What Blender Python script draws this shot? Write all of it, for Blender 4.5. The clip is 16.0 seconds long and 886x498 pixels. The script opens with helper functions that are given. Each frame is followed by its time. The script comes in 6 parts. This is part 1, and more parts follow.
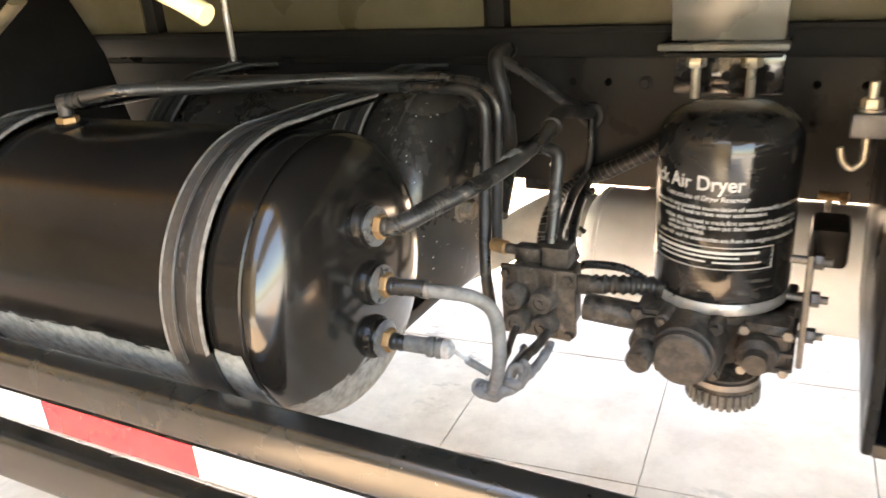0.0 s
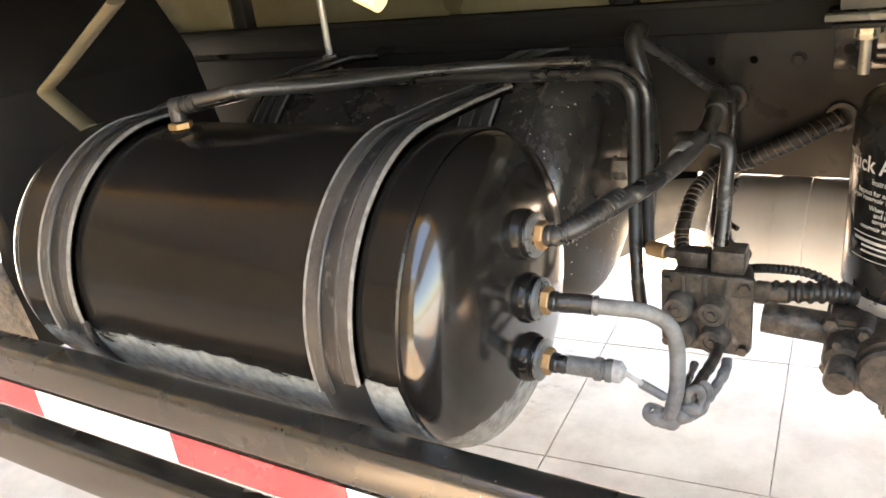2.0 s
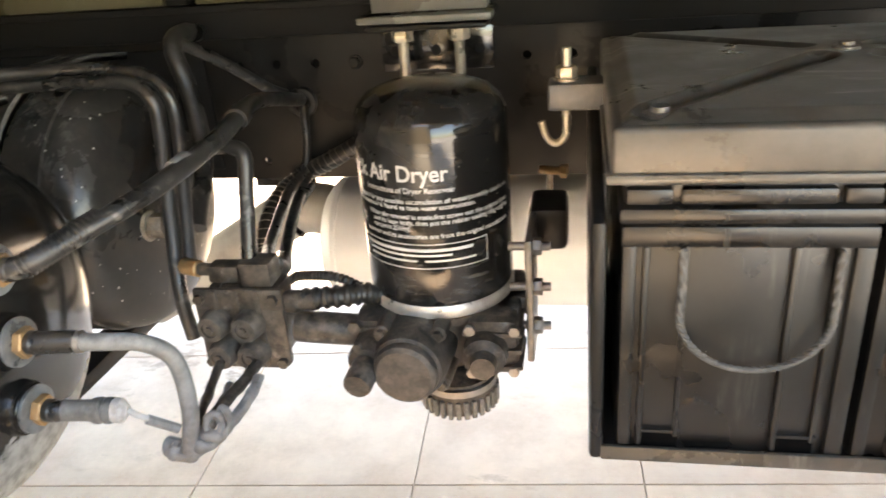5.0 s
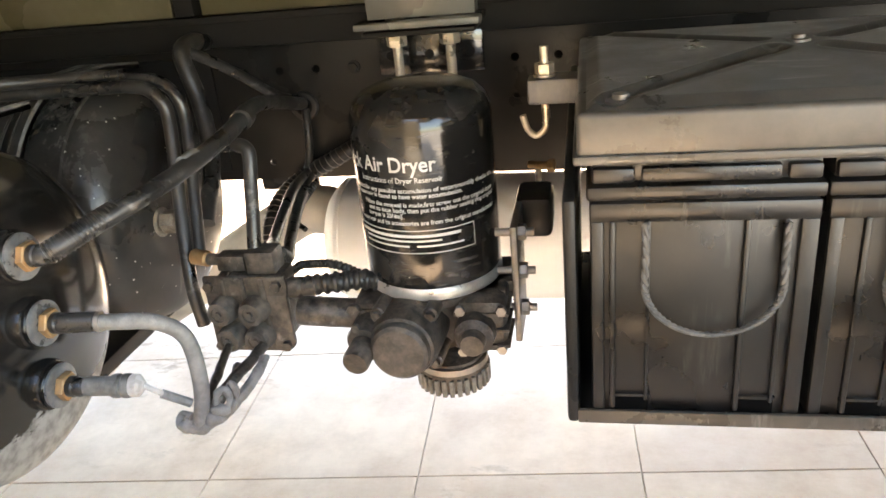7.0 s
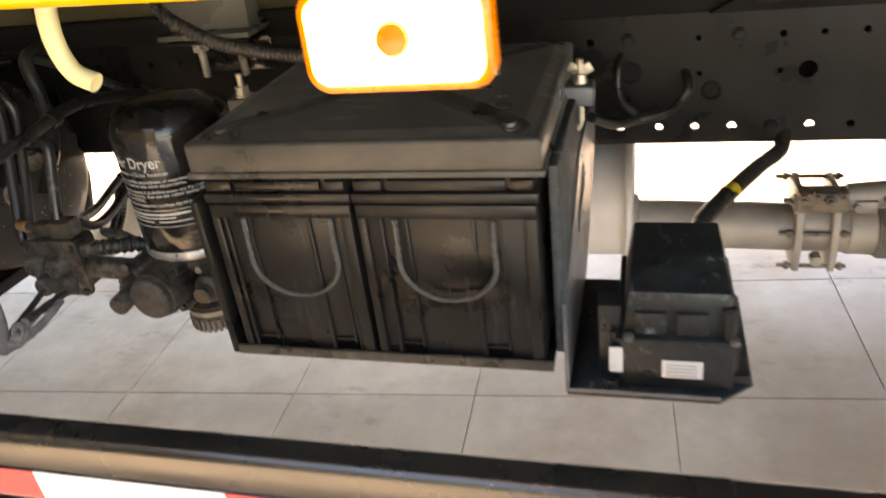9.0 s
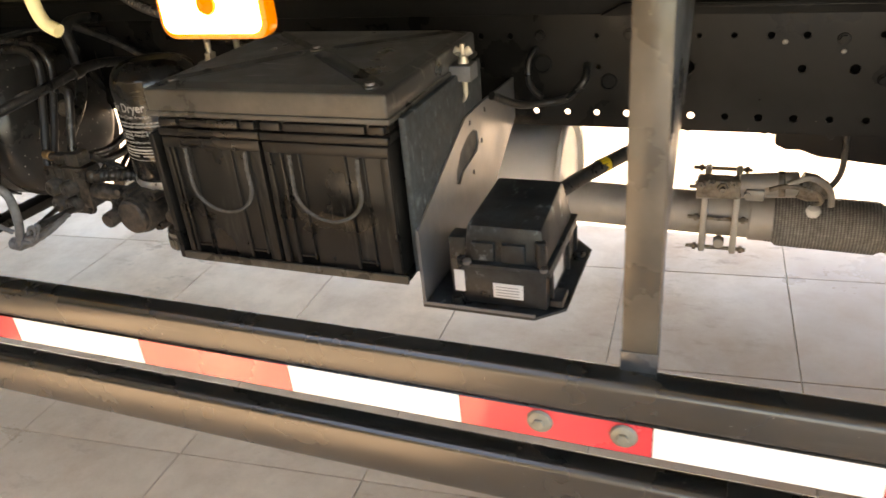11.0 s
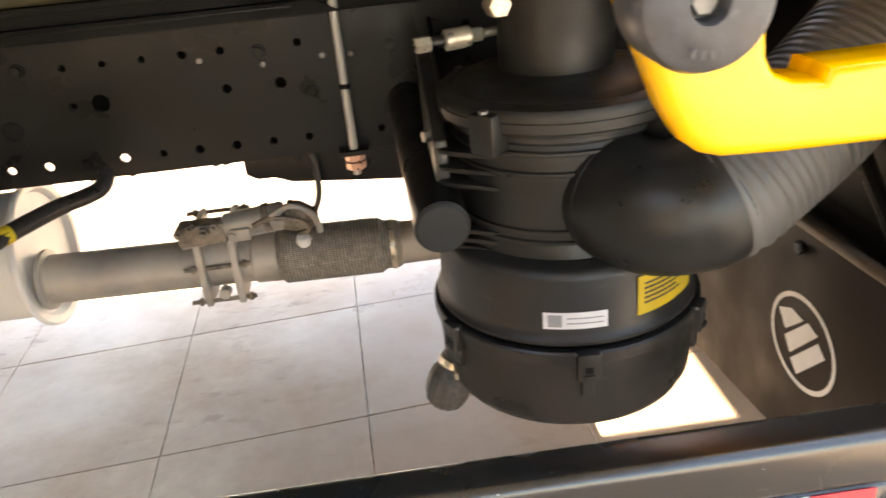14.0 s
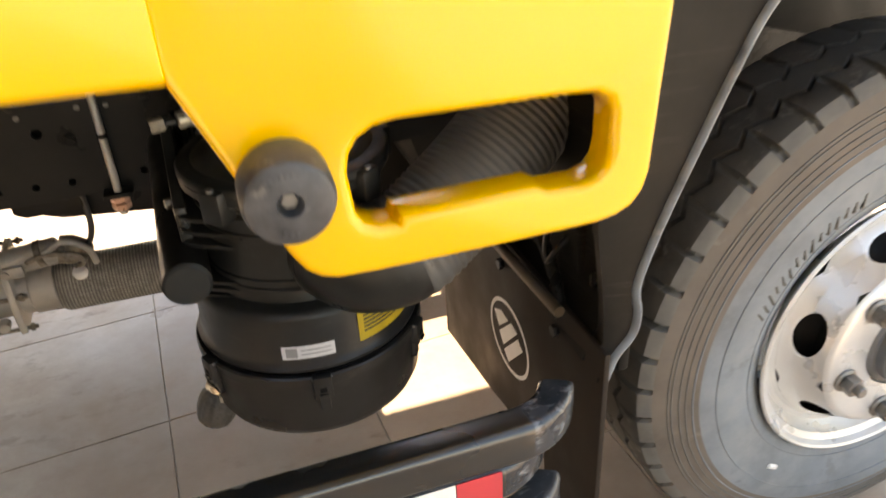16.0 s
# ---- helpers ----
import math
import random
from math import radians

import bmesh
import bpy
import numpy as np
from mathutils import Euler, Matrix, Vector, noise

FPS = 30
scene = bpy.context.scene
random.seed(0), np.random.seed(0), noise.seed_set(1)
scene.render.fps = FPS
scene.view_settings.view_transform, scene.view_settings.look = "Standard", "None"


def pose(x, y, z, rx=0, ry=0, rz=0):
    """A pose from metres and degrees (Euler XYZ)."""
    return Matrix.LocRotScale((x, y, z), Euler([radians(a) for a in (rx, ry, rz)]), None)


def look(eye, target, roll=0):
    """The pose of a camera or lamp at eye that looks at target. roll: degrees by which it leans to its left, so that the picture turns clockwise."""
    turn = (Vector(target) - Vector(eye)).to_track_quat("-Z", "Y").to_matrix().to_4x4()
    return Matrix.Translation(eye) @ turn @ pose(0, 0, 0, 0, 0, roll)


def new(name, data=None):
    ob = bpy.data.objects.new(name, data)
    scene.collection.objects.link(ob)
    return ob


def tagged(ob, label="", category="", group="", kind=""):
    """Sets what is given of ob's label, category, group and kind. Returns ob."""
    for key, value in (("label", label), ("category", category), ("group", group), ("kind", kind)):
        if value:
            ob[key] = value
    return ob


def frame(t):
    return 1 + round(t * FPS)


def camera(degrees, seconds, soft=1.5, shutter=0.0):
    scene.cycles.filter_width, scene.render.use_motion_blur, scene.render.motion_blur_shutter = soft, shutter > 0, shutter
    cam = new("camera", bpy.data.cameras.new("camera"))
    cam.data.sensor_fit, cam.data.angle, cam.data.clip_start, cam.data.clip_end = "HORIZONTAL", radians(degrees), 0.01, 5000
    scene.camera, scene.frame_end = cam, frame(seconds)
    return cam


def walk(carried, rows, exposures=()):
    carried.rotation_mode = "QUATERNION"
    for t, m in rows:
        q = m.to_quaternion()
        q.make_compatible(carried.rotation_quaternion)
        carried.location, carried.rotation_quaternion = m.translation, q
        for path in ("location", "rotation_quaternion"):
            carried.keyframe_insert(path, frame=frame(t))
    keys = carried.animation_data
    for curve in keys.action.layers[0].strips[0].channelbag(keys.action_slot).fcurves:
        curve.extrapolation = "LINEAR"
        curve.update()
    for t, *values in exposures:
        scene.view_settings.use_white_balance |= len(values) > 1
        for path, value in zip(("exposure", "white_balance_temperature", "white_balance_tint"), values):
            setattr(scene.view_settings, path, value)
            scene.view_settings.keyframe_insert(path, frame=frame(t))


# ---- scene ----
cam = camera(60.6, 16.0, 1.6, 0.5)
PATH = [
    (0, (0.16, 0.001, 1.424), (-0.716, 1.633, 0.668), -4.4),
    (0.5, (0.054, 0.058, 1.404), (-0.821, 1.661, 0.592), -4.9),
    (1, (-0.01, 0.051, 1.403), (-0.983, 1.597, 0.586), -6.5),
    (1.5, (-0.025, 0.041, 1.415), (-1.015, 1.591, 0.628), -7.1),
    (2, (-0.026, 0.045, 1.42), (-1.016, 1.6, 0.645), -7.5),
    (2.5, (-0.025, 0.044, 1.421), (-1.01, 1.607, 0.655), -7.6),
    (3, (-0.018, 0.046, 1.421), (-0.991, 1.615, 0.654), -7.6),
    (3.5, (0.012, 0.063, 1.408), (-0.878, 1.665, 0.607), -7.0),
    (4, (0.067, 0.11, 1.39), (-0.656, 1.778, 0.556), -5.4),
    (4.5, (0.149, 0.171, 1.38), (-0.364, 1.918, 0.553), -4.5),
    (5, (0.224, 0.203, 1.383), (-0.133, 1.985, 0.549), -4.5),
    (5.2, (0.239, 0.198, 1.39), (-0.102, 1.983, 0.554), -5.1),
    (7.5, (0.279, 0.119, 1.379), (-0.108, 1.91, 0.578), -5.7),
    (8, (0.408, 0.111, 1.388), (0.02, 1.878, 0.535), -5.8),
    (8.5, (0.69, 0.061, 1.449), (0.195, 1.798, 0.591), -8.0),
    (9, (0.891, -0.024, 1.538), (0.376, 1.654, 0.578), -7.3),
    (9.2, (0.932, -0.061, 1.54), (0.414, 1.605, 0.563), -7.9),
    (11.3, (1.400, -0.246, 1.541), (0.668, 1.370, 0.617), -5.3),
    (11.5, (1.455, -0.208, 1.544), (0.712, 1.404, 0.622), -5.3),
    (12, (1.571, -0.102, 1.501), (0.954, 1.603, 0.657), -5.2),
    (12.5, (1.626, -0.022, 1.428), (1.239, 1.752, 0.59), -5.6),
    (13, (1.651, 0.03, 1.384), (1.489, 1.799, 0.465), -5.4),
    (13.5, (1.687, 0.043, 1.395), (1.67, 1.827, 0.492), -5.8),
    (14, (1.726, 0.068, 1.386), (1.831, 1.86, 0.504), -5.8),
    (14.5, (1.787, 0.068, 1.381), (2.017, 1.848, 0.498), -5.3),
    (15, (1.852, 0.068, 1.378), (2.188, 1.821, 0.476), -5.4),
    (15.5, (1.89, 0.039, 1.41), (2.35, 1.715, 0.42), -3.0),
    (16, (1.865, -0.09, 1.594), (2.383, 1.555, 0.582), -3.2),
]
EXPOSURES = [(0, 4.22, 8600, 12), (5.2, 4.22, 8600, 12), (7.3, 4.2, 8600, 12), (8.0, 4.2, 8700, 12), (8.4, 4.65, 10900, 15), (9, 3.2, 9000, 13), (9.2, 3.05, 9000, 13), (11.4, 3.05, 9700, 14), (12.0, 3.05, 9600, 14), (12.5, 2.72, 9700, 13), (13.2, 3.0, 9500, 13), (14.0, 3.25, 9000, 13), (14.5, 3.12, 8800, 13), (15.5, 3.05, 8500, 12), (16, 2.55, 9200, 12)]
walk(cam, [(t, look(eye, target, roll)) for t, eye, target, roll in PATH], EXPOSURES)

# ---- world, sun, exposure ----
world = bpy.data.worlds.new("world")
scene.world = world
world.use_nodes = True
_wn, _wl = world.node_tree.nodes, world.node_tree.links
_sky = _wn.new("ShaderNodeTexSky")
_sky.sky_type, _sky.sun_disc = "NISHITA", False
SUN_UP, SUN_TURN = radians(75), radians(4)
_sky.sun_elevation, _sky.sun_rotation = SUN_UP, SUN_TURN
_wl.new(_sky.outputs[0], _wn["Background"].inputs[0])
_wn["Background"].inputs[1].default_value = 0.135
sun_data = bpy.data.lights.new("sun", "SUN")
sun_data.energy, sun_data.angle, sun_data.color = 2.8, radians(0.5), (1.0, 0.96, 0.89)
sun = new("sun", sun_data)
_d = Vector((math.sin(SUN_TURN) * math.cos(SUN_UP), math.cos(SUN_TURN) * math.cos(SUN_UP), math.sin(SUN_UP)))
sun.matrix_world = look(_d * 30, (0, 0, 0))


# ---- materials ----
def mat(name, color, rough=0.5, metal=0.0, vary=0.15, scale=12.0, bump=0.15, dust=0.0, dust_color=(0.42, 0.38, 0.33), up=0.0,
        clear=0.0, rough_vary=0.15, speck=0.0, fine=180.0, emit=None, strength=0.0, scuff=0.0, scuff_dir=(4, 4, 90), spec=0.5, rand=0.0, scuff_color=(0.36, 0.34, 0.31), ground=False):
    """A paint, metal, rubber or plastic with blotches, grain, settled dust (more on upward faces by `up`) and pale specks."""
    m = bpy.data.materials.new(name)
    m.use_nodes = True
    n, l = m.node_tree.nodes, m.node_tree.links
    b = n["Principled BSDF"]
    tc = n.new("ShaderNodeTexCoord")
    co = n.new("ShaderNodeNewGeometry").outputs["Position"] if ground else tc.outputs["Object"]
    big = n.new("ShaderNodeTexNoise"); big.inputs["Scale"].default_value = scale; big.inputs["Detail"].default_value = 6
    small = n.new("ShaderNodeTexNoise"); small.inputs["Scale"].default_value = fine; small.inputs["Detail"].default_value = 3
    l.new(co, big.inputs[0]); l.new(co, small.inputs[0])
    mix = n.new("ShaderNodeMix"); mix.data_type = "RGBA"
    mix.inputs[6].default_value = (*[c * (1 - vary) for c in color], 1)
    mix.inputs[7].default_value = (*[min(1, c * (1 + vary)) for c in color], 1)
    wide = n.new("ShaderNodeMapRange"); wide.inputs[1].default_value, wide.inputs[2].default_value = 0.32, 0.68
    l.new(big.outputs[0], wide.inputs[0])
    l.new(wide.outputs[0], mix.inputs[0])
    col = mix.outputs[2]
    if rand:
        info = n.new("ShaderNodeObjectInfo")
        hsv = n.new("ShaderNodeHueSaturation")
        mr = n.new("ShaderNodeMapRange"); mr.inputs[3].default_value, mr.inputs[4].default_value = 1 - rand, 1 + rand
        l.new(info.outputs["Random"], mr.inputs[0]); l.new(mr.outputs[0], hsv.inputs["Value"]); l.new(col, hsv.inputs["Color"])
        col = hsv.outputs[0]
    fac = None
    if dust or up:
        ramp = n.new("ShaderNodeMapRange")
        ramp.inputs[1].default_value, ramp.inputs[2].default_value = 0.40, 0.66
        ramp.inputs[3].default_value, ramp.inputs[4].default_value = 0.0, 1.0
        dn = n.new("ShaderNodeTexNoise"); dn.inputs["Scale"].default_value = scale * 1.7; dn.inputs["Detail"].default_value = 8; dn.inputs["Roughness"].default_value = 0.7
        l.new(co, dn.inputs[0]); l.new(dn.outputs[0], ramp.inputs[0])
        geo = n.new("ShaderNodeNewGeometry"); sep = n.new("ShaderNodeSeparateXYZ"); l.new(geo.outputs["Normal"], sep.inputs[0])
        upm = n.new("ShaderNodeMath"); upm.operation = "MULTIPLY_ADD"; upm.use_clamp = True
        l.new(sep.outputs[2], upm.inputs[0]); upm.inputs[1].default_value = up; upm.inputs[2].default_value = dust
        fm = n.new("ShaderNodeMath"); fm.operation = "MULTIPLY"; fm.use_clamp = True
        l.new(upm.outputs[0], fm.inputs[0]); l.new(ramp.outputs[0], fm.inputs[1])
        fac = fm.outputs[0]
        dm = n.new("ShaderNodeMix"); dm.data_type = "RGBA"
        l.new(fac, dm.inputs[0]); l.new(col, dm.inputs[6]); dm.inputs[7].default_value = (*dust_color, 1)
        col = dm.outputs[2]
    if scuff:
        # fine scratches and rubbed streaks, patchy
        mp = n.new("ShaderNodeMapping"); mp.inputs["Scale"].default_value = scuff_dir; mp.inputs["Rotation"].default_value = (0.3, 0.2, 0.1)
        l.new(co, mp.inputs[0])
        sn = n.new("ShaderNodeTexNoise"); sn.inputs["Scale"].default_value = 1.0; sn.inputs["Detail"].default_value = 5; sn.inputs["Roughness"].default_value = 0.65
        l.new(mp.outputs[0], sn.inputs[0])
        pn = n.new("ShaderNodeTexNoise"); pn.inputs["Scale"].default_value = scale * 0.8; pn.inputs["Detail"].default_value = 4
        l.new(co, pn.inputs[0])
        sr = n.new("ShaderNodeMapRange"); sr.inputs[1].default_value, sr.inputs[2].default_value = 0.56, 0.68
        l.new(sn.outputs[0], sr.inputs[0])
        pr = n.new("ShaderNodeMapRange"); pr.inputs[1].default_value, pr.inputs[2].default_value = 0.48, 0.62; pr.inputs[4].default_value = scuff
        l.new(pn.outputs[0], pr.inputs[0])
        sf = n.new("ShaderNodeMath"); sf.operation = "MULTIPLY"; l.new(sr.outputs[0], sf.inputs[0]); l.new(pr.outputs[0], sf.inputs[1])
        sx = n.new("ShaderNodeMix"); sx.data_type = "RGBA"
        l.new(sf.outputs[0], sx.inputs[0]); l.new(col, sx.inputs[6]); sx.inputs[7].default_value = (*scuff_color, 1)
        col = sx.outputs[2]
    if speck:
        vor = n.new("ShaderNodeTexVoronoi"); vor.inputs["Scale"].default_value = 55
        l.new(co, vor.inputs[0])
        lt = n.new("ShaderNodeMath"); lt.operation = "LESS_THAN"; l.new(vor.outputs["Distance"], lt.inputs[0]); lt.inputs[1].default_value = speck
        sm = n.new("ShaderNodeMix"); sm.data_type = "RGBA"
        l.new(lt.outputs[0], sm.inputs[0]); l.new(col, sm.inputs[6]); sm.inputs[7].default_value = (0.6, 0.57, 0.52, 1)
        col = sm.outputs[2]
    l.new(col, b.inputs["Base Color"])
    b.inputs["Metallic"].default_value = metal
    b.inputs["Specular IOR Level"].default_value = spec
    rr = n.new("ShaderNodeMapRange")
    rr.inputs[3].default_value, rr.inputs[4].default_value = max(0.03, rough - rough_vary), min(1, rough + rough_vary)
    l.new(wide.outputs[0], rr.inputs[0])
    rout = rr.outputs[0]
    if fac is not None:
        ra = n.new("ShaderNodeMath"); ra.operation = "MULTIPLY_ADD"; ra.use_clamp = True
        l.new(fac, ra.inputs[0]); ra.inputs[1].default_value = 0.3; l.new(rout, ra.inputs[2]); rout = ra.outputs[0]
    l.new(rout, b.inputs["Roughness"])
    b.inputs["Coat Weight"].default_value = clear
    b.inputs["Coat Roughness"].default_value = 0.08
    if bump:
        add = n.new("ShaderNodeMath"); add.operation = "MULTIPLY_ADD"
        l.new(small.outputs[0], add.inputs[0]); add.inputs[1].default_value = 0.4; l.new(big.outputs[0], add.inputs[2])
        bp = n.new("ShaderNodeBump"); bp.inputs["Strength"].default_value = bump; bp.inputs["Distance"].default_value = 0.004
        l.new(add.outputs[0], bp.inputs["Height"]); l.new(bp.outputs[0], b.inputs["Normal"])
    if emit:
        b.inputs["Emission Color"].default_value = (*emit, 1); b.inputs["Emission Strength"].default_value = strength
    return m


def worn_tank(name, rough=0.22, clear=0.06, spec=0.26):
    """Gloss black tank paint, scrubbed to a pale primer in a ragged band along the bottom, lower on the domed end."""
    m = mat(name, (0.007, 0.0065, 0.006), rough, 0, 0.2, 7, 0.012, dust=0.02, up=0.02, clear=clear, rough_vary=0.05, speck=0.012, spec=spec, scuff=0.0, dust_color=(0.1, 0.09, 0.08))
    n, l = m.node_tree.nodes, m.node_tree.links
    b = n["Principled BSDF"]
    src = b.inputs["Base Color"].links[0].from_socket
    rsrc = b.inputs["Roughness"].links[0].from_socket
    tc = n.new("ShaderNodeTexCoord"); sep = n.new("ShaderNodeSeparateXYZ"); l.new(tc.outputs["Object"], sep.inputs[0])
    mp = n.new("ShaderNodeMapping"); mp.inputs["Scale"].default_value = (7, 12, 30); l.new(tc.outputs["Object"], mp.inputs[0])
    no = n.new("ShaderNodeTexNoise"); no.inputs["Scale"].default_value = 1.0; no.inputs["Detail"].default_value = 9; no.inputs["Roughness"].default_value = 0.7
    l.new(mp.outputs[0], no.inputs[0])
    ad = n.new("ShaderNodeMath"); ad.operation = "MULTIPLY_ADD"; l.new(no.outputs[0], ad.inputs[0]); ad.inputs[1].default_value = 0.11; l.new(sep.outputs[2], ad.inputs[2])
    lv = n.new("ShaderNodeMapRange"); lv.inputs[1].default_value, lv.inputs[2].default_value = -0.486, -0.474
    lv.inputs[3].default_value, lv.inputs[4].default_value = 0.978, 0.875
    l.new(sep.outputs[0], lv.inputs[0])
    lb = n.new("ShaderNodeMapRange"); lb.inputs[1].default_value, lb.inputs[2].default_value = -0.545, -0.53; lb.inputs[4].default_value = 0.03
    l.new(sep.outputs[0], lb.inputs[0])
    la = n.new("ShaderNodeMath"); l.new(lv.outputs[0], la.inputs[0]); l.new(lb.outputs[0], la.inputs[1])
    df = n.new("ShaderNodeMath"); df.operation = "SUBTRACT"; l.new(la.outputs[0], df.inputs[0]); l.new(ad.outputs[0], df.inputs[1])
    mr = n.new("ShaderNodeMapRange"); mr.inputs[1].default_value, mr.inputs[2].default_value = 0.0, 0.006
    l.new(df.outputs[0], mr.inputs[0])
    fn = n.new("ShaderNodeTexNoise"); fn.inputs["Scale"].default_value = 60; fn.inputs["Detail"].default_value = 6; l.new(tc.outputs["Object"], fn.inputs[0])
    fw = n.new("ShaderNodeMapRange"); fw.inputs[1].default_value, fw.inputs[2].default_value = 0.36, 0.6; l.new(fn.outputs[0], fw.inputs[0])
    pale = n.new("ShaderNodeMix"); pale.data_type = "RGBA"; pale.inputs[6].default_value = (0.17, 0.175, 0.165, 1); pale.inputs[7].default_value = (0.30, 0.305, 0.29, 1)
    l.new(fw.outputs[0], pale.inputs[0])
    mx = n.new("ShaderNodeMix"); mx.data_type = "RGBA"
    l.new(mr.outputs[0], mx.inputs[0]); l.new(src, mx.inputs[6]); l.new(pale.outputs[2], mx.inputs[7]); l.new(mx.outputs[2], b.inputs["Base Color"])
    ra = n.new("ShaderNodeMath"); ra.operation = "MULTIPLY_ADD"; ra.use_clamp = True
    l.new(mr.outputs[0], ra.inputs[0]); ra.inputs[1].default_value = 0.55; l.new(rsrc, ra.inputs[2]); l.new(ra.outputs[0], b.inputs["Roughness"])
    cw = n.new("ShaderNodeMath"); cw.operation = "MULTIPLY_ADD"; l.new(mr.outputs[0], cw.inputs[0]); cw.inputs[1].default_value = -clear; cw.inputs[2].default_value = clear
    l.new(cw.outputs[0], b.inputs["Coat Weight"])
    return m


def weave(m, y, z, pitch):
    """Diagonal wire weave round a pipe along x whose axis lies at (y, z)."""
    n, l = m.node_tree.nodes, m.node_tree.links
    b = n["Principled BSDF"]
    def op(kind, *args):
        q = n.new("ShaderNodeMath"); q.operation = kind
        for i, v in enumerate(args):
            if isinstance(v, (int, float)):
                q.inputs[i].default_value = v
            else:
                l.new(v, q.inputs[i])
        return q.outputs[0]
    sep = n.new("ShaderNodeSeparateXYZ"); l.new(n.new("ShaderNodeTexCoord").outputs["Object"], sep.inputs[0])
    turn = op("MULTIPLY", op("ARCTAN2", op("SUBTRACT", sep.outputs[2], z), op("SUBTRACT", sep.outputs[1], y)), 0.07)
    k = 2 * math.pi / pitch
    one = op("SINE", op("MULTIPLY", op("ADD", op("MULTIPLY", sep.outputs[0], 0.6), turn), k))
    two = op("SINE", op("MULTIPLY", op("SUBTRACT", op("MULTIPLY", sep.outputs[0], 0.6), turn), k))
    knit = op("MULTIPLY_ADD", op("MULTIPLY", one, two), 0.5, 0.5)
    mix = n.new("ShaderNodeMix"); mix.data_type = "RGBA"
    src = b.inputs["Base Color"].links[0].from_socket
    l.new(knit, mix.inputs[0]); mix.inputs[6].default_value = (0.08, 0.077, 0.07, 1); l.new(src, mix.inputs[7]); l.new(mix.outputs[2], b.inputs["Base Color"])
    bp = n.new("ShaderNodeBump"); bp.inputs["Strength"].default_value = 0.6; bp.inputs["Distance"].default_value = 0.003
    l.new(knit, bp.inputs["Height"]); l.new(bp.outputs[0], b.inputs["Normal"])
    return m


TANK = worn_tank("tank_paint")
TANK_END = worn_tank("tank_end_paint", 0.17, 0.5, 0.5)
TANK_DUSTY = mat("dusty_tank_paint", (0.02, 0.019, 0.0175), 0.25, 0, 0.2, 5, 0.04, dust=0.3, up=0.1, speck=0.085, dust_color=(0.085, 0.079, 0.071), scuff=0.3, scuff_dir=(60, 60, 8))
STRAP = mat("dusty_rubber_strap", (0.026, 0.0245, 0.023), 0.42, 0, 0.35, 25, 0.15, dust=0.35, up=0.1, dust_color=(0.10, 0.094, 0.085), scuff=0.35, scuff_dir=(200, 30, 30))
CHASSIS = mat("chassis_black", (0.0118, 0.0112, 0.0104), 0.34, 0, 0.25, 7, 0.04, dust=0.12, up=0.3, speck=0.014, dust_color=(0.029, 0.027, 0.024), spec=0.24)
# dark gloss paint; the yellow it reflects is put into the colour as olive
CHASSIS_OLIVE = mat("subframe_yellow_reflection", (0.075, 0.066, 0.035), 0.38, 0, 0.2, 4, 0.06, dust=0.1, up=0.2)
BAR = mat("guard_bar_black", (0.013, 0.0135, 0.012), 0.26, 0, 0.15, 6, 0.015, dust=0.03, clear=0.55, rough_vary=0.06, speck=0.03, dust_color=(0.1, 0.085, 0.07), scuff=0.08, scuff_dir=(5, 70, 70), spec=0.7)
BAR.node_tree.nodes["Principled BSDF"].inputs["Coat Roughness"].default_value = 0.24
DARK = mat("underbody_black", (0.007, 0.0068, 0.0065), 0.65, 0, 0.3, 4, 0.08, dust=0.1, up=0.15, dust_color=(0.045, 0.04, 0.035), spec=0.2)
CAST = mat("dusty_cast_alloy", (0.045, 0.04, 0.035), 0.55, 0.15, 0.35, 40, 0.5, dust=0.5, up=0.35, dust_color=(0.17, 0.142, 0.115))
CASTDARK = mat("dusty_dark_casting", (0.021, 0.0185, 0.016), 0.42, 0.1, 0.45, 34, 0.45, dust=0.45, up=0.35, dust_color=(0.16, 0.13, 0.103), scuff=0.35, scuff_dir=(50, 50, 50))
CAN = mat("dryer_can_paint", (0.010, 0.010, 0.0098), 0.2, 0, 0.3, 14, 0.015, dust=0.08, up=0.3, clear=0.12, speck=0.03, dust_color=(0.07, 0.065, 0.058), scuff=0.2, scuff_dir=(30, 30, 160))
WHITEINK = mat("white_print", (0.55, 0.54, 0.52), 0.5, 0, 0.1, 60, 0.05)
STEEL = mat("zinc_steel", (0.60, 0.54, 0.43), 0.32, 0.6, 0.25, 40, 0.12, dust=0.12, up=0.1, dust_color=(0.3, 0.25, 0.19))
STEELDARK = mat("dull_steel", (0.22, 0.21, 0.2), 0.45, 0.8, 0.3, 40, 0.2, dust=0.3, up=0.2)
WASHER = mat("rubbed_washer", (0.16, 0.175, 0.185), 0.35, 0.6, 0.35, 50, 0.15, dust=0.2)
BRASS = mat("brass", (0.34, 0.20, 0.09), 0.45, 0.6, 0.3, 60, 0.15, dust=0.4, dust_color=(0.26, 0.21, 0.15))
NYLON = mat("black_nylon_pipe", (0.014, 0.014, 0.0138), 0.3, 0, 0.3, 14, 0.05, dust=0.25, up=0.3, dust_color=(0.065, 0.06, 0.054), scuff=0.3, scuff_dir=(30, 60, 60))
HOSEDUST = mat("dusty_hose", (0.135, 0.132, 0.127), 0.55, 0, 0.25, 30, 0.3, dust=0.5, up=0.3, dust_color=(0.27, 0.27, 0.26), scuff=0.4, scuff_dir=(60, 60, 30), scuff_color=(0.08, 0.078, 0.072))
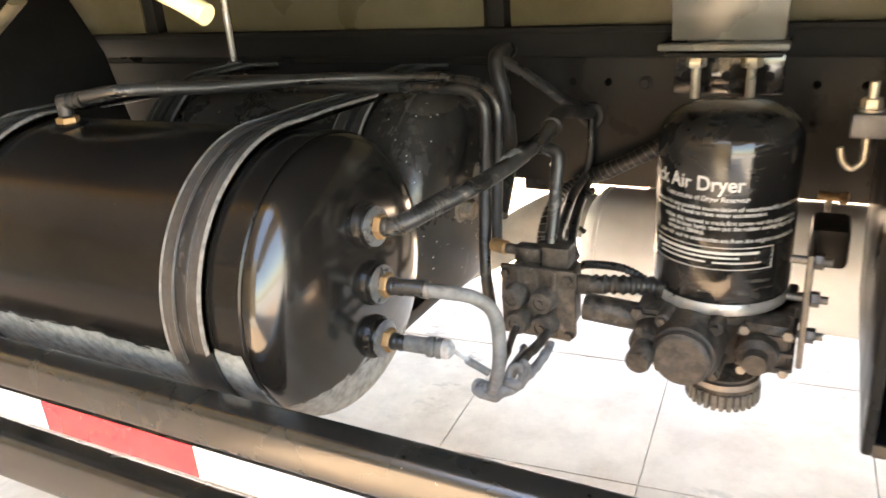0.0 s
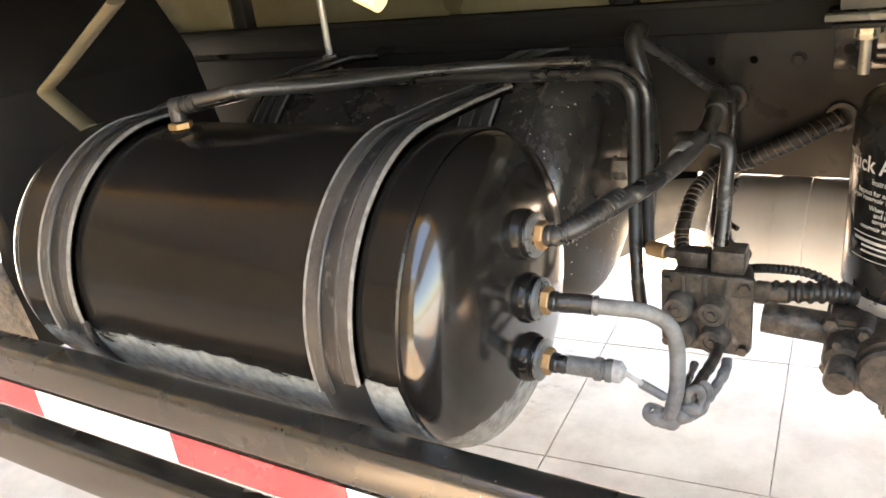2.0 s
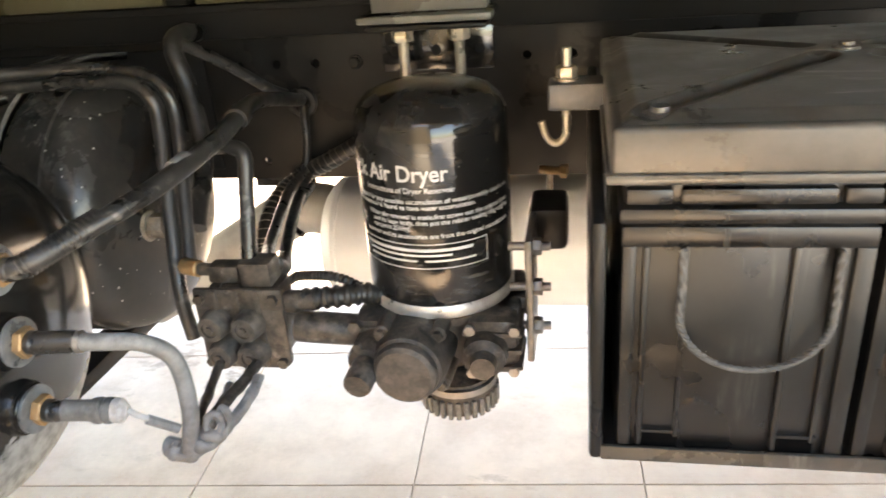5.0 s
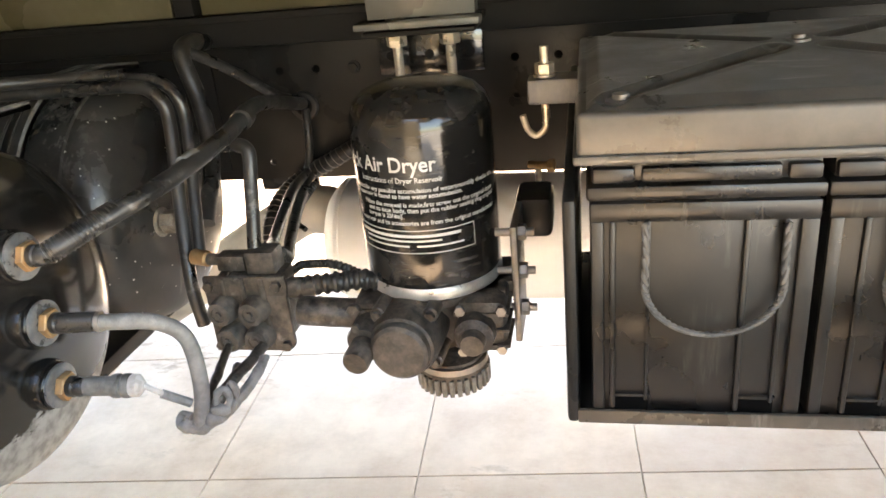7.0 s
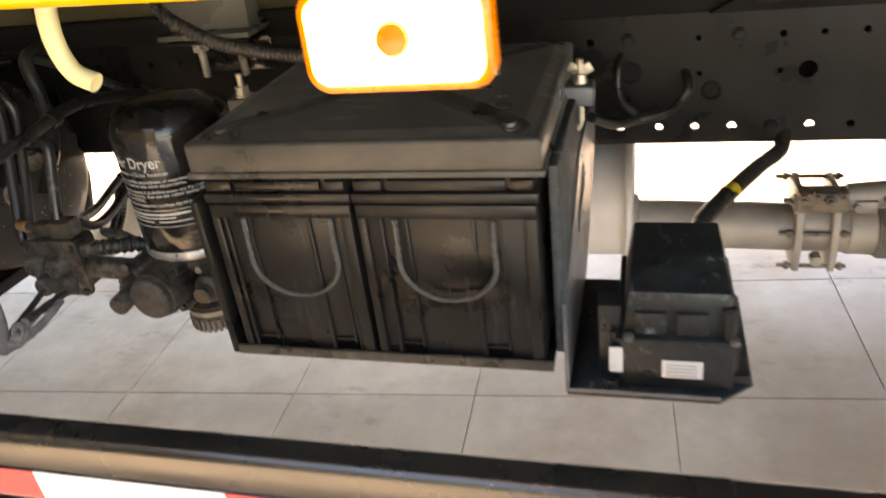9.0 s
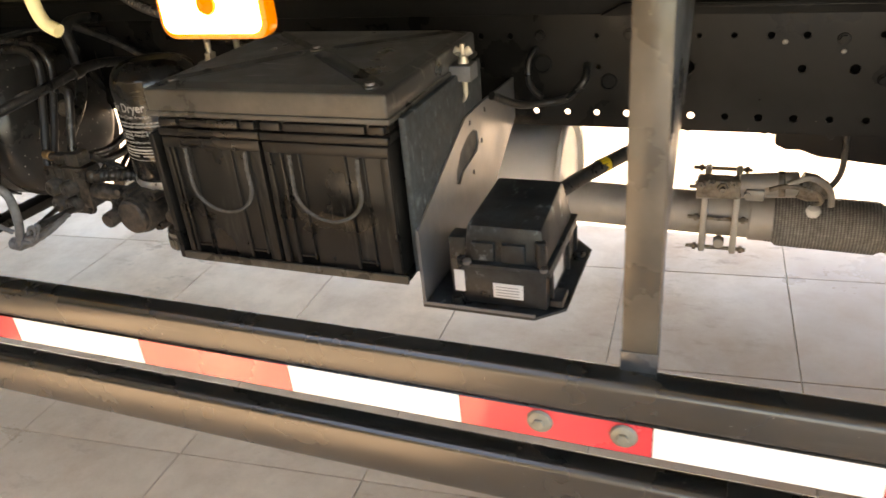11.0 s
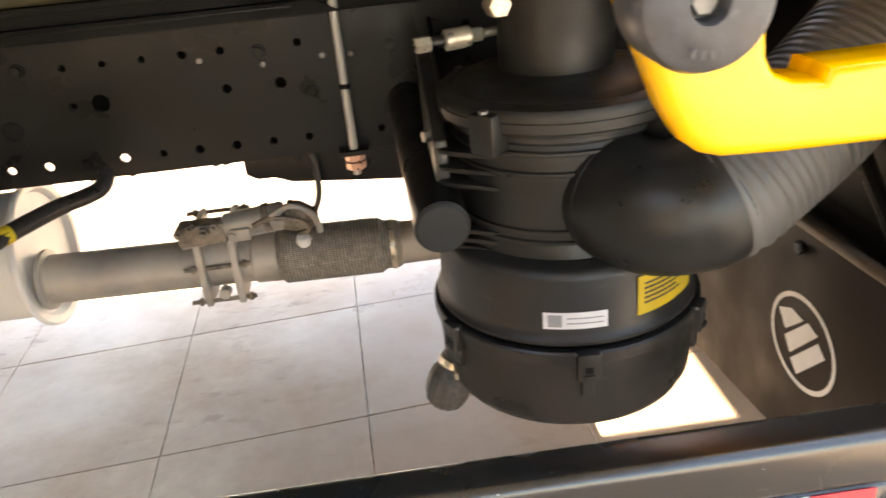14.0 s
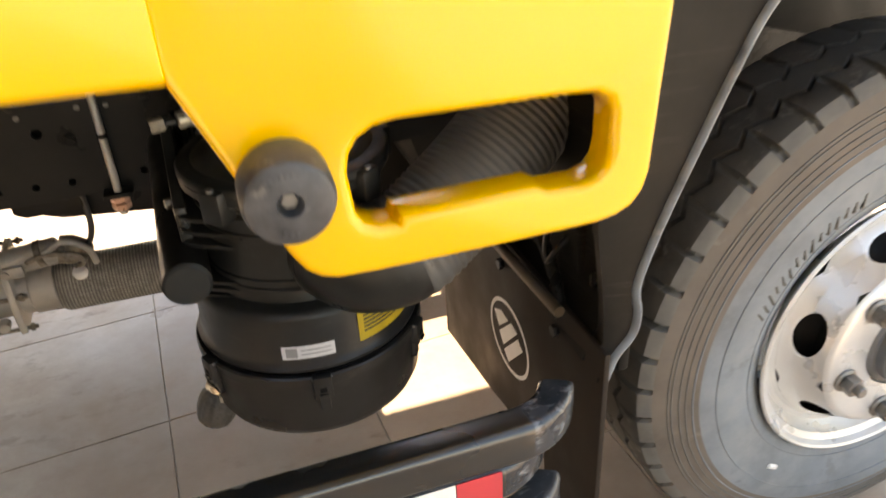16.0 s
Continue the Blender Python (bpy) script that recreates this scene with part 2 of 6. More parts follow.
HARNESS = mat("black_conduit", (0.011, 0.011, 0.011), 0.36, 0, 0.3, 60, 0.15, dust=0.2, up=0.3, dust_color=(0.1, 0.09, 0.08))
PLASTIC = mat("black_plastic", (0.0165, 0.0162, 0.0148), 0.40, 0, 0.22, 12, 0.05, dust=0.2, up=0.15, dust_color=(0.05, 0.047, 0.042), speck=0.010, scuff=0.2, scuff_dir=(20, 20, 50), scuff_color=(0.09, 0.085, 0.08))
BATTERY = mat("battery_case", (0.0085, 0.008, 0.0074), 0.31, 0, 0.3, 10, 0.05, dust=0.3, up=0.25, speck=0.014, dust_color=(0.03, 0.026, 0.022), scuff=0.4, scuff_dir=(70, 70, 6), scuff_color=(0.13, 0.125, 0.11), spec=0.42)
BATCOVER = mat("battery_cover_plastic", (0.044, 0.041, 0.036), 0.34, 0, 0.3, 8, 0.08, dust=0.4, up=0.3, speck=0.008, dust_color=(0.125, 0.117, 0.098), scuff=0.55, scuff_dir=(7, 60, 25))
_b = BATCOVER.node_tree.nodes["Principled BSDF"]
_b.inputs["Sheen Weight"].default_value, _b.inputs["Sheen Roughness"].default_value = 0.12, 0.4
ROPE = mat("grey_rope", (0.085, 0.08, 0.074), 0.8, 0, 0.3, 80, 0.4)
# real scuffs; their blue is sky reflection on side faces, set as colour
ECUBOX = mat("control_unit_plastic", (0.013, 0.0142, 0.0145), 0.38, 0, 0.3, 15, 0.12, dust=0.25, up=0.25, dust_color=(0.07, 0.085, 0.092), scuff=0.85, scuff_dir=(60, 30, 40), scuff_color=(0.24, 0.285, 0.31))
# worn foam; blue skylight on its right-hand face is put into the colours
FOAM = mat("worn_foam_sky_tint", (0.03, 0.036, 0.039), 0.7, 0, 0.4, 30, 0.6, dust=0.5, dust_color=(0.10, 0.125, 0.135), scuff=0.7, scuff_dir=(40, 60, 25), scuff_color=(0.2, 0.24, 0.26))
# worn black paint, with the sky's blue on side faces mixed into its colours
GUSSET = mat("worn_black_sky_tint", (0.02, 0.024, 0.028), 0.3, 0, 0.4, 10, 0.06, dust=0.5, dust_color=(0.075, 0.09, 0.1), scuff=0.9, scuff_dir=(60, 45, 14), scuff_color=(0.22, 0.26, 0.29))
PLATE = mat("bracket_plate", (0.15, 0.155, 0.165), 0.42, 0.25, 0.35, 14, 0.1, dust=0.15, up=0.1, scuff=0.3, scuff_dir=(30, 30, 8))
EXHAUST = mat("exhaust_steel", (0.38, 0.36, 0.325), 0.45, 0.35, 0.3, 9, 0.12, dust=0.4, up=0.2, dust_color=(0.48, 0.45, 0.40))
MUFFLER = mat("muffler_shell", (0.72, 0.72, 0.71), 0.48, 0.15, 0.1, 5, 0.06, dust=0.12, dust_color=(0.5, 0.48, 0.45))
RUST = mat("weathered_linkage", (0.17, 0.14, 0.105), 0.55, 0.4, 0.6, 40, 0.4, dust=0.5, dust_color=(0.46, 0.43, 0.38))
FLEX = weave(mat("woven_flex_steel", (0.40, 0.385, 0.355), 0.5, 0.4, 0.4, 60, 0.5, dust=0.4, dust_color=(0.42, 0.4, 0.36), scuff=0.6, scuff_dir=(10, 120, 120)), 1.79, 0.575, 0.0095)
GLOSSBLACK = mat("gloss_black_paint", (0.012, 0.011, 0.010), 0.12, 0, 0.3, 14, 0.05, clear=0.5, speck=0.01, scuff=0.4, scuff_dir=(30, 30, 30), dust=0.05)
GREYRUB = mat("grey_ribbed_rubber", (0.045, 0.044, 0.042), 0.5, 0, 0.4, 70, 0.3, dust=0.4, dust_color=(0.16, 0.155, 0.145))
BEAD = mat("pale_worn_rubber", (0.09, 0.087, 0.08), 0.6, 0, 0.5, 40, 0.2, dust=0.6, dust_color=(0.22, 0.21, 0.195))
POST = mat("satin_post_paint", (0.066, 0.060, 0.050), 0.26, 0.3, 0.4, 9, 0.04, dust=0.2, dust_color=(0.17, 0.15, 0.12), scuff=0.35, scuff_dir=(40, 40, 6))
BARESTEEL = mat("bare_steel", (0.62, 0.61, 0.58), 0.38, 0.7, 0.2, 40, 0.1, dust=0.2, dust_color=(0.4, 0.37, 0.33))
# pale blue-grey that paints the highlight along the mudguard's rounded edge
LIP = mat("edge_highlight_grey", (0.17, 0.195, 0.22), 0.38, 0, 0.4, 14, 0.08, scuff=0.5, scuff_dir=(20, 20, 40))
MOUNT = mat("mount_plate_paint", (0.17, 0.165, 0.148), 0.28, 0.2, 0.15, 6, 0.04, dust=0.08, dust_color=(0.22, 0.21, 0.18), scuff=0.2, scuff_dir=(30, 30, 8))
# matte black that paints the shade of a recess on a flat face
RECESS_SHADE = mat("recess_shade_black", (0.008, 0.008, 0.0075), 0.75, 0, 0.3, 20, 0.1, spec=0.15)
PALEINK = mat("grey_print", (0.35, 0.35, 0.34), 0.6, 0, 0.1, 30, 0.0)
TANDARK = mat("brown_bar_paint", (0.11, 0.08, 0.05), 0.45, 0, 0.3, 12, 0.1, dust=0.2, dust_color=(0.16, 0.12, 0.08))
# near black that stands in for shade inside holes, slots and seams
HOLLOW_SHADE = mat("hollow_shade_black", (0.002, 0.002, 0.002), 0.9, 0, 0.2, 10, 0.0, spec=0.05)
RODZINC = mat("clean_zinc_rod", (0.56, 0.55, 0.52), 0.4, 0.35, 0.12, 20, 0.08)
DULLZINC = mat("dull_zinc_bolt", (0.2, 0.205, 0.18), 0.42, 0.4, 0.25, 50, 0.15, dust=0.2, dust_color=(0.25, 0.23, 0.18))
LUGEDGE = mat("rubbed_lug_edge", (0.125, 0.12, 0.11), 0.7, 0, 0.3, 14, 0.15, dust=0.4, dust_color=(0.19, 0.18, 0.165), scuff=0.4, scuff_dir=(30, 30, 30), scuff_color=(0.12, 0.115, 0.1))
SHOULDER = mat("brown_dusty_shoulder", (0.125, 0.105, 0.088), 0.7, 0, 0.3, 9, 0.1, dust=0.5, dust_color=(0.18, 0.158, 0.135), scuff=0.5, scuff_dir=(20, 20, 20), scuff_color=(0.26, 0.24, 0.215))
TREAD = mat("tread_rubber", (0.075, 0.069, 0.062), 0.75, 0, 0.3, 12, 0.15, dust=0.5, dust_color=(0.13, 0.12, 0.107), scuff=0.4, scuff_dir=(25, 25, 25))
# chipped and scuffed black; the bluish cast paints in the sky it would reflect
BAREND = mat("scuffed_sky_tinted_black", (0.024, 0.027, 0.031), 0.22, 0, 0.3, 9, 0.03, dust=0.25, clear=0.2, speck=0.03, dust_color=(0.12, 0.14, 0.16), scuff=0.8, scuff_dir=(25, 60, 60), scuff_color=(0.4, 0.42, 0.44))
YELLOW = mat("yellow_body_paint", (0.89, 0.495, 0.006), 0.22, 0, 0.03, 2, 0.0, clear=0.35, rough_vary=0.05)
RUBBER = mat("black_rubber_buffer", (0.045, 0.048, 0.054), 0.42, 0, 0.3, 30, 0.08, dust=0.25, up=0.1, dust_color=(0.14, 0.148, 0.16), scuff=0.3, scuff_dir=(60, 60, 60))
ENDCAP = mat("dull_rubber_cap", (0.026, 0.027, 0.027), 0.6, 0, 0.25, 30, 0.06, dust=0.15, dust_color=(0.05, 0.05, 0.048), spec=0.3)
TYRE = mat("tyre_rubber", (0.165, 0.19, 0.215), 0.74, 0, 0.25, 6, 0.12, dust=0.5, dust_color=(0.29, 0.31, 0.325), scuff=0.5, scuff_dir=(25, 25, 25), scuff_color=(0.12, 0.125, 0.13))
HUB = mat("hub_grey", (0.16, 0.165, 0.175), 0.5, 0.1, 0.3, 20, 0.1, dust=0.3, dust_color=(0.2, 0.2, 0.2))
RIM = mat("silver_rim_paint", (0.68, 0.69, 0.69), 0.34, 0.4, 0.1, 6, 0.05, dust=0.12, dust_color=(0.5, 0.48, 0.45))
FENDER = mat("mudguard_plastic", (0.009, 0.008, 0.007), 0.5, 0, 0.3, 8, 0.06, dust=0.2, up=0.1, dust_color=(0.035, 0.031, 0.026), scuff=0.06, spec=0.18)
FLAP = mat("mudflap_rubber", (0.026, 0.0195, 0.0155), 0.65, 0, 0.25, 8, 0.03, dust=0.1, speck=0.008, dust_color=(0.045, 0.035, 0.028), spec=0.2)
RED = mat("red_reflective_tape", (0.62, 0.022, 0.04), 0.3, 0, 0.08, 5, 0.02, clear=1.0, spec=0.9)
WHITE = mat("white_reflective_tape", (0.85, 0.85, 0.84), 0.3, 0, 0.03, 5, 0.02, clear=0.3)
LABEL = mat("white_label", (0.8, 0.8, 0.78), 0.5, 0, 0.05, 30, 0.02)
YLABEL = mat("yellow_label", (0.62, 0.43, 0.03), 0.45, 0, 0.08, 30, 0.02)
INK = mat("dark_print", (0.05, 0.045, 0.04), 0.6, 0, 0.1, 30, 0.0)
AMBER = mat("amber_lens", (0.55, 0.12, 0.0), 0.25, 0, 0.05, 30, 0.0, clear=0.4, emit=(1.0, 0.30, 0.003), strength=0.05)
LAMPGLOW = mat("lit_led_field", (1.0, 0.8, 0.4), 0.3, 0, 0.02, 30, 0.0, emit=(1.0, 0.54, 0.14), strength=7.0)
PALEHOSE = mat("pale_yellow_hose", (0.72, 0.66, 0.36), 0.4, 0, 0.08, 30, 0.05)
TAN = mat("tan_bracket_paint", (0.13, 0.108, 0.065), 0.45, 0, 0.25, 12, 0.1, dust=0.2, dust_color=(0.2, 0.17, 0.11), scuff=0.3)
COPPER = mat("copper_nut", (0.6, 0.36, 0.26), 0.35, 0.9, 0.15, 40, 0.1)
DUCT = mat("corrugated_duct_rubber", (0.105, 0.103, 0.099), 0.5, 0, 0.2, 14, 0.05, dust=0.25, up=0.3, dust_color=(0.13, 0.125, 0.115), speck=0.012)
DRAIN = mat("dull_grey_valve", (0.10, 0.097, 0.09), 0.5, 0, 0.35, 60, 0.2, dust=0.4, dust_color=(0.24, 0.235, 0.22))
CLEAR = mat("grey_translucent_valve", (0.42, 0.4, 0.38), 0.35, 0, 0.2, 80, 0.3)
TILE = mat("floor_tile_stone", (0.63, 0.505, 0.395), 0.42, 0, 0.16, 1.4, 0.04, dust=0.7, dust_color=(0.40, 0.28, 0.20), rand=0.07, rough_vary=0.2, scuff=0.7, scuff_dir=(9, 16, 1), scuff_color=(0.21, 0.14, 0.095), ground=True)
def stained(m, at, reach, color, strength):
    """Brown dirt spread over one ragged area of the floor."""
    n, l = m.node_tree.nodes, m.node_tree.links
    b = n["Principled BSDF"]
    src = b.inputs["Base Color"].links[0].from_socket
    pos = n.new("ShaderNodeNewGeometry").outputs["Position"]
    off = n.new("ShaderNodeVectorMath"); off.operation = "SUBTRACT"; l.new(pos, off.inputs[0]); off.inputs[1].default_value = (*at, 0)
    ln = n.new("ShaderNodeVectorMath"); ln.operation = "LENGTH"; l.new(off.outputs[0], ln.inputs[0])
    no = n.new("ShaderNodeTexNoise"); no.inputs["Scale"].default_value = 2.2; no.inputs["Detail"].default_value = 7; no.inputs["Roughness"].default_value = 0.62; l.new(pos, no.inputs[0])
    ad = n.new("ShaderNodeMath"); ad.operation = "MULTIPLY_ADD"; l.new(no.outputs[0], ad.inputs[0]); ad.inputs[1].default_value = -1.6; l.new(ln.outputs["Value"], ad.inputs[2])
    mr = n.new("ShaderNodeMapRange"); mr.inputs[1].default_value, mr.inputs[2].default_value = reach - .95, reach - .35
    mr.inputs[3].default_value, mr.inputs[4].default_value = strength, 0.0
    l.new(ad.outputs[0], mr.inputs[0])
    mx = n.new("ShaderNodeMix"); mx.data_type = "RGBA"; l.new(mr.outputs[0], mx.inputs[0]); l.new(src, mx.inputs[6]); mx.inputs[7].default_value = (*color, 1)
    l.new(mx.outputs[2], b.inputs["Base Color"])
    return m


stained(TILE, (2.0, 1.55), 1.0, (0.36, 0.225, 0.145), 0.6)
GROUT = mat("grout", (0.34, 0.28, 0.23), 0.9, 0, 0.5, 9, 0.2, dust=1.0, dust_color=(0.58, 0.49, 0.40), ground=True)
GROUND = mat("pale_concrete", (0.52, 0.49, 0.45), 0.8, 0, 0.15, 0.8, 0.1)
STRAPBLACK = mat("black_strap_steel", (0.009, 0.009, 0.009), 0.4, 0, 0.3, 20, 0.06, dust=0.15, up=0.1, dust_color=(0.08, 0.075, 0.07), scuff=0.3, scuff_dir=(60, 60, 10))
ROOF = mat("added_roof_grey", (0.30, 0.28, 0.25), 0.6, 0, 0.15, 1.0, 0.05)
WALL = mat("added_wall_brown", (0.36, 0.29, 0.20), 0.8, 0, 0.12, 1.2, 0.1)


# ---- building helpers ----
def thing(name, at, label, category, group="", kind=""):
    e = new(name)
    e.location = at
    e.empty_display_size = 0.05
    return tagged(e, label, category, group, kind)


def part(name, bm, material, parent=None, label="", smooth=35):
    me = bpy.data.meshes.new(name)
    bmesh.ops.recalc_face_normals(bm, faces=bm.faces)
    bm.to_mesh(me); bm.free()
    me.materials.append(material)
    if smooth:
        me.polygons.foreach_set("use_smooth", [True] * len(me.polygons))
        me.set_sharp_from_angle(angle=radians(smooth))
    ob = new(name, me)
    if parent:
        ob.parent = parent
        if parent.type == "EMPTY":
            ob.matrix_parent_inverse = Matrix.Translation(-parent.location)
    if label:
        ob["label"] = label
    return ob


def box(x0, x1, y0, y1, z0, z1, bev=0.003, bm=None, seg=2, m=None):
    own = bmesh.new()
    bmesh.ops.create_cube(own, size=1)
    bmesh.ops.transform(own, matrix=Matrix.Translation(((x0 + x1) / 2, (y0 + y1) / 2, (z0 + z1) / 2)) @ Matrix.Diagonal((abs(x1 - x0), abs(y1 - y0), abs(z1 - z0), 1)), verts=own.verts)
    if bev:
        bmesh.ops.bevel(own, geom=own.edges[:], offset=bev, segments=seg, profile=0.5, affect="EDGES")
    if m:
        bmesh.ops.transform(own, matrix=m, verts=own.verts)
    return join(bm, own)


def join(bm, own):
    if bm is None:
        return own
    me = bpy.data.meshes.new("tmp"); own.to_mesh(me); own.free(); bm.from_mesh(me); bpy.data.meshes.remove(me)
    return bm


def lathe(profile, at, axis=(0, 0, 1), seg=40, bm=None, cap=True):
    """A turned body: profile of (radius, height) along the axis from `at`."""
    own = bmesh.new()
    rot = Vector(axis).to_track_quat("Z", "Y").to_matrix().to_4x4()
    m = Matrix.Translation(at) @ rot
    rings = [[own.verts.new(m @ Vector((r * math.cos(2 * math.pi * i / seg), r * math.sin(2 * math.pi * i / seg), h))) for i in range(seg)] for r, h in profile]
    for a, b in zip(rings, rings[1:]):
        for i in range(seg):
            own.faces.new((a[i], a[(i + 1) % seg], b[(i + 1) % seg], b[i]))
    if cap:
        own.faces.new(rings[0][::-1]); own.faces.new(rings[-1])
    return join(bm, own)


def cyl(p0, p1, r, seg=20, bm=None, bev=0.0):
    d = Vector(p1) - Vector(p0)
    h = d.length
    prof = [(r - bev, 0), (r, bev), (r, h - bev), (r - bev, h)] if bev else [(r, 0), (r, h)]
    return lathe(prof, p0, d, seg, bm)


def hexnut(at, axis, r, h, bm=None):
    return lathe([(r * 0.92, 0), (r, h * 0.12), (r, h * 0.88), (r * 0.92, h)], at, axis, 6, bm)


def smooth_path(pts, n=8):
    p = [Vector(q) for q in pts]
    p = [2 * p[0] - p[1], *p, 2 * p[-1] - p[-2]]
    out = []
    for i in range(1, len(p) - 2):
        for k in range(n):
            t = k / n
            a, b, c, d = p[i - 1], p[i], p[i + 1], p[i + 2]
            out.append(0.5 * ((2 * b) + (c - a) * t + (2 * a - 5 * b + 4 * c - d) * t * t + (3 * b - a - 3 * c + d) * t ** 3))
    return out + [p[-2]]


def tube(pts, r, seg=12, n=8, bm=None, ribs=0, depth=0.0, flat=1.0, raw=False):
    """A pipe or hose through the points; ribs: rings along its length, depth: how deep they are."""
    own = bmesh.new()
    path = [Vector(q) for q in pts] if raw else smooth_path(pts, n)
    if ribs:
        dense, steps = [], ribs * 4
        lens = [0.0]
        for a, b in zip(path, path[1:]):
            lens.append(lens[-1] + (b - a).length)
        for k in range(steps + 1):
            s = lens[-1] * k / steps
            j = max(i for i in range(len(lens)) if lens[i] <= s + 1e-9)
            j = min(j, len(path) - 2)
            f = (s - lens[j]) / max(1e-9, lens[j + 1] - lens[j])
            dense.append(path[j].lerp(path[j + 1], f))
        path = dense
    up = Vector((0, 0, 1))
    t0 = (path[1] - path[0]).normalized()
    side = t0.cross(up) if abs(t0.dot(up)) < 0.95 else t0.cross(Vector((1, 0, 0)))
    side.normalize()
    rings = []
    for k, p in enumerate(path):
        t = (path[min(k + 1, len(path) - 1)] - path[max(k - 1, 0)]).normalized()
        side = (side - t * side.dot(t)).normalized()
        other = t.cross(side)
        rr = r - (depth if ribs and k % 4 in (0, 1) else 0)
        rings.append([own.verts.new(p + rr * (side * math.cos(2 * math.pi * i / seg) + flat * other * math.sin(2 * math.pi * i / seg))) for i in range(seg)])
    for a, b in zip(rings, rings[1:]):
        for i in range(seg):
            own.faces.new((a[i], a[(i + 1) % seg], b[(i + 1) % seg], b[i]))
    own.faces.new(rings[0][::-1]); own.faces.new(rings[-1])
    return join(bm, own)


def lumpy(bm, amount, scale):
    """Pushes the surface in and out by a coherent noise."""
    bm.normal_update()
    for v in bm.verts:
        v.co += v.normal * amount * noise.noise(v.co * scale)
    return bm


def prism(poly, axis, a0, a1, bev=0.0, bm=None):
    """A plate: a polygon in the two other axes, drawn out along `axis` from a0 to a1."""
    own = bmesh.new()
    def pt(u, v, w):
        return {"x": (w, u, v), "y": (u, w, v), "z": (u, v, w)}[axis]
    lo = [own.verts.new(pt(u, v, a0)) for u, v in poly]
    hi = [own.verts.new(pt(u, v, a1)) for u, v in poly]
    own.faces.new(lo); own.faces.new(hi[::-1])
    for i in range(len(poly)):
        j = (i + 1) % len(poly)
        own.faces.new((lo[i], hi[i], hi[j], lo[j]))
    bmesh.ops.recalc_face_normals(own, faces=own.faces)
    if bev:
        bmesh.ops.bevel(own, geom=own.edges[:], offset=bev, segments=2, profile=0.5, affect="EDGES")
    return join(bm, own)


def rounded(x0, x1, z0, z1, r, n=6):
    out = []
    for cx, cz, a in ((x1 - r, z1 - r, 0), (x0 + r, z1 - r, 90), (x0 + r, z0 + r, 180), (x1 - r, z0 + r, 270)):
        for k in range(n + 1):
            t = radians(a + 90 * k / n)
            out.append((cx + r * math.cos(t), cz + r * math.sin(t)))
    return out


def holed_web(x0, x1, strips, y0, y1, bm=None):
    """A plate in xz from y0 to y1 with round holes; strips: (z0, z1, [(x, r), ...]), holes in the middle of a strip."""
    own = bmesh.new()
    for y in (y0, y1):
        def quad(a, b, c, d):
            own.faces.new([own.verts.new((u, y, v)) for u, v in (a, b, c, d)])
        for z0, z1, holes in strips:
            zc, half, x = (z0 + z1) / 2, (z1 - z0) / 2, x0
            for hx, r in sorted(holes):
                s = min(half, r * 1.6)
                quad((x, z0), (hx - s, z0), (hx - s, z1), (x, z1))
                if half > s:
                    quad((hx - s, z0), (hx + s, z0), (hx + s, zc - s), (hx - s, zc - s))
                    quad((hx - s, zc + s), (hx + s, zc + s), (hx + s, z1), (hx - s, z1))
                for k in range(16):
                    def pair(q):
                        t = 2 * math.pi * q / 16
                        c, sn = math.cos(t), math.sin(t)
                        f = s / max(abs(c), abs(sn))
                        return (hx + r * c, zc + r * sn), (hx + f * c, zc + f * sn)
                    (a, b), (c, d) = pair(k), pair(k + 1)
                    quad(a, b, d, c)
                x = hx + s
            quad((x, z0), (x1, z0), (x1, z1), (x, z1))
    for z0, z1, holes in strips:
        for hx, r in holes:
            ring = [[own.verts.new((hx + r * math.cos(2 * math.pi * k / 16), y, (z0 + z1) / 2 + r * math.sin(2 * math.pi * k / 16))) for k in range(16)] for y in (y0, y1)]
            for k in range(16):
                own.faces.new((ring[0][k], ring[0][(k + 1) % 16], ring[1][(k + 1) % 16], ring[1][k]))
    return join(bm, own)


def holed_plate(axis, outer, holes, a0, a1, bm=None):
    """A plate drawn out along `axis` from a0 to a1, with polygon holes through it."""
    own = bmesh.new()
    def pt(u, v, w):
        return {"x": (w, u, v), "y": (u, w, v), "z": (u, v, w)}[axis]
    sides = []
    for w in (a0, a1):
        loops = [[own.verts.new(pt(u, v, w)) for u, v in poly] for poly in (outer, *holes)]
        edges = [own.edges.new((L[i], L[(i + 1) % len(L)])) for L in loops for i in range(len(L))]
        bmesh.ops.triangle_fill(own, use_beauty=True, edges=edges)
        sides.append(loops)
    for a, b in zip(*sides):
        for i in range(len(a)):
            j = (i + 1) % len(a)
            own.faces.new((a[i], a[j], b[j], b[i]))
    return join(bm, own)


def words(text, size, name="print", bold=0.0):
    """Flat letters as a bmesh in xy, the left end of the base line at the origin."""
    cu = bpy.data.curves.new(name, "FONT")
    cu.body, cu.size, cu.offset = text, size, bold
    ob = bpy.data.objects.new(name, cu)
    scene.collection.objects.link(ob)
    bpy.context.view_layer.update()
    me = bpy.data.meshes.new_from_object(ob.evaluated_get(bpy.context.evaluated_depsgraph_get()))
    bm = bmesh.new(); bm.from_mesh(me)
    bpy.data.objects.remove(ob); bpy.data.meshes.remove(me); bpy.data.curves.remove(cu)
    return bm


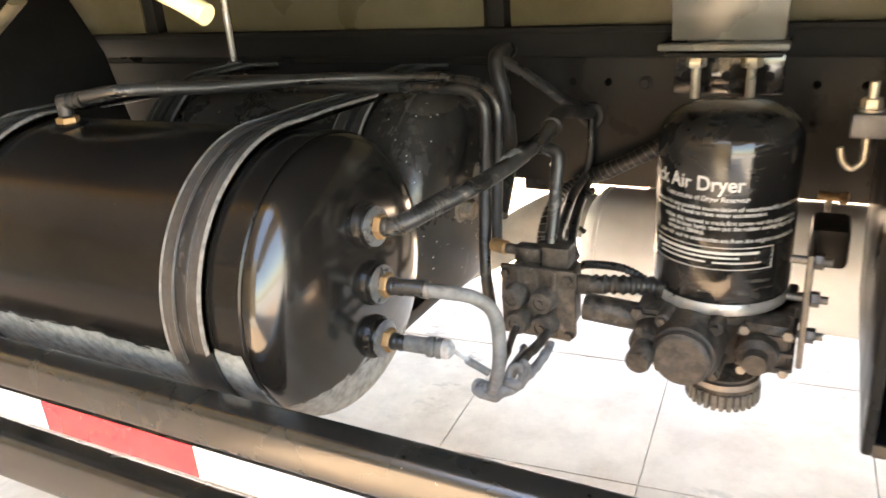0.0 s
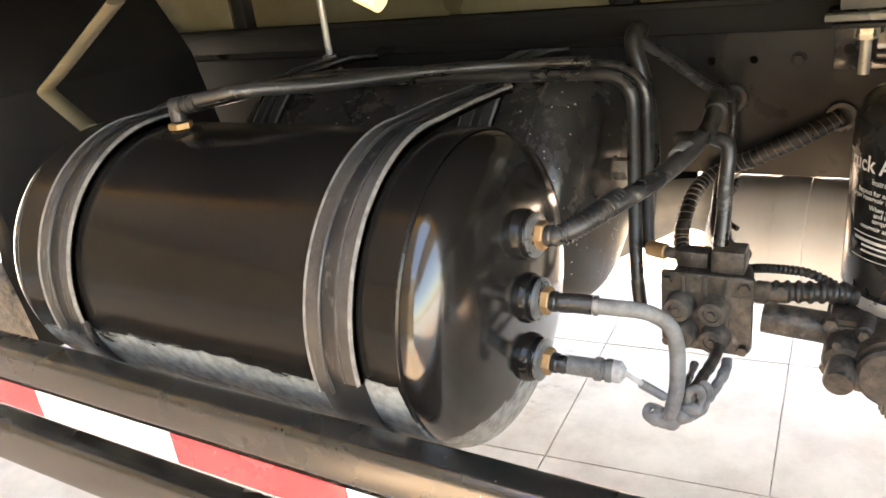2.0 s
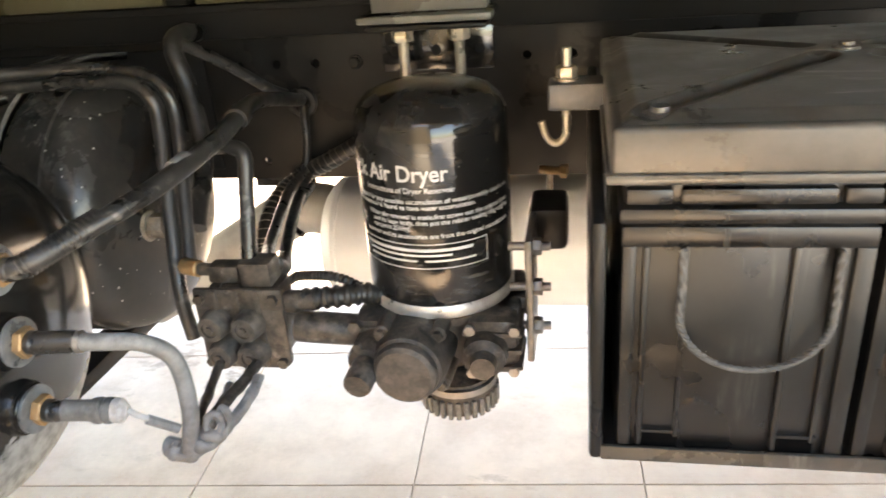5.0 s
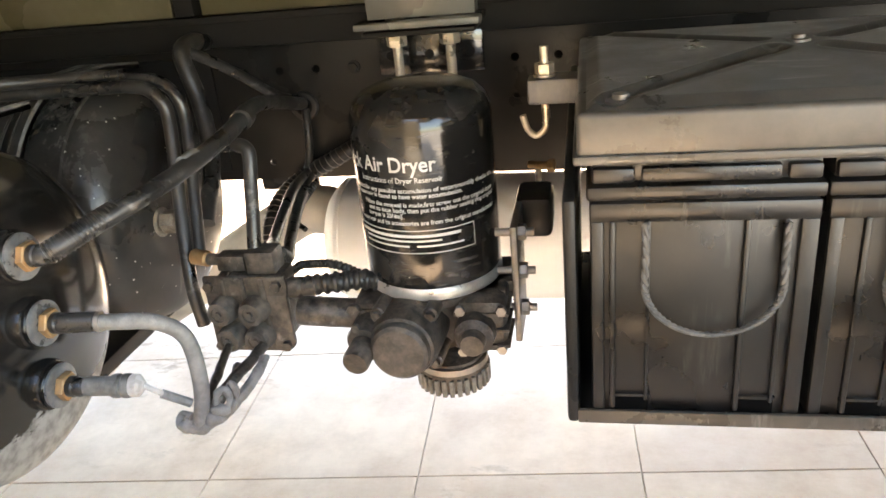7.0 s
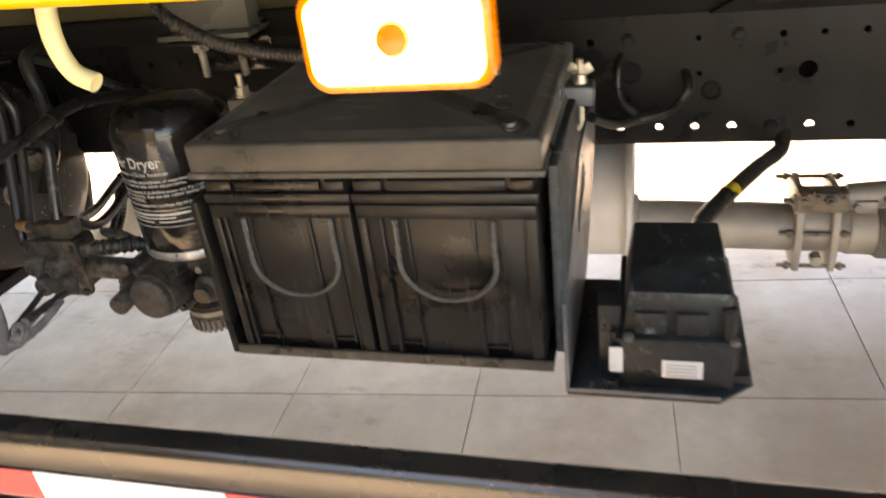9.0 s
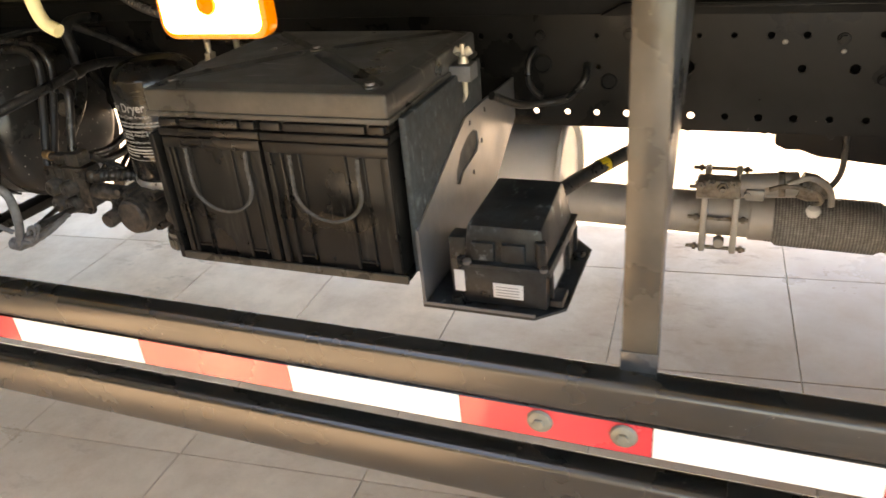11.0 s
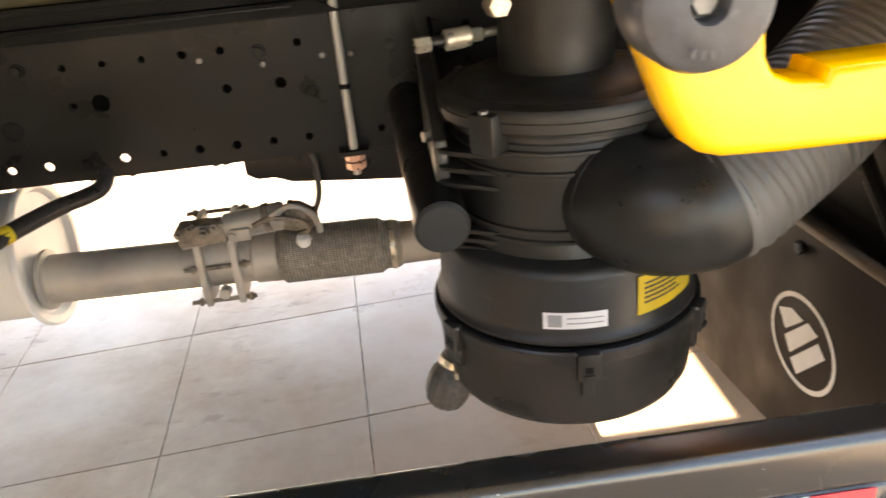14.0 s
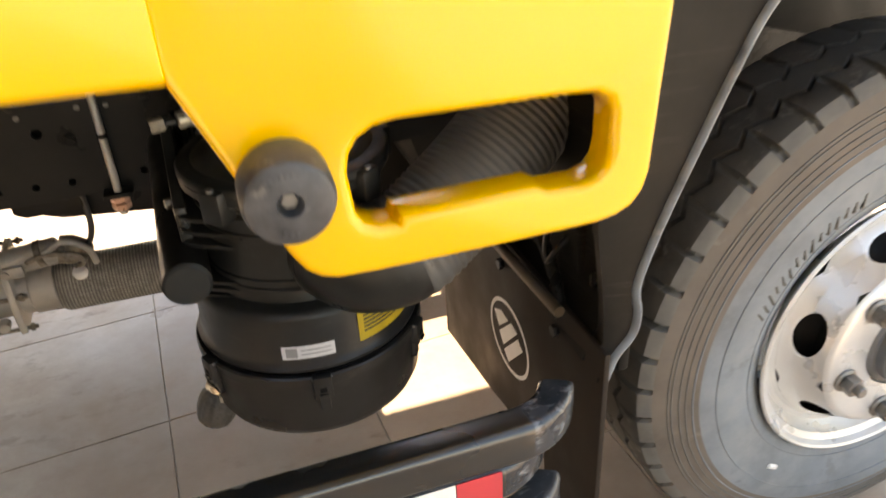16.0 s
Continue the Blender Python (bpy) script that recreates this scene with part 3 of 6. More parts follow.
def wrap(bm, cx, cy, r, turn, z, squeeze=1.0, end=None):
    """Wrap flat print (x along, y up) round an upright cylinder; turn: the angle of its left end, in degrees from -y to +x (or end: of its right end)."""
    if end is not None:
        turn = end - math.degrees(squeeze * max(v.co.x for v in bm.verts) / r)
    for v in bm.verts:
        v.co.x *= squeeze
    for v in bm.verts:
        a = radians(turn) + v.co.x / r
        v.co = Vector((cx + r * math.sin(a), cy - r * math.cos(a), z + v.co.y))
    return bm


def strip(length, height):
    bm = bmesh.new()
    n = max(2, int(length / 0.006))
    vs = [[bm.verts.new((length * i / n, h, 0)) for i in range(n + 1)] for h in (0, height)]
    for i in range(n):
        bm.faces.new((vs[0][i], vs[0][i + 1], vs[1][i + 1], vs[1][i]))
    return bm


# ---- ground, added unseen walls and canopies ----
def build_ground():
    bm = bmesh.new()
    vs = [bm.verts.new(p) for p in ((-60, -60, -0.012), (60, -60, -0.012), (60, 60, -0.012), (-60, 60, -0.012))]
    bm.faces.new(vs)
    tagged(part("ground", bm, GROUND, smooth=0), "pale concrete yard lying in full sun", "ground", kind="structure")
    # unseen walls, added to darken what the tank and bars reflect
    tagged(part("light_block_south", box(-9, 1.2, -5.3, -5.05, -0.012, 4.2, 0), WALL, smooth=0), "unseen brown wall added to hold back light", "wall", kind="structure")
    tagged(part("light_block_west", box(-7.3, -7.05, -5.05, .3, -0.012, 3.4, 0), WALL, smooth=0), "unseen brown wall added to hold back light", "wall", kind="structure")
    # two unseen canopy roofs, added so that daylight falls only between them
    for a, b in ((-9.0, -1.2), (.72, 3.0)):
        bm = bmesh.new()
        for i in range(int((b - a) / .15)):
            x = a + .15 * i
            box(x, x + .075, -5.3, .75, 3.40, 3.43, 0, bm)
            box(x + .075, x + .15, -5.3, .75, 3.43, 3.46, 0, bm)
        box(a, b, -5.3, .75, 3.462, 3.466, 0, bm)
        tagged(part("roof", bm, ROOF, smooth=0), "unseen grey canopy roof added to shape the daylight", "roof", kind="structure")


# ---- chassis ----
RAIL_Y, RAIL_LO, RAIL_HI = 1.55, 0.907, 1.178


def channel(x0, x1, strips, y, lo, hi, flange=0.07, th=0.007):
    bm = holed_web(x0, x1, strips, y, y + th)
    box(x0, x1, y, y + flange, lo, lo + th, 0.002, bm)
    box(x0, x1, y, y + flange, hi - th, hi, 0.002, bm)
    return bm


def build_chassis():
    t = thing("chassis_frame", (0.5, RAIL_Y, RAIL_LO), "black painted steel truck chassis frame with bolt holes", "truck frame")
    top = [(-1.45, .007), (-1.2, .007), (-.95, .007), (-.7, .007), (-.48, .007), (-.405, .008), (-.332, .008), (-.257, .008), (-.03, .008), (.13, .008), (.21, .008), (.45, .008), (.7, .008),
           (.775, .008), (.985, .006), (1.14, .007), (1.213, .006), (1.286, .007), (1.361, .008), (1.432, .008), (1.577, .008), (1.65, .007), (1.9, .008), (2.1, .008)]
    mid = [(.13, .006), (.70, .008), (.99, .006), (1.141, .006), (1.191, .017), (1.430, .009), (1.533, .011), (1.8, .008), (2.0, .011)]
    low = [(-.38, .007), (-.30, .007), (.0, .006), (.765, .008), (.836, .008), (.915, .008), (.987, .008), (1.059, .009), (1.206, .009), (1.281, .008), (1.353, .009), (1.426, .009), (1.499, .008), (1.570, .008), (1.715, .008)]
    strips = [(RAIL_LO, .925, []), (.925, .961, low), (.961, 1.034, []), (1.034, 1.078, mid), (1.078, 1.11, []), (1.11, 1.146, top), (1.146, RAIL_HI, [])]
    part("side_rail", channel(-4, 4.4, strips, RAIL_Y, RAIL_LO, RAIL_HI), CHASSIS, t)
    # black sheets behind the web, added so the bolt holes read as shaded
    part("hole_shade_sheet", box(-4, 4.4, RAIL_Y + .012, RAIL_Y + .018, 1.0, 1.168, .001), HOLLOW_SHADE, t)
    part("hole_shade_sheet", box(1.24, 4.4, RAIL_Y + .012, RAIL_Y + .018, .916, .998, .001), HOLLOW_SHADE, t)
    part("liner_plate", box(-2.2, -.47, RAIL_Y - .012, RAIL_Y - .003, .93, 1.165, .003), DARK, t, "dull black plate")
    for x, z in ((-1.42, 1.10), (-1.2, 1.13), (-1.0, 1.12), (-.78, 1.13), (-.6, 1.1)):
        part("bolt", hexnut((x, RAIL_Y - .012, z), (0, -1, 0), .010, .009), STEELDARK, t)
    part("side_rail", box(-4, 4.4, 2.36, 2.43, RAIL_LO, RAIL_HI, 0.003), CHASSIS, t)
    for x in (-1.9, -0.75, 0.35, 1.95):
        part("cross_member", box(x - .04, x + .04, 1.6, 2.38, .96, 1.16, 0.004), CHASSIS, t)
    for x, z in ((-.18, 1.128), (1.503, 1.12), (1.59, 1.035), (1.84, 1.13), (1.751, 1.103), (.06, 1.128), (.34, 1.128), (.85, 1.13), (1.06, 1.132), (1.133, .942)):
        bm = cyl((x, RAIL_Y + .001, z), (x, RAIL_Y - .004, z), .013, 18, None, .001)
        hexnut((x, RAIL_Y - .004, z), (0, -1, 0), .010, .008, bm)
        part("bolt", bm, CHASSIS, t)
    for x, z, r in ((1.015, 1.02, .020), (.855, 1.061, .024)):
        part("grommet", lathe([(r, 0), (r, .003), (r * .8, .005), (r * .75, .002), (.001, .002)], (x, RAIL_Y, z), (0, -1, 0), 24), DARK, t, "black rubber plug")
    for x, z in ((1.39, 1.114), (1.506, 1.094), (.814, .956), (1.62, 1.099), (1.675, 1.096)):
        part("rivet", lathe([(.006, 0), (.005, .003), (.001, .004)], (x, RAIL_Y, z), (0, -1, 0), 14), STEELDARK, t)
    # subframe on top of the rail
    s = thing("subframe", (0.5, 1.52, RAIL_HI), "dark subframe beam lying on the chassis, tinted olive for a yellow reflection", "subframe")
    part("beam", box(-4, 3.6, 1.535, 1.62, RAIL_HI + .002, 1.232, .004), DARK, s)
    part("flange", box(-4, 3.6, 1.505, 1.62, 1.232, 1.244, .002), DARK, s)
    part("packing_strip", prism([(1.0, 1.181), (1.05, 1.207), (1.62, 1.207), (1.67, 1.181)], "y", 1.515, 1.534, .002), DARK, s)
    part("packing_lip", box(1.08, 1.58, 1.511, 1.516, 1.197, 1.201, .001), CHASSIS, s)
    for a, b in ((-4, -1.52), (-1.44, -.52), (-.46, .62), (.68, 3.4)):
        part("side_panel", box(a, b, 1.53, 1.56, 1.244, 1.44, .003), CHASSIS_OLIVE, s)
    for x in (-1.48, -.49, .65):
        part("stiffener", box(x - .02, x + .02, 1.518, 1.56, 1.245, 1.44, .003), DARK, s)


def build_body():
    b = thing("cargo_bed", (-1.0, 1.8, 1.45), "yellow cargo bed with a black underside", "cargo bed")
    part("floor", box(-4, 2.165, .6, 3.0, 1.45, 1.50, .004), DARK, b)
    part("hull", box(-4, 2.165, .58, 3.02, 1.5, 2.9, .01), YELLOW, b)
    bm = prism([(.545, 1.43), (.545, 1.66), (.60, 1.66), (.60, 1.43), (.585, 1.422), (.557, 1.422)], "x", -4, 1.84, .004)
    for v in bm.verts:
        v.co.z -= .025 * (v.co.x - 1.15)
    part("sill", bm, YELLOW, b, "yellow gloss sill")
    # unseen cover, added to trim the sun patch on the floor
    part("sun_gap_cover", box(2.165, 2.62, .58, 2.40, 2.86, 2.9, .004), DARK, b)
    # unseen sheet, added to hold back light from the far side
    part("far_light_block", box(-4, 2.12, 2.98, 3.02, .80, 1.5, .004), DARK, b)
    c = thing("cab", (3.4, 1.8, 1.2), "yellow truck cab over the front wheel", "truck cab")
    part("shell", box(2.62, 4.5, .56, 3.04, 1.62, 3.0, .03), YELLOW, c)
    # unseen dark wall down to the floor, added to close the far side
    part("far_side_block", box(2.16, 4.5, 2.9, 3.04, .03, 1.62, .03), DARK, c)
    part("underside", box(2.7, 4.5, .95, 2.9, 1.5, 1.62, .01), DARK, c)


# ---- side guard ----
BAR_Y = 0.56


def build_guard():
    g = thing("side_guard", (0.5, BAR_Y + .025, .65), "black steel side guard with horizontal bars", "side guard")
    def rail(z0, z1, x1, back, name):
        # a rounded box section drawn along x, its front end curling in behind the wheel
        sec = rounded(0, .05, z0, z1, .012, 4)
        path = [(-4.0, 0.0, 0.0), (x1 - .12, 0.0, 0.0)]
        for k in range(1, 9):
            a = radians(62 * k / 8)
            path.append((x1 - .12 + .115 * math.sin(a), .115 * (1 - math.cos(a)), radians(62 * k / 8)))
        bm = bmesh.new(); rings = []
        for x, dy, a in path:
            rings.append([bm.verts.new((x - math.sin(a) * u, BAR_Y + back + dy + math.cos(a) * u, z)) for u, z in sec])
        for p, q in zip(rings, rings[1:]):
            for i in range(len(sec)):
                bm.faces.new((p[i], p[(i + 1) % len(sec)], q[(i + 1) % len(sec)], q[i]))
        bm.faces.new(rings[0]); bm.faces.new(rings[-1][::-1])
        bar = part(name, bm, BAR, g)
        bar.data.materials.append(BAREND)
        for f in bar.data.polygons:
            if f.center.x > x1 - .105:
                f.material_index = 1
        return bar
    rail(.8425, .905, 2.285, 0, "top_bar")
    up = rail(.782, .8425, 2.245, .003, "middle_bar")
    rail(.648, .738, 2.27, 0, "lower_bar")
    # tape: alternating 0.3 m lengths, ending in a short red piece
    edges = [-.831 - .301 * k for k in range(10, 0, -1)] + [-.828, -.53, -.22, .09, .385, .685, .975, 1.249, 1.525, 1.80, 2.07, 2.135]
    for i, (a, b) in enumerate(zip(edges, edges[1:])):
        is_red = (len(edges) - 2 - i) % 2 == 0
        bm = box(a + .0008, b - .0008, BAR_Y + .0016, BAR_Y + .0028, .791, .8415, 0)
        part("tape", bm, RED if is_red else WHITE, up, "red reflective tape" if is_red else "white reflective tape", smooth=0)
    for x in (1.095, 1.211):
        bm = lathe([(.016, 0), (.019, .002), (.017, .006), (.010, .009)], (x, BAR_Y + .002, .822), (0, -1, 0), 20)
        hexnut((x, BAR_Y - .005, .822), (0, -1, 0), .009, .006, bm)
        part("bolt", bm, DULLZINC, up, "domed dull zinc bolt")
    # upright post: a folded front face with a gusset that deepens upward
    post = part("post", box(1.200, 1.246, BAR_Y + .036, BAR_Y + .042, .905, 1.45, .002), POST, g, "satin grey-brown upright post")
    part("gusset", prism([(BAR_Y + .042, 1.065), (BAR_Y + .055, 1.068), (.746, 1.194), (.89, 1.378), (.94, 1.45), (BAR_Y + .042, 1.45)], "x", 1.240, 1.2465, .0015), GUSSET, post, "dark worn side gusset, tinted blue for skylight")
    part("side_fold", box(1.2, 1.204, BAR_Y + .042, BAR_Y + .07, .905, 1.45, .001), BAR, post)
    part("foot", box(1.1985, 1.2475, BAR_Y + .0345, BAR_Y + .0435, .9045, .936, .001), BAREND, post, "scuffed black foot")
    part("side_web", box(1.2415, 1.2455, BAR_Y + .0425, BAR_Y + .075, .905, 1.07, .001), GUSSET, post, "dark worn side web, tinted blue for skylight")


# ---- air tanks ----
def tank(t, yc, zc, r, x0, x1, paint, dome=.11, end_paint=None, n=2.3):
    L = x1 - x0
    ends = []
    for k in range(25):
        a = radians(90 * k / 24)
        ends.append((r * .985 * math.sin(a) ** (2 / n) if k else 0.001, dome * (1 - max(0, math.cos(a)) ** (2 / n))))
    ends.append((r * .985, dome + .007))
    part("shell", lathe([(r * .985, dome + .006), (r, dome + .008), (r, L - dome - .008), (r * .985, L - dome - .006)], (x0, yc, zc), (1, 0, 0), 80, cap=False), paint, t)
    part("rear_end", lathe(ends, (x0, yc, zc), (1, 0, 0), 80, cap=False), end_paint or paint, t)
    part("front_end", lathe(ends, (x1, yc, zc), (-1, 0, 0), 80, cap=False), end_paint or paint, t, "domed end")
    for x in (x0 + dome + .007, x1 - dome - .007):
        part("weld_seam", lathe([(r * .99, -.004), (r * 1.004, -.002), (r * 1.006, 0), (r * 1.004, .002), (r * .99, .004)], (x, yc, zc), (1, 0, 0), 80, cap=False), paint, t)


def band(x, w, yc, zc, r, a0, a1, tail, th=.005, off=0.0):
    """A strap round the tank from angle a0 to a1 (degrees from -z towards -y), with a straight tail."""
    pts = [(yc - (r + .002) * math.sin(radians(a)), zc - (r + .002) * math.cos(radians(a))) for a in np.linspace(a0, a1, 40)] + list(tail)
    bm = bmesh.new(); rings = []
    for i, (y, z) in enumerate(pts):
        p, q = pts[max(0, i - 1)], pts[min(len(pts) - 1, i + 1)]
        d = Vector((q[0] - p[0], q[1] - p[1])).normalized()
        n = Vector((-d.y, d.x))
        if n.dot(Vector((y - yc, z - zc))) < 0:
            n = -n
        sec = [(-w / 2 + off, 0), (w / 2 + off, 0), (w / 2 + off, th * .7), (w / 2 + off - .003, th), (-w / 2 + off + .003, th), (-w / 2 + off, th * .7)]
        rings.append([bm.verts.new((x + u, y + n.x * h, z + n.y * h)) for u, h in sec])
    for p, q in zip(rings, rings[1:]):
        for i in range(6):
            bm.faces.new((p[i], p[(i + 1) % 6], q[(i + 1) % 6], q[i]))
    bm.faces.new(rings[0]); bm.faces.new(rings[-1][::-1])
    return bm


def strap(parent, x, w, *shape):
    yc, zc, r, _, a1, tail = shape
    s = part("strap", band(x, w, *shape, th=.006), STRAPBLACK, parent, "black steel strap")
    for side in (-1, 1):
        part("strap_edge", band(x, .022, yc, zc, r, 80 + 3 * side, a1, tail, th=.010, off=side * (w / 2 - .010)), STRAP, s, "dusty grey rubber edging")
        part("bead", band(x, .005, yc, zc, r, 80 + 3 * side, a1, tail, th=.0125, off=side * (w / 2 - .0015)), BEAD, s, "pale worn edge")
        part("bead", band(x, .003, yc, zc, r, 80 + 3 * side, a1, tail, th=.0115, off=side * (w / 2 - .021)), STRAP, s)


def boss(at, axis, parent, paint=None):
    d = Vector(axis).normalized()
    a = Vector(at)
    part("port", lathe([(.033, -.03), (.033, -.004), (.031, .0), (.029, .001), (.029, .005), (.027, .007), (.020, .008)], a, d, 32), paint or TANK, parent)
    part("washer", lathe([(.027, .0065), (.0285, .008), (.0285, .0115), (.024, .013), (.018, .013)], a, d, 28), WASHER, parent)
    part("hose_end", lathe([(.0125, .022), (.0135, .024), (.0135, .031), (.012, .033), (.0125, .040), (.010, .046)], a, d, 18), NYLON, parent, "dusty black hose end")
    return part("fitting", hexnut(a + d * .013, d, .0185, .011), BRASS, parent, "brass hexagon fitting")


T1 = (0.845, 0.970, 0.214)      # y, z and radius of the outer tank
T2 = (1.285, 0.962, 0.214)


def build_tanks():
    y, z, r = T1
    t = thing("air_tank", (-.92, y, z - r), "gloss black steel air tank with a scuffed pale bottom", "air tank", "air tanks")
    tank(t, y, z, r, -1.262, -.408, TANK, .065, TANK_END)
    strap(t, -1.08, .072, y, z, r, 10, 186, [(y + .12, z + .2135), (y + .25, z + .207)])
    strap(t, -.566, .068, y, z, r, 10, 186, [(y + .12, z + .2135), (y + .25, z + .207)])
    boss((-.402, .838, 1.058), (1, -.04, .05), t)
    boss((-.400, .834, .971), (1, -.02, 0), t)
    boss((-.402, .828, .885), (1, -.02, -.05), t)
    bm = lathe([(.034, -.02), (.034, .001), (.030, .006), (.022, .009)], (-.965, y - .02, z + r - .006), (0, -.1, 1), 28)
    part("port", bm, TANK, t)
    part("fitting", hexnut((-.965, y - .02, z + r + .003), (0, 0, 1), .0185, .010), BRASS, t, "brass hexagon fitting")
    bm = cyl((-.965, y - .02, z + r + .013), (-.965, y - .02, z + r + .040), .012, 14, None, .003)
    lathe([(.0135, 0), (.0135, .018), (.0105, .020), (.0105, .023), (.0135, .025), (.0135, .030), (.0105, .032), (.0105, .035), (.0135, .037), (.0135, .044)], (-.972, y - .02, z + r + .036), (1, .25, .12), 14, bm)
    part("elbow", bm, NYLON, t, "dusty black elbow connector")
    y, z, r = T2
    t2 = thing("air_tank", (-.9, y, z - r), "dusty black steel air tank behind the first", "air tank", "air tanks")
    tank(t2, y, z, r, -1.2, -.435, TANK_DUSTY, .085, None, 3.0)
    for x in (-1.08, -.62):
        strap(t2, x, .06, y, z, r, 30, 185, [(y + .1, z + .215), (y + .2, z + .20)])
    for yy, zz in ((1.20, .955), (1.275, 1.0)):
        bm = cyl((-.47, yy, zz), (-.435, yy, zz), .026, 20, None, .003)
        hexnut((-.435, yy, zz), (1, 0, 0), .02, .024, bm)
        part("fitting", bm, RUST, t2, "tarnished brown fitting")
    br = thing("tank_bracket", (-.9, 1.5, .8), "black steel bracket carrying the air tanks", "bracket")
    for x in (-1.08, -.566):
        part("arm", prism([(1.548, .94), (1.548, 1.16), (1.546, 1.16), (1.545, 1.0), (1.50, .80), (1.42, .748), (.80, .748), (.80, .728), (1.43, .715), (1.52, .77), (1.547, .85)], "x", x - .03, x + .03, .003), CHASSIS, br)


# ---- air dryer ----
DX, DY, DR = .032, 1.143, .100


def build_dryer():
    t = thing("air_dryer", (DX, DY, .66), "air dryer with a black can on a dusty cast base", "air dryer")
    can = part("can", lathe([(.085, .905), (.098, .905), (DR, .915), (DR, 1.125), (.098, 1.14), (.092, 1.155), (.08, 1.167), (.06, 1.175), (.03, 1.179), (.001, 1.18)], (DX, DY, 0), (0, 0, 1), 64), CAN, t, "gloss black can with white print")
    part("rim", lathe([(.088, .888), (.099, .888), (.1015, .892), (.1015, .902), (.099, .906), (.088, .906)], (DX, DY, 0), (0, 0, 1), 64), BARESTEEL, t, "bare steel rim")
    R = DR + .0006
    part("print", wrap(words("Truck Air Dryer", .029, bold=.0005), DX, DY, R, 0, 1.078, .92, 21), WHITEINK, can, "white lettering Truck Air Dryer", smooth=0)
    part("print", wrap(words("Instructions of Dryer Reservoir", .0105, bold=.0001), DX, DY, R, 0, 1.063, .92, 25), WHITEINK, can, "small white lettering", smooth=0)
    for z, end, text in ((1.0495, 74, "Inspect for any possible accumulation of water(monthly checks are"), (1.0415, 40, "dryer reservoir is found to have water accumulation."),
                         (1.0295, 74, "When the renewal is made,first screw out the original dryer"), (1.0215, 74, "and its base body, then put the rubber sealing ring original"),
                         (1.0135, -8, "torque is 25Nm)."), (1.0035, 74, "reservoir and its accessories are from the original manufacturer")):
        part("print", wrap(words(text, .0088, bold=.00014), DX, DY, R, 0, z, .98, end), WHITEINK, can, smooth=0)
    for a0, a1, z, h in ((-58, 36, .985, .0042), (-50, 20, .9785, .0028), (-50, -6, .971, .0026), (0, 38, .971, .0026)):
        part("print", wrap(strip(radians(a1 - a0) * R, h), DX, DY, R, a0, z), WHITEINK, can, smooth=0)
    for z in (.9945, .9615):
        part("print", wrap(strip(radians(108) * R, .0012), DX, DY, R, -60, z), WHITEINK, can, smooth=0)
    part("print", wrap(strip(.0013, .034), DX, DY, R, 47.5, .9615), WHITEINK, can, smooth=0)
    # cast base
    bm = lathe([(.045, .775), (.065, .79), (.075, .81), (.078, .845), (.094, .87), (.094, .89)], (DX, DY, 0), (0, 0, 1), 40)
    box(DX - .03, .145, DY - .06, DY + .06, .845, .885, .006, bm)
    part("base", bm, CASTDARK, t)
    front = Vector((-.06, -1, 0)).normalized()
    p = Vector((.012, DY - .05, .842))
    part("valve_housing", lathe([(.046, 0), (.050, .01), (.050, .085), (.046, .098), (.043, .1)], p, front, 40), CASTDARK, t)
    part("cover", lathe([(.041, .098), (.043, .104), (.041, .112), (.036, .116), (.001, .117)], p, front, 40), CAST, t, "round dusty cover plate")
    for k in range(4):
        a = radians(45 + 90 * k)
        lug = p + Vector((.053 * math.cos(a), 0, .053 * math.sin(a)))
        bm = cyl(lug, lug + front * .075, .011, 14, None, .002)
        hexnut(lug + front * .075, front, .008, .007, bm)
        part("lug", bm, CASTDARK, t)
    bm = box(-.075, .0, DY - .10, DY - .02, .80, .885, .012)
    for k in range(4):
        box(-.078, -.02, DY - .104, DY - .03, .808 + .02 * k, .816 + .02 * k, .002, bm)
    hexnut((-.07, DY - .10, .812), (0, -1, 0), .010, .012, bm)
    hexnut((-.07, DY - .10, .878), (0, -1, 0), .010, .012, bm)
    part("side_housing", bm, CASTDARK, t)
    q = Vector((-.045, DY - .10, .845))
    part("plug", lathe([(.029, 0), (.029, .035), (.026, .04), (.019, .043), (.019, .078), (.017, .082), (.001, .082)], q, (-.1, -1, -.12), 30), CASTDARK, t)
    for k in range(3):
        part("screw", hexnut(q + Vector((.026 * math.cos(2.1 * k), -.036, .026 * math.sin(2.1 * k))), (-.1, -1, 0), .007, .008), CASTDARK, t)
    # right hand valve with screws
    bm = box(.075, .145, DY - .095, DY + .01, .80, .885, .014)
    lathe([(.030, 0), (.028, .02), (.018, .028), (.016, .045)], (.102, DY - .095, .84), (0, -1, 0), 26, bm)
    part("governor_housing", bm, CASTDARK, t)
    for x, z in ((.082, .872), (.14, .872), (.138, .81), (.082, .806)):
        part("screw", hexnut((x, DY - .094, z), (0, -1, 0), .008, .008), STEELDARK, t)
    for z in (.815, .84, .865):
        part("fin", box(.072, .150, DY - .099, DY - .02, z - .003, z + .003, .0015), CASTDARK, t)
    part("neck", lathe([(.085, .868), (.097, .874), (.097, .884), (.09, .889)], (DX, DY, 0), (0, 0, 1), 48), CASTDARK, t)
    for k in range(12):
        a = radians(30 * k + 10)
        part("neck_rib", box(.07, .096, -.004, .004, .835, .876, .002, None, 2, Matrix.Translation((DX, DY, 0)) @ Matrix.Rotation(a, 4, "Z")), CASTDARK, t)
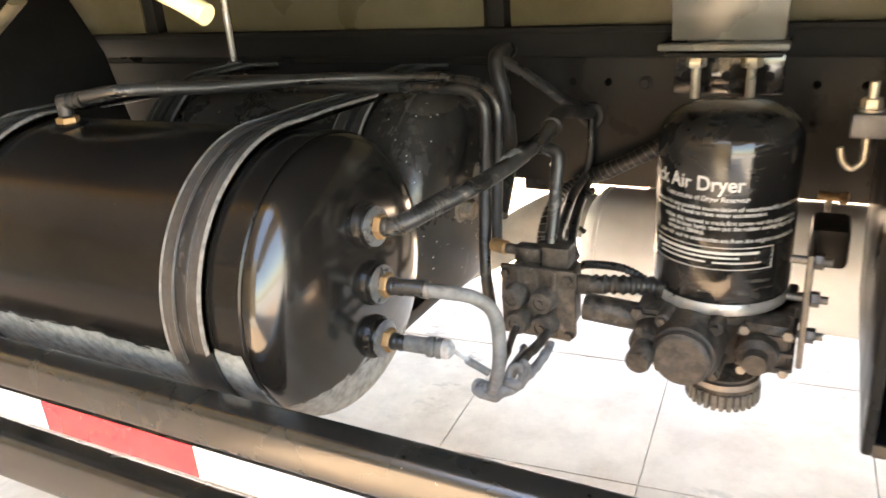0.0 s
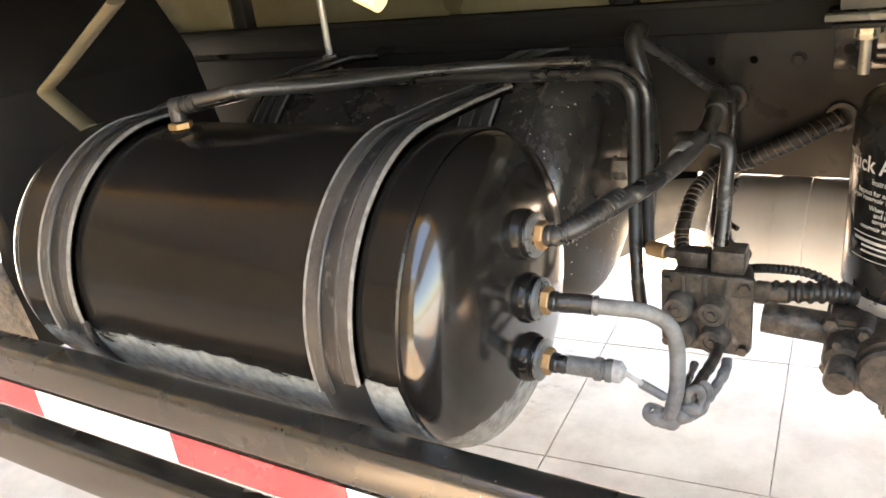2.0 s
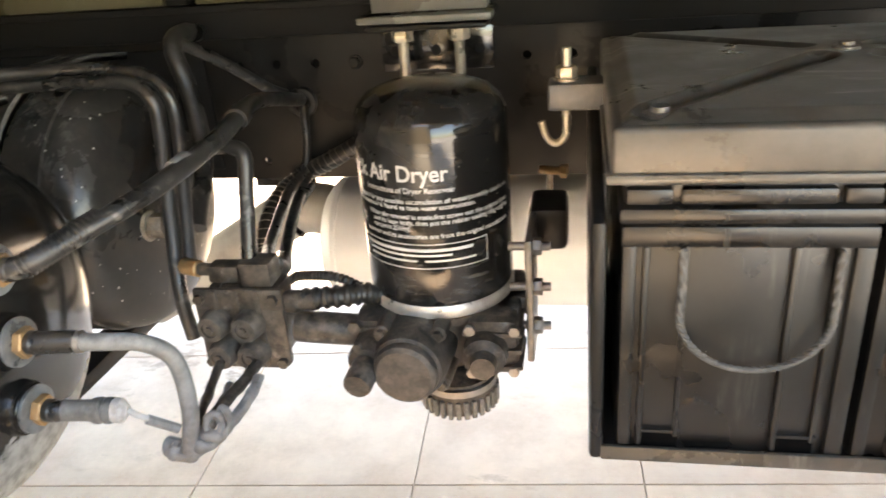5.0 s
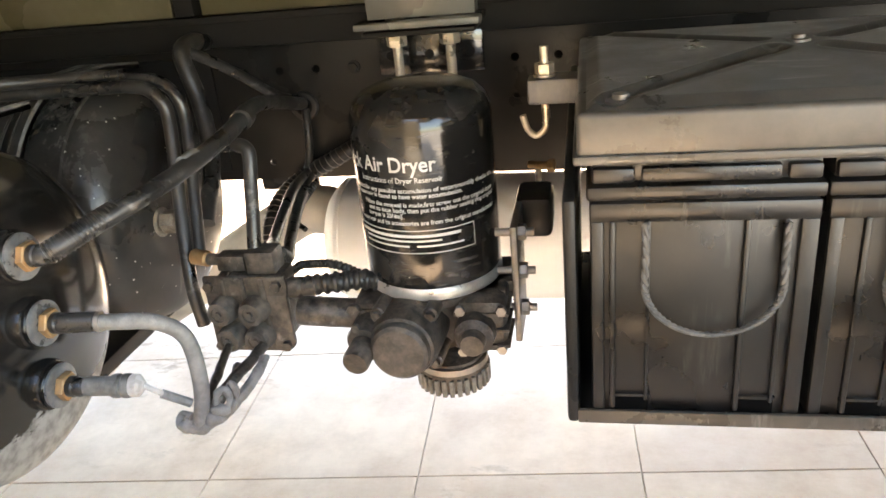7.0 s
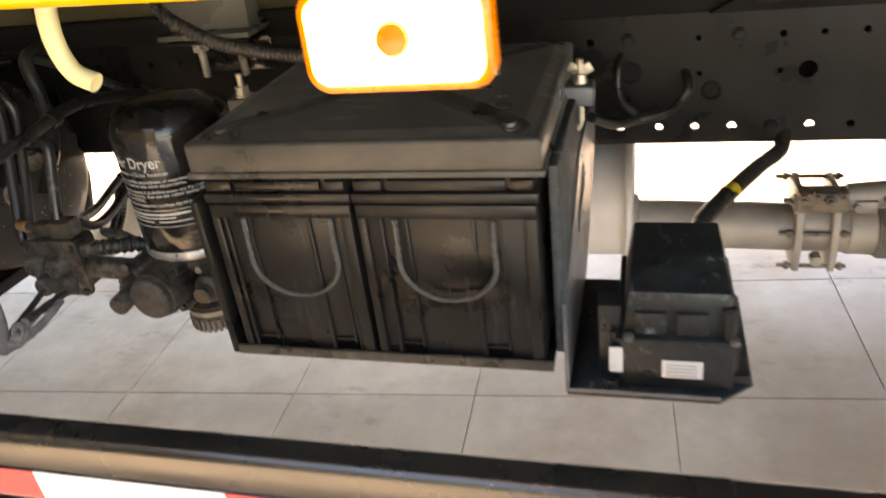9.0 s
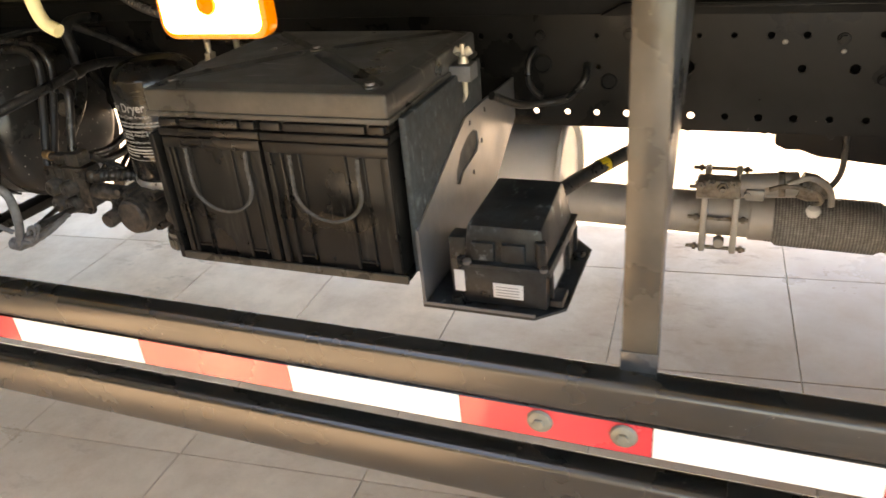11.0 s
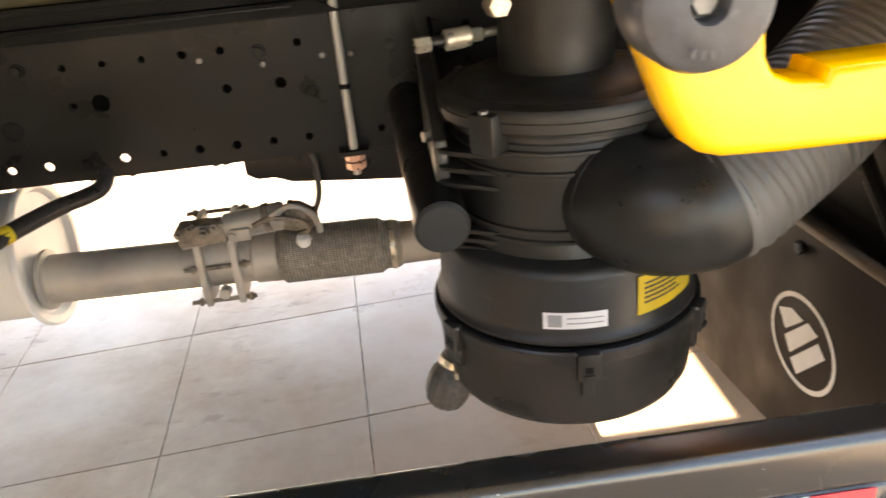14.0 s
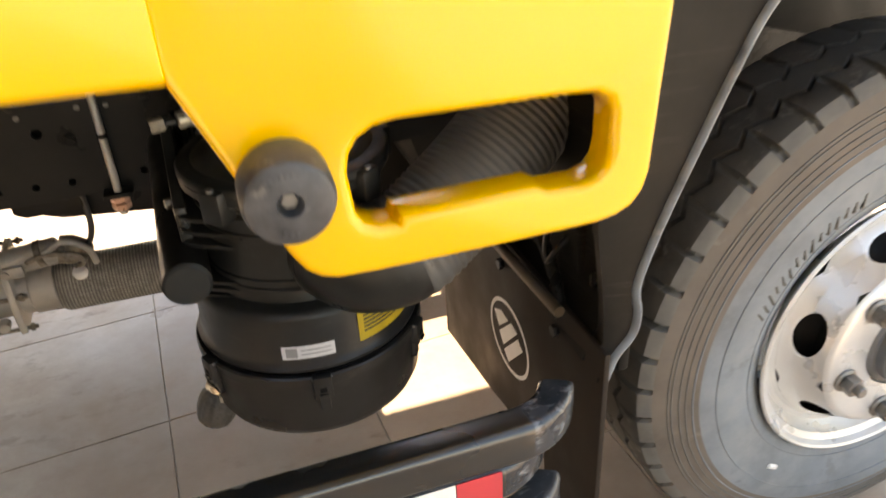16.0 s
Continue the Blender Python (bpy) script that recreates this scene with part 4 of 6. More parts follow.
    # silencer under the base
    part("silencer", lathe([(.03, 0), (.048, -.012), (.053, -.03), (.053, -.055), (.048, -.062), (.001, -.064)], (.052, DY - .035, .782), (.0, 0, 1), 40), CASTDARK, t)
    bm = bmesh.new()
    for k in range(30):
        a = 2 * math.pi * k / 30
        box(-.003, .003, -.0035, .0035, -.062, -.034, .001, bm, 1, Matrix.Translation((.052 + .054 * math.cos(a), DY - .035 + .054 * math.sin(a), .782)) @ Matrix.Rotation(a, 4, "Z"))
    part("silencer_rib", bm, DRAIN, t, "pale worn ribs")
    part("silencer_band", lathe([(.05, -.016), (.0545, -.017), (.0545, -.027), (.05, -.028)], (.052, DY - .035, .782), (0, 0, 1), 40, cap=False), STEELDARK, t)
    # flange plate and bolts on the right
    part("flange", box(.152, .162, DY - .045, DY + .06, .79, .975, .003), STEELDARK, t)
    part("arm", box(.09, .155, DY - .03, DY + .03, .858, .885, .004), CASTDARK, t)
    for z in (.962, .902, .842):
        bm = cyl((.13, DY - .03, z), (.185, DY - .03, z), .006, 12)
        hexnut((.162, DY - .03, z), (1, 0, 0), .012, .012, bm)
        part("bolt", bm, STEELDARK, t)
    part("mount", box(.15, .206, 1.2, 1.29, .913, .978, .010), CHASSIS, t, "black mounting bracket")


# ---- four circuit valve ----
def build_valve():
    cx, cy, cz = -.213, 1.055, .88
    t = thing("protection_valve", (cx, cy, .8), "dusty cast four-circuit air valve with round caps", "air valve")
    bm = box(cx - .052, cx + .056, cy - .012, cy + .05, cz - .062, cz + .047, .012)
    part("block", bm, CASTDARK, t)
    part("face", prism(rounded(cx - .062, cx + .064, cz - .072, cz + .05, .016), "y", cy - .020, cy - .008, .004), CASTDARK, t)
    part("upper_flange", box(cx - .062, cx + .066, cy - .021, cy - .011, cz + .02, cz + .052, .004), CASTDARK, t)
    part("lower_flange", box(cx - .055, cx + .058, cy - .021, cy - .011, cz - .068, cz - .03, .004), CASTDARK, t)
    for u in (-.03, .0, .03):
        part("rib", box(cx + u - .004, cx + u + .004, cy - .0235, cy + .03, cz - .066, cz + .05, .002), CASTDARK, t)
    for x, z in ((-.245, .882), (-.197, .882), (-.24, .838), (-.196, .838)):
        bm = lathe([(.0215, 0), (.0205, .012), (.0195, .022), (.0175, .026), (.0115, .027), (.0105, .0245), (.001, .0245)], (x, cy - .018, z), (-.1, -1, 0), 26)
        hexnut((x - .0025, cy - .0425, z), (-.1, -1, 0), .0055, .004, bm)
        part("cap", bm, CAST, t, "round dusty spring cap")
    for x, z in ((-.265, .918), (-.160, .918), (-.160, .82), (-.265, .82)):
        part("screw", hexnut((x, cy - .02, z), (0, -1, 0), .008, .008), CASTDARK, t)
    part("pipe_stub", cyl((-.276, 1.07, .945), (-.215, 1.065, .945), .009, 14), CASTDARK, t)
    part("port", box(cx - .045, cx + .0, cy - .0, cy + .03, cz + .05, cz + .075, .004), CASTDARK, t)
    part("port", box(cx + .005, cx + .05, cy - .01, cy + .03, cz + .05, cz + .085, .004), CASTDARK, t)
    part("fitting", cyl((-.305, 1.08, .945), (-.275, 1.07, .945), .012, 16, None, .002), BRASS, t, "brass pipe fitting")
    part("fitting", lathe([(.013, 0), (.016, .006), (.016, .02), (.012, .024), (.012, .045)], (cx + .06, cy, .905), (1, 0, 0), 16), CASTDARK, t)
    t.location.x -= .018


# ---- pipes and hoses ----
def hose(name, pts, r, material, label, category="hose", wire=0, **k):
    ob = part(name, tube(pts, r, **k), material)
    if wire:
        path = smooth_path(pts, 24)
        lens = [0.0]
        for a, b in zip(path, path[1:]):
            lens.append(lens[-1] + (b - a).length)
        out = []
        side = None
        for i, p in enumerate(path):
            d = (path[min(i + 1, len(path) - 1)] - path[max(i - 1, 0)]).normalized()
            if side is None:
                side = d.cross(Vector((0.3, 0.2, 1))).normalized()
            side = (side - d * side.dot(d)).normalized()
            a = 2 * math.pi * wire * lens[i] / lens[-1]
            out.append(p + (r + .0012) * (side * math.cos(a) + d.cross(side) * math.sin(a)))
        part("wire", tube(smooth_path(out, 2), .0011, 5, raw=True), STEELDARK, ob, "thin steel wire spiral")
    return tagged(ob, label, category)


def build_pipes():
    hose("brake_pipe", [(-1.22, 1.10, 1.155), (-1.0, 1.16, 1.178), (-.5, 1.19, 1.182), (-.43, 1.19, 1.182), (-.40, 1.19, 1.176), (-.38, 1.188, 1.158), (-.372, 1.183, 1.125), (-.36, 1.14, 1.02), (-.344, 1.09, .90), (-.335, 1.082, .826)], .0105, NYLON, "black nylon air pipe bent over the rear tank", "air pipe", n=10)
    hose("brake_pipe", [(-1.2, 1.15, 1.165), (-1.0, 1.19, 1.188), (-.5, 1.215, 1.19), (-.425, 1.215, 1.19), (-.39, 1.213, 1.182), (-.366, 1.21, 1.16), (-.357, 1.205, 1.12), (-.345, 1.16, 1.02), (-.33, 1.11, .93)], .0095, NYLON, "black nylon air pipe beside its twin", "air pipe", n=10)
    hose("air_hose", [(-.930, .835, 1.228), (-.86, .87, 1.234), (-.78, .97, 1.22), (-.68, 1.10, 1.21), (-.60, 1.18, 1.20), (-.45, 1.22, 1.195)], .0105, NYLON, "dusty black air hose from the tank's top fitting")
    hose("air_hose", [(-1.02, .90, 1.205), (-1.12, .96, 1.19), (-1.25, 1.02, 1.16), (-1.4, 1.1, 1.12)], .011, NYLON, "dusty black air hose leading behind the tank")
    h = hose("air_hose", [(-.362, .838, 1.060), (-.335, .86, 1.072), (-.27, .97, 1.10), (-.245, 1.1, 1.12), (-.262, 1.25, 1.128), (-.29, 1.40, 1.10), (-.29, 1.545, 1.062)], .0125, NYLON, "dusty black air hose from the upper tank fitting")
    part("braid", tube([(-.362, .838, 1.060), (-.345, .851, 1.068), (-.325, .876, 1.078), (-.305, .912, 1.087)], .0148, 12, 6, ribs=16, depth=.0022), NYLON, h, "dusty wrapped hose end")
    part("ring", tube([(-.262, 1.01, 1.107), (-.256, 1.035, 1.112)], .0145, 14, 2), HOSEDUST, h)
    part("ring", tube([(-.248, 1.17, 1.126), (-.253, 1.20, 1.128)], .0165, 14, 2), NYLON, h)
    h = hose("air_hose", [(-.357, .833, .971), (-.30, .845, .967), (-.258, .862, .956), (-.234, .875, .925), (-.229, .872, .86), (-.236, .862, .806)], .0102, HOSEDUST, "grey dusty air hose bent down from the middle fitting")
    part("sleeve", tube([(-.36, .833, .971), (-.345, .836, .971), (-.325, .840, .9695)], .0128, 14), NYLON, h, "black sleeve at the fitting")
    part("ferrule", tube([(-.323, .8405, .9692), (-.318, .8415, .969)], .0132, 14, 2), STEELDARK, h)
    # drain valve with its cord on the lowest fitting
    d = thing("drain_valve", (-.34, .828, .87), "translucent drain valve on the tank's lowest fitting", "drain valve")
    dax, dp = Vector((1, .15, -.06)).normalized(), Vector((-.357, .828, .884))
    part("body", lathe([(.0125, 0), (.0125, .034), (.011, .036)], dp, dax, 18), DRAIN, d, "dull grey valve body")
    part("collar", lathe([(.0145, .034), (.0155, .036), (.0155, .043), (.013, .045), (.013, .047), (.0155, .049), (.0155, .055), (.0145, .057)], dp, dax, 14), DRAIN, d)
    part("tip", lathe([(.0135, .057), (.0145, .059), (.0145, .067), (.011, .070), (.006, .074), (.001, .074)], dp, dax, 18), CLEAR, d, "pale worn tip")
    e0 = dp + dax * .073
    part("cord", tube([e0, e0 + Vector((.012, .003, -.010)), e0 + Vector((.024, .008, -.020)), (-.243, .862, .838)], .0036, 8), CLEAR, d, "thin pale cord")
    part("cord_sleeve", tube([e0 + Vector((.018, .005, -.0155)), (-.243, .862, .838)], .0062, 8), HOSEDUST, d)
    # bundle tied below the valve
    b = thing("hose_bundle", (-.2, .95, .78), "knot of dusty hoses tied below the valve", "hose bundle")
    hub = Vector((-.230, .868, .812))
    for pts, r in (([(-.236, .862, .825), (-.244, .858, .802), (-.225, .868, .795), (-.20, .90, .805), (-.175, .95, .825), (-.16, 1.0, .845), (-.165, 1.04, .85)], .0095),
                   ([(-.265, .862, .812), (-.225, .873, .80), (-.195, .885, .815), (-.182, .895, .845), (-.195, .895, .865), (-.21, .888, .845), (-.205, .88, .815)], .0068),
                   ([(-.23, 1.04, .83), (-.232, .99, .82), (-.225, .92, .815), (-.20, .88, .805)], .0072),
                   ([(-.275, .855, .815), (-.26, .848, .800), (-.235, .852, .795), (-.21, .87, .80), (-.185, .89, .83), (-.20, .90, .87)], .006),
                   ([(-.215, .875, .80), (-.18, .885, .815), (-.17, .90, .85), (-.185, .91, .87), (-.20, .90, .85)], .0055)):
        pts = [hub + (Vector(p) - hub) * .62 for p in pts]
        part("loop", lumpy(tube(pts, r * .78, 10, 10), .0034, 75), HOSEDUST, b)
    for pts, r in (([(-.262, 1.03, .835), (-.252, .96, .825), (-.240, .90, .822), (-.228, .872, .818)], .0062), ([(-.205, 1.03, .832), (-.206, .96, .835), (-.212, .905, .836), (-.218, .88, .826)], .0078)):
        part("cord", lumpy(tube(pts, r, 10, 8), .0022, 70), CASTDARK, b, "dark dusty hose rising to the valve")
    for at, r in (((-.238, .862, .802), .0135), ((-.222, .868, .808), .012), ((-.212, .876, .820), .0115), ((-.252, .860, .806), .010)):
        own = bmesh.new()
        bmesh.ops.create_icosphere(own, subdivisions=3, radius=r)
        bmesh.ops.transform(own, matrix=Matrix.Translation(at) @ Matrix.Diagonal((1.15, .9, .8, 1)), verts=own.verts)
        part("knot", lumpy(own, .007, 48), HOSEDUST, b, "lump of dusty wound tape")
    part("tie", lumpy(tube([(-.252, .855, .802), (-.266, .86, .806), (-.262, .868, .816), (-.246, .862, .816)], .0052, 8), .003, 60), HOSEDUST, b)
    for x, z in ((-.291, 1.058), (-.105, 1.024)):
        g = lathe([(.018, 0), (.026, .0), (.029, .003), (.029, .007), (.026, .010), (.018, .010)], (x, RAIL_Y, z), (0, -1, 0), 28, cap=False)
        tagged(part("grommet", g, HARNESS), "rubber grommet ring in the chassis rail", "grommet", "rail grommets")
    # wiring above the valve
    hose("air_pipe", [(-0.295, 1.150, 1.094), (-0.264, 1.130, 1.101), (-0.236, 1.120, 1.103), (-0.221, 1.115, 1.098), (-0.217, 1.110, 1.084), (-0.218, 1.100, 1.050), (-0.217, 1.085, 1.009), (-0.218, 1.070, 0.960)], .0105, NYLON, "dusty black pipe bent square above the valve", "air pipe", n=10)
    hose("wiring_conduit", [(-.107, 1.548, 1.024), (-.17, 1.52, .99), (-.24, 1.517, .953), (-.299, 1.527, .925)], .0165, HARNESS, "black wiring conduit wound with thin wire", "conduit", wire=16)
    hose("wiring_conduit", [(-.299, 1.527, .924), (-.333, 1.505, .904), (-.345, 1.456, .886), (-.349, 1.415, .857), (-.350, 1.396, .820), (-.325, 1.33, .795), (-.28, 1.24, .80)], .0142, HARNESS, "black hose wound with a steel wire spiral", "conduit", wire=28)
    hose("wiring_conduit", [(-.296, 1.525, .928), (-.285, 1.41, .935), (-.272, 1.318, .924), (-.255, 1.22, .912), (-.215, 1.12, .935), (-.19, 1.08, .95)], .0098, HARNESS, "smooth black cable falling to the valve", "conduit")
    d2 = hose("wiring_conduit", [(-.290, 1.52, .925), (-.274, 1.42, .918), (-.262, 1.341, .905), (-.242, 1.25, .893), (-.205, 1.15, .91), (-.189, 1.09, .945)], .0105, HARNESS, "black cable falling to the valve", "conduit", ribs=60, depth=.0012)
    part("cable_tie", tube([(-.264, 1.335, .897), (-.250, 1.322, .893), (-.236, 1.312, .889)], .0048, 8, 4), HARNESS, d2, "knotted cable tie")
    hose("wiring_conduit", [(-.262, 1.46, .925), (-.275, 1.37, .895), (-.262, 1.28, .868), (-.235, 1.21, .855), (-.178, 1.13, .905), (-0.123, 1.095, 0.924), (-0.097, 1.090, 0.922), (-.07, 1.085, .912)], .0072, HARNESS, "thin corrugated conduit looping to the dryer", "conduit", ribs=70, depth=.0014)
    hose("cable", [(-.291, 1.548, 1.062), (-.286, 1.53, 1.02), (-.288, 1.525, .975), (-.296, 1.522, .932)], .008, HARNESS, "thin black cable from the rail grommet", "cable")
    hose("air_hose", [(-.15, 1.06, .905), (-.10, 1.065, .908), (-.06, 1.08, .905), (-.02, 1.1, .89)], .016, HARNESS, "black hose between valve and dryer", ribs=10, depth=.003)
    hose("air_hose", [(-.155, 1.05, .87), (-.12, 1.05, .868), (-.075, 1.06, .86)], .022, CASTDARK, "dusty pipe union between valve and dryer")
    hose("air_pipe", [(-.45, 1.50, 1.20), (-.435, 1.42, 1.212), (-.42, 1.35, 1.20), (-.395, 1.33, 1.12), (-.375, 1.29, 1.03), (-.36, 1.2, .95)], .015, NYLON, "black pipe coming down from the frame", "air pipe")
    hose("cable", [(-.42, 1.37, 1.205), (-.38, 1.45, 1.15), (-.33, 1.51, 1.09), (-.29, 1.555, 1.062)], .010, NYLON, "thin black cable on the rail", "cable")


# ---- battery box ----
BX0, BX1, BY0, BY1 = .250, .762, .868, 1.33


def build_battery():
    t = thing("battery_box", (.52, 1.1, .80), "black battery box with a ribbed cover", "battery box")
    cz0, cz1 = 1.143, 1.190
    c = part("cover", box(BX0, BX1, BY0, BY1, cz0, cz1, .006, seg=3), BATCOVER, t, "dusty dark plastic cover")
    part("cover_edge", box(BX0 - .004, BX1 + .004, BY0 - .004, BY1 + .004, cz0 - .006, cz0 + .004, .003), BATCOVER, c)
    # low crowned top with an X of sunk channels
    nx, ny, a0, b0, a1, b1 = 150, 136, BX0 + .006, BY0 + .006, BX1 - .006, BY1 - .006
    arms = [((BX0 + .035, BY0 + .030), (BX0 + .225, BY0 + .20)), ((BX1 - .035, BY0 + .030), (BX1 - .225, BY0 + .20)),
            ((BX0 + .03, BY1 - .03), (BX0 + .215, BY1 - .205)), ((BX1 - .03, BY1 - .03), (BX1 - .215, BY1 - .205))]
    arms = [(Vector(p), Vector(q)) for p, q in arms]
    def top_height(x, y):
        e = min(x - a0, a1 - x, y - b0, b1 - y)
        h = -.002 + .009 * min(1, e / .02) + .010 * min(1, e / .22)
        d = 1.0
        for p, q in arms:
            f = max(0, min(1, (Vector((x, y)) - p).dot(q - p) / (q - p).length_squared))
            d = min(d, (Vector((x, y)) - p.lerp(q, f)).length)
        k = max(0, min(1, (.0165 - d) / .006))
        lip = .0012 * max(0, 1 - abs(d - .019) / .004)
        return cz1 + h + lip - .0085 * k * k * (3 - 2 * k)
    bm = bmesh.new()
    g = [[bm.verts.new((a0 + (a1 - a0) * i / nx, b0 + (b1 - b0) * j / ny, top_height(a0 + (a1 - a0) * i / nx, b0 + (b1 - b0) * j / ny))) for j in range(ny + 1)] for i in range(nx + 1)]
    for i in range(nx):
        for j in range(ny):
            bm.faces.new((g[i][j], g[i + 1][j], g[i + 1][j + 1], g[i][j + 1]))
    part("cover_top", bm, BATCOVER, c, smooth=60)
    for x in (BX0 + .045, BX1 - .045):
        bm = lathe([(.016, 0), (.016, .003), (.009, .004), (.009, .009), (.001, .010)], (x, BY0 + .038, cz1 + .0005), (0, 0, 1), 18)
        part("bolt", bm, STEELDARK, c)
    part("bolt", lathe([(.014, 0), (.014, .003), (.008, .004), (.008, .008), (.001, .009)], ((BX0 + BX1) / 2, (BY0 + BY1) / 2, cz1 + .0165), (0, 0, 1), 18), STEELDARK, c)
    # tray
    tr = part("tray", box(BX0 - .012, BX1 + .002, BY0 + .004, BY1, .826, .832, .002), CHASSIS, t)
    part("tray_lip", box(BX0 - .004, BX1 + .002, BY0 - .002, BY0 + .004, .822, .840, .002), POST, tr)
    part("side_plate", prism([(BY0 - .002, .822), (BY0 - .002, 1.10), (BY1 + .1, 1.13), (BY1 + .1, .92), (BY1, .822)], "x", BX0 - .016, BX0 - .002, .005), CHASSIS, tr)
    part("foam", box(BX1 + .003, BX1 + .017, BY0 + .03, BY1 - .02, .834, 1.14, .004), FOAM, tr, "worn foam sheet, tinted blue-grey for skylight")
    # two batteries
    for x0, x1, ropes, feet in ((.262, .487, (.318, .456), (.304, .438)), (.494, .752, (.552, .692), (.549, .682))):
        b = thing("battery", ((x0 + x1) / 2, 1.1, .832), "black plastic truck battery with rope handle in the box", "battery", "batteries in the box")
        yf = BY0 + .008
        part("case", box(x0, x1, yf, BY1 - .01, .833, 1.095, .006), BATTERY, b)
        part("lid", box(x0 - .003, x1 + .003, yf - .006, BY1 - .006, 1.096, 1.112, .004), BATTERY, b)
        part("lid_top", box(x0 + .002, x1 - .002, yf + .004, BY1 - .02, 1.113, 1.141, .003), BATTERY, b)
        part("lid_catch", box(x0 + .003, x0 + .045, yf - .005, yf + .01, 1.115, 1.131, .003), BATTERY, b)
        part("lid_catch", box(x0 + .052, x1 - .040, yf - .005, yf + .01, 1.115, 1.131, .003), BATTERY, b)
        part("lid_catch", box(x1 - .034, x1 - .003, yf - .005, yf + .01, 1.115, 1.131, .003), BATTERY, b)
        for u in (.07, .105, .14):
            part("notch", box(x0 + u, x0 + u + .022, yf - .001, yf + .005, 1.133, 1.140, .001), DARK, b)
        part("vent", box(x0 + .088, x0 + .112, yf - .0025, yf + .002, 1.084, 1.090, .001), DARK, b)
        part("vent", box(x0 + .116, x0 + .140, yf - .0025, yf + .002, 1.084, 1.090, .001), DARK, b)
        part("top_rail", box(x0, x1, yf - .005, yf + .002, 1.072, 1.094, .003), BATTERY, b)
        for f in feet:
            # a recessed field, its raised edges, and the slot at its foot
            part("rib", box(f - .022, f - .016, yf - .007, yf + .002, .842, 1.074, .002), BATTERY, b)
            part("rib", box(f + .016, f + .020, yf - .005, yf + .002, .852, 1.074, .0015), BATTERY, b)
            part("foot", box(f - .023, f + .023, yf - .004, yf + .003, .856, .860, .001), BATTERY, b)
            # black block in place of a hollow: the slot's shade as colour
            part("slot", box(f - .021, f + .021, yf - .0035, yf + .003, .838, .856, .001), HOLLOW_SHADE, b)
        part("rib", box(x0 + .001, x0 + .014, yf - .006, yf + .002, .84, 1.074, .002), BATTERY, b)
        part("rib", box(x1 - .018, x1 - .001, yf - .006, yf + .002, .84, 1.074, .002), BATTERY, b)
        r0, r1 = ropes
        mid, half = (r0 + r1) / 2, (r1 - r0) / 2
        pts = [Vector((r0, yf - .010, 1.073)), Vector((r0 + .001, yf - .013, 1.04))]
        for q in range(13):
            a = math.pi * q / 12
            pts.append(Vector((mid - half * math.cos(a), yf - .013, 1.005 - .060 * math.sin(a))))
        pts += [Vector((r1 - .001, yf - .013, 1.04)), Vector((r1, yf - .010, 1.073))]
        dense = smooth_path(pts, 6)
        for ph in (0, math.pi):
            tw = [p + Vector((.0019 * math.cos(i * 1.3 + ph), .0019 * math.sin(i * 1.3 + ph), 0)) for i, p in enumerate(dense)]
            part("rope_handle", tube(tw, .0027, 7, raw=True), ROPE, b, "grey twisted rope handle")
    # hold-down clamps beside the box
    for x, y, zb, wing in ((.206, 1.142, 1.14, False), (.785, 1.19, 1.125, True)):
        c = thing("hold_down_clamp", (x, y, 1.05), "zinc hook bolt holding the battery cover bar", "clamp", "battery hold-down clamps")
        part("bar", box(x - (.05 if wing else .022), x + (.022 if wing else .05), y - .024, y + .024, zb, zb + .033, .004), PLATE, c, "grey steel bar end")
        part("stud", cyl((x, y, zb - .03), (x, y, zb + .072), .0058, 12), STEEL, c)
        if wing:
            bm = lathe([(.012, 0), (.010, .014), (.006, .016)], (x, y, zb + .034), (0, 0, 1), 16)
            for s in (-1, 1):
                box(0, .026, -.003, .003, 0, .018, .0025, bm, 2, Matrix.Translation((x, y, zb + .041)) @ Matrix.Rotation(radians(0 if s > 0 else 180), 4, "Z") @ Matrix.Rotation(radians(-28), 4, "Y"))
            part("wing_nut", bm, STEEL, c)
        else:
            bm = hexnut((x, y, zb + .036), (0, 0, 1), .013, .014)
            lathe([(.015, .033), (.015, .036)], (x, y, zb), (0, 0, 1), 18, bm)
            part("nut", bm, STEEL, c)
        part("hook", tube([(x, y, zb - .002), (x + .001, y, zb - .025), (x - .003, y, zb - .04), (x - .014, y - .001, zb - .047), (x - .025, y - .002, zb - .038), (x - .031, y - .003, zb - .018)], .0045, 12), STEEL, c)


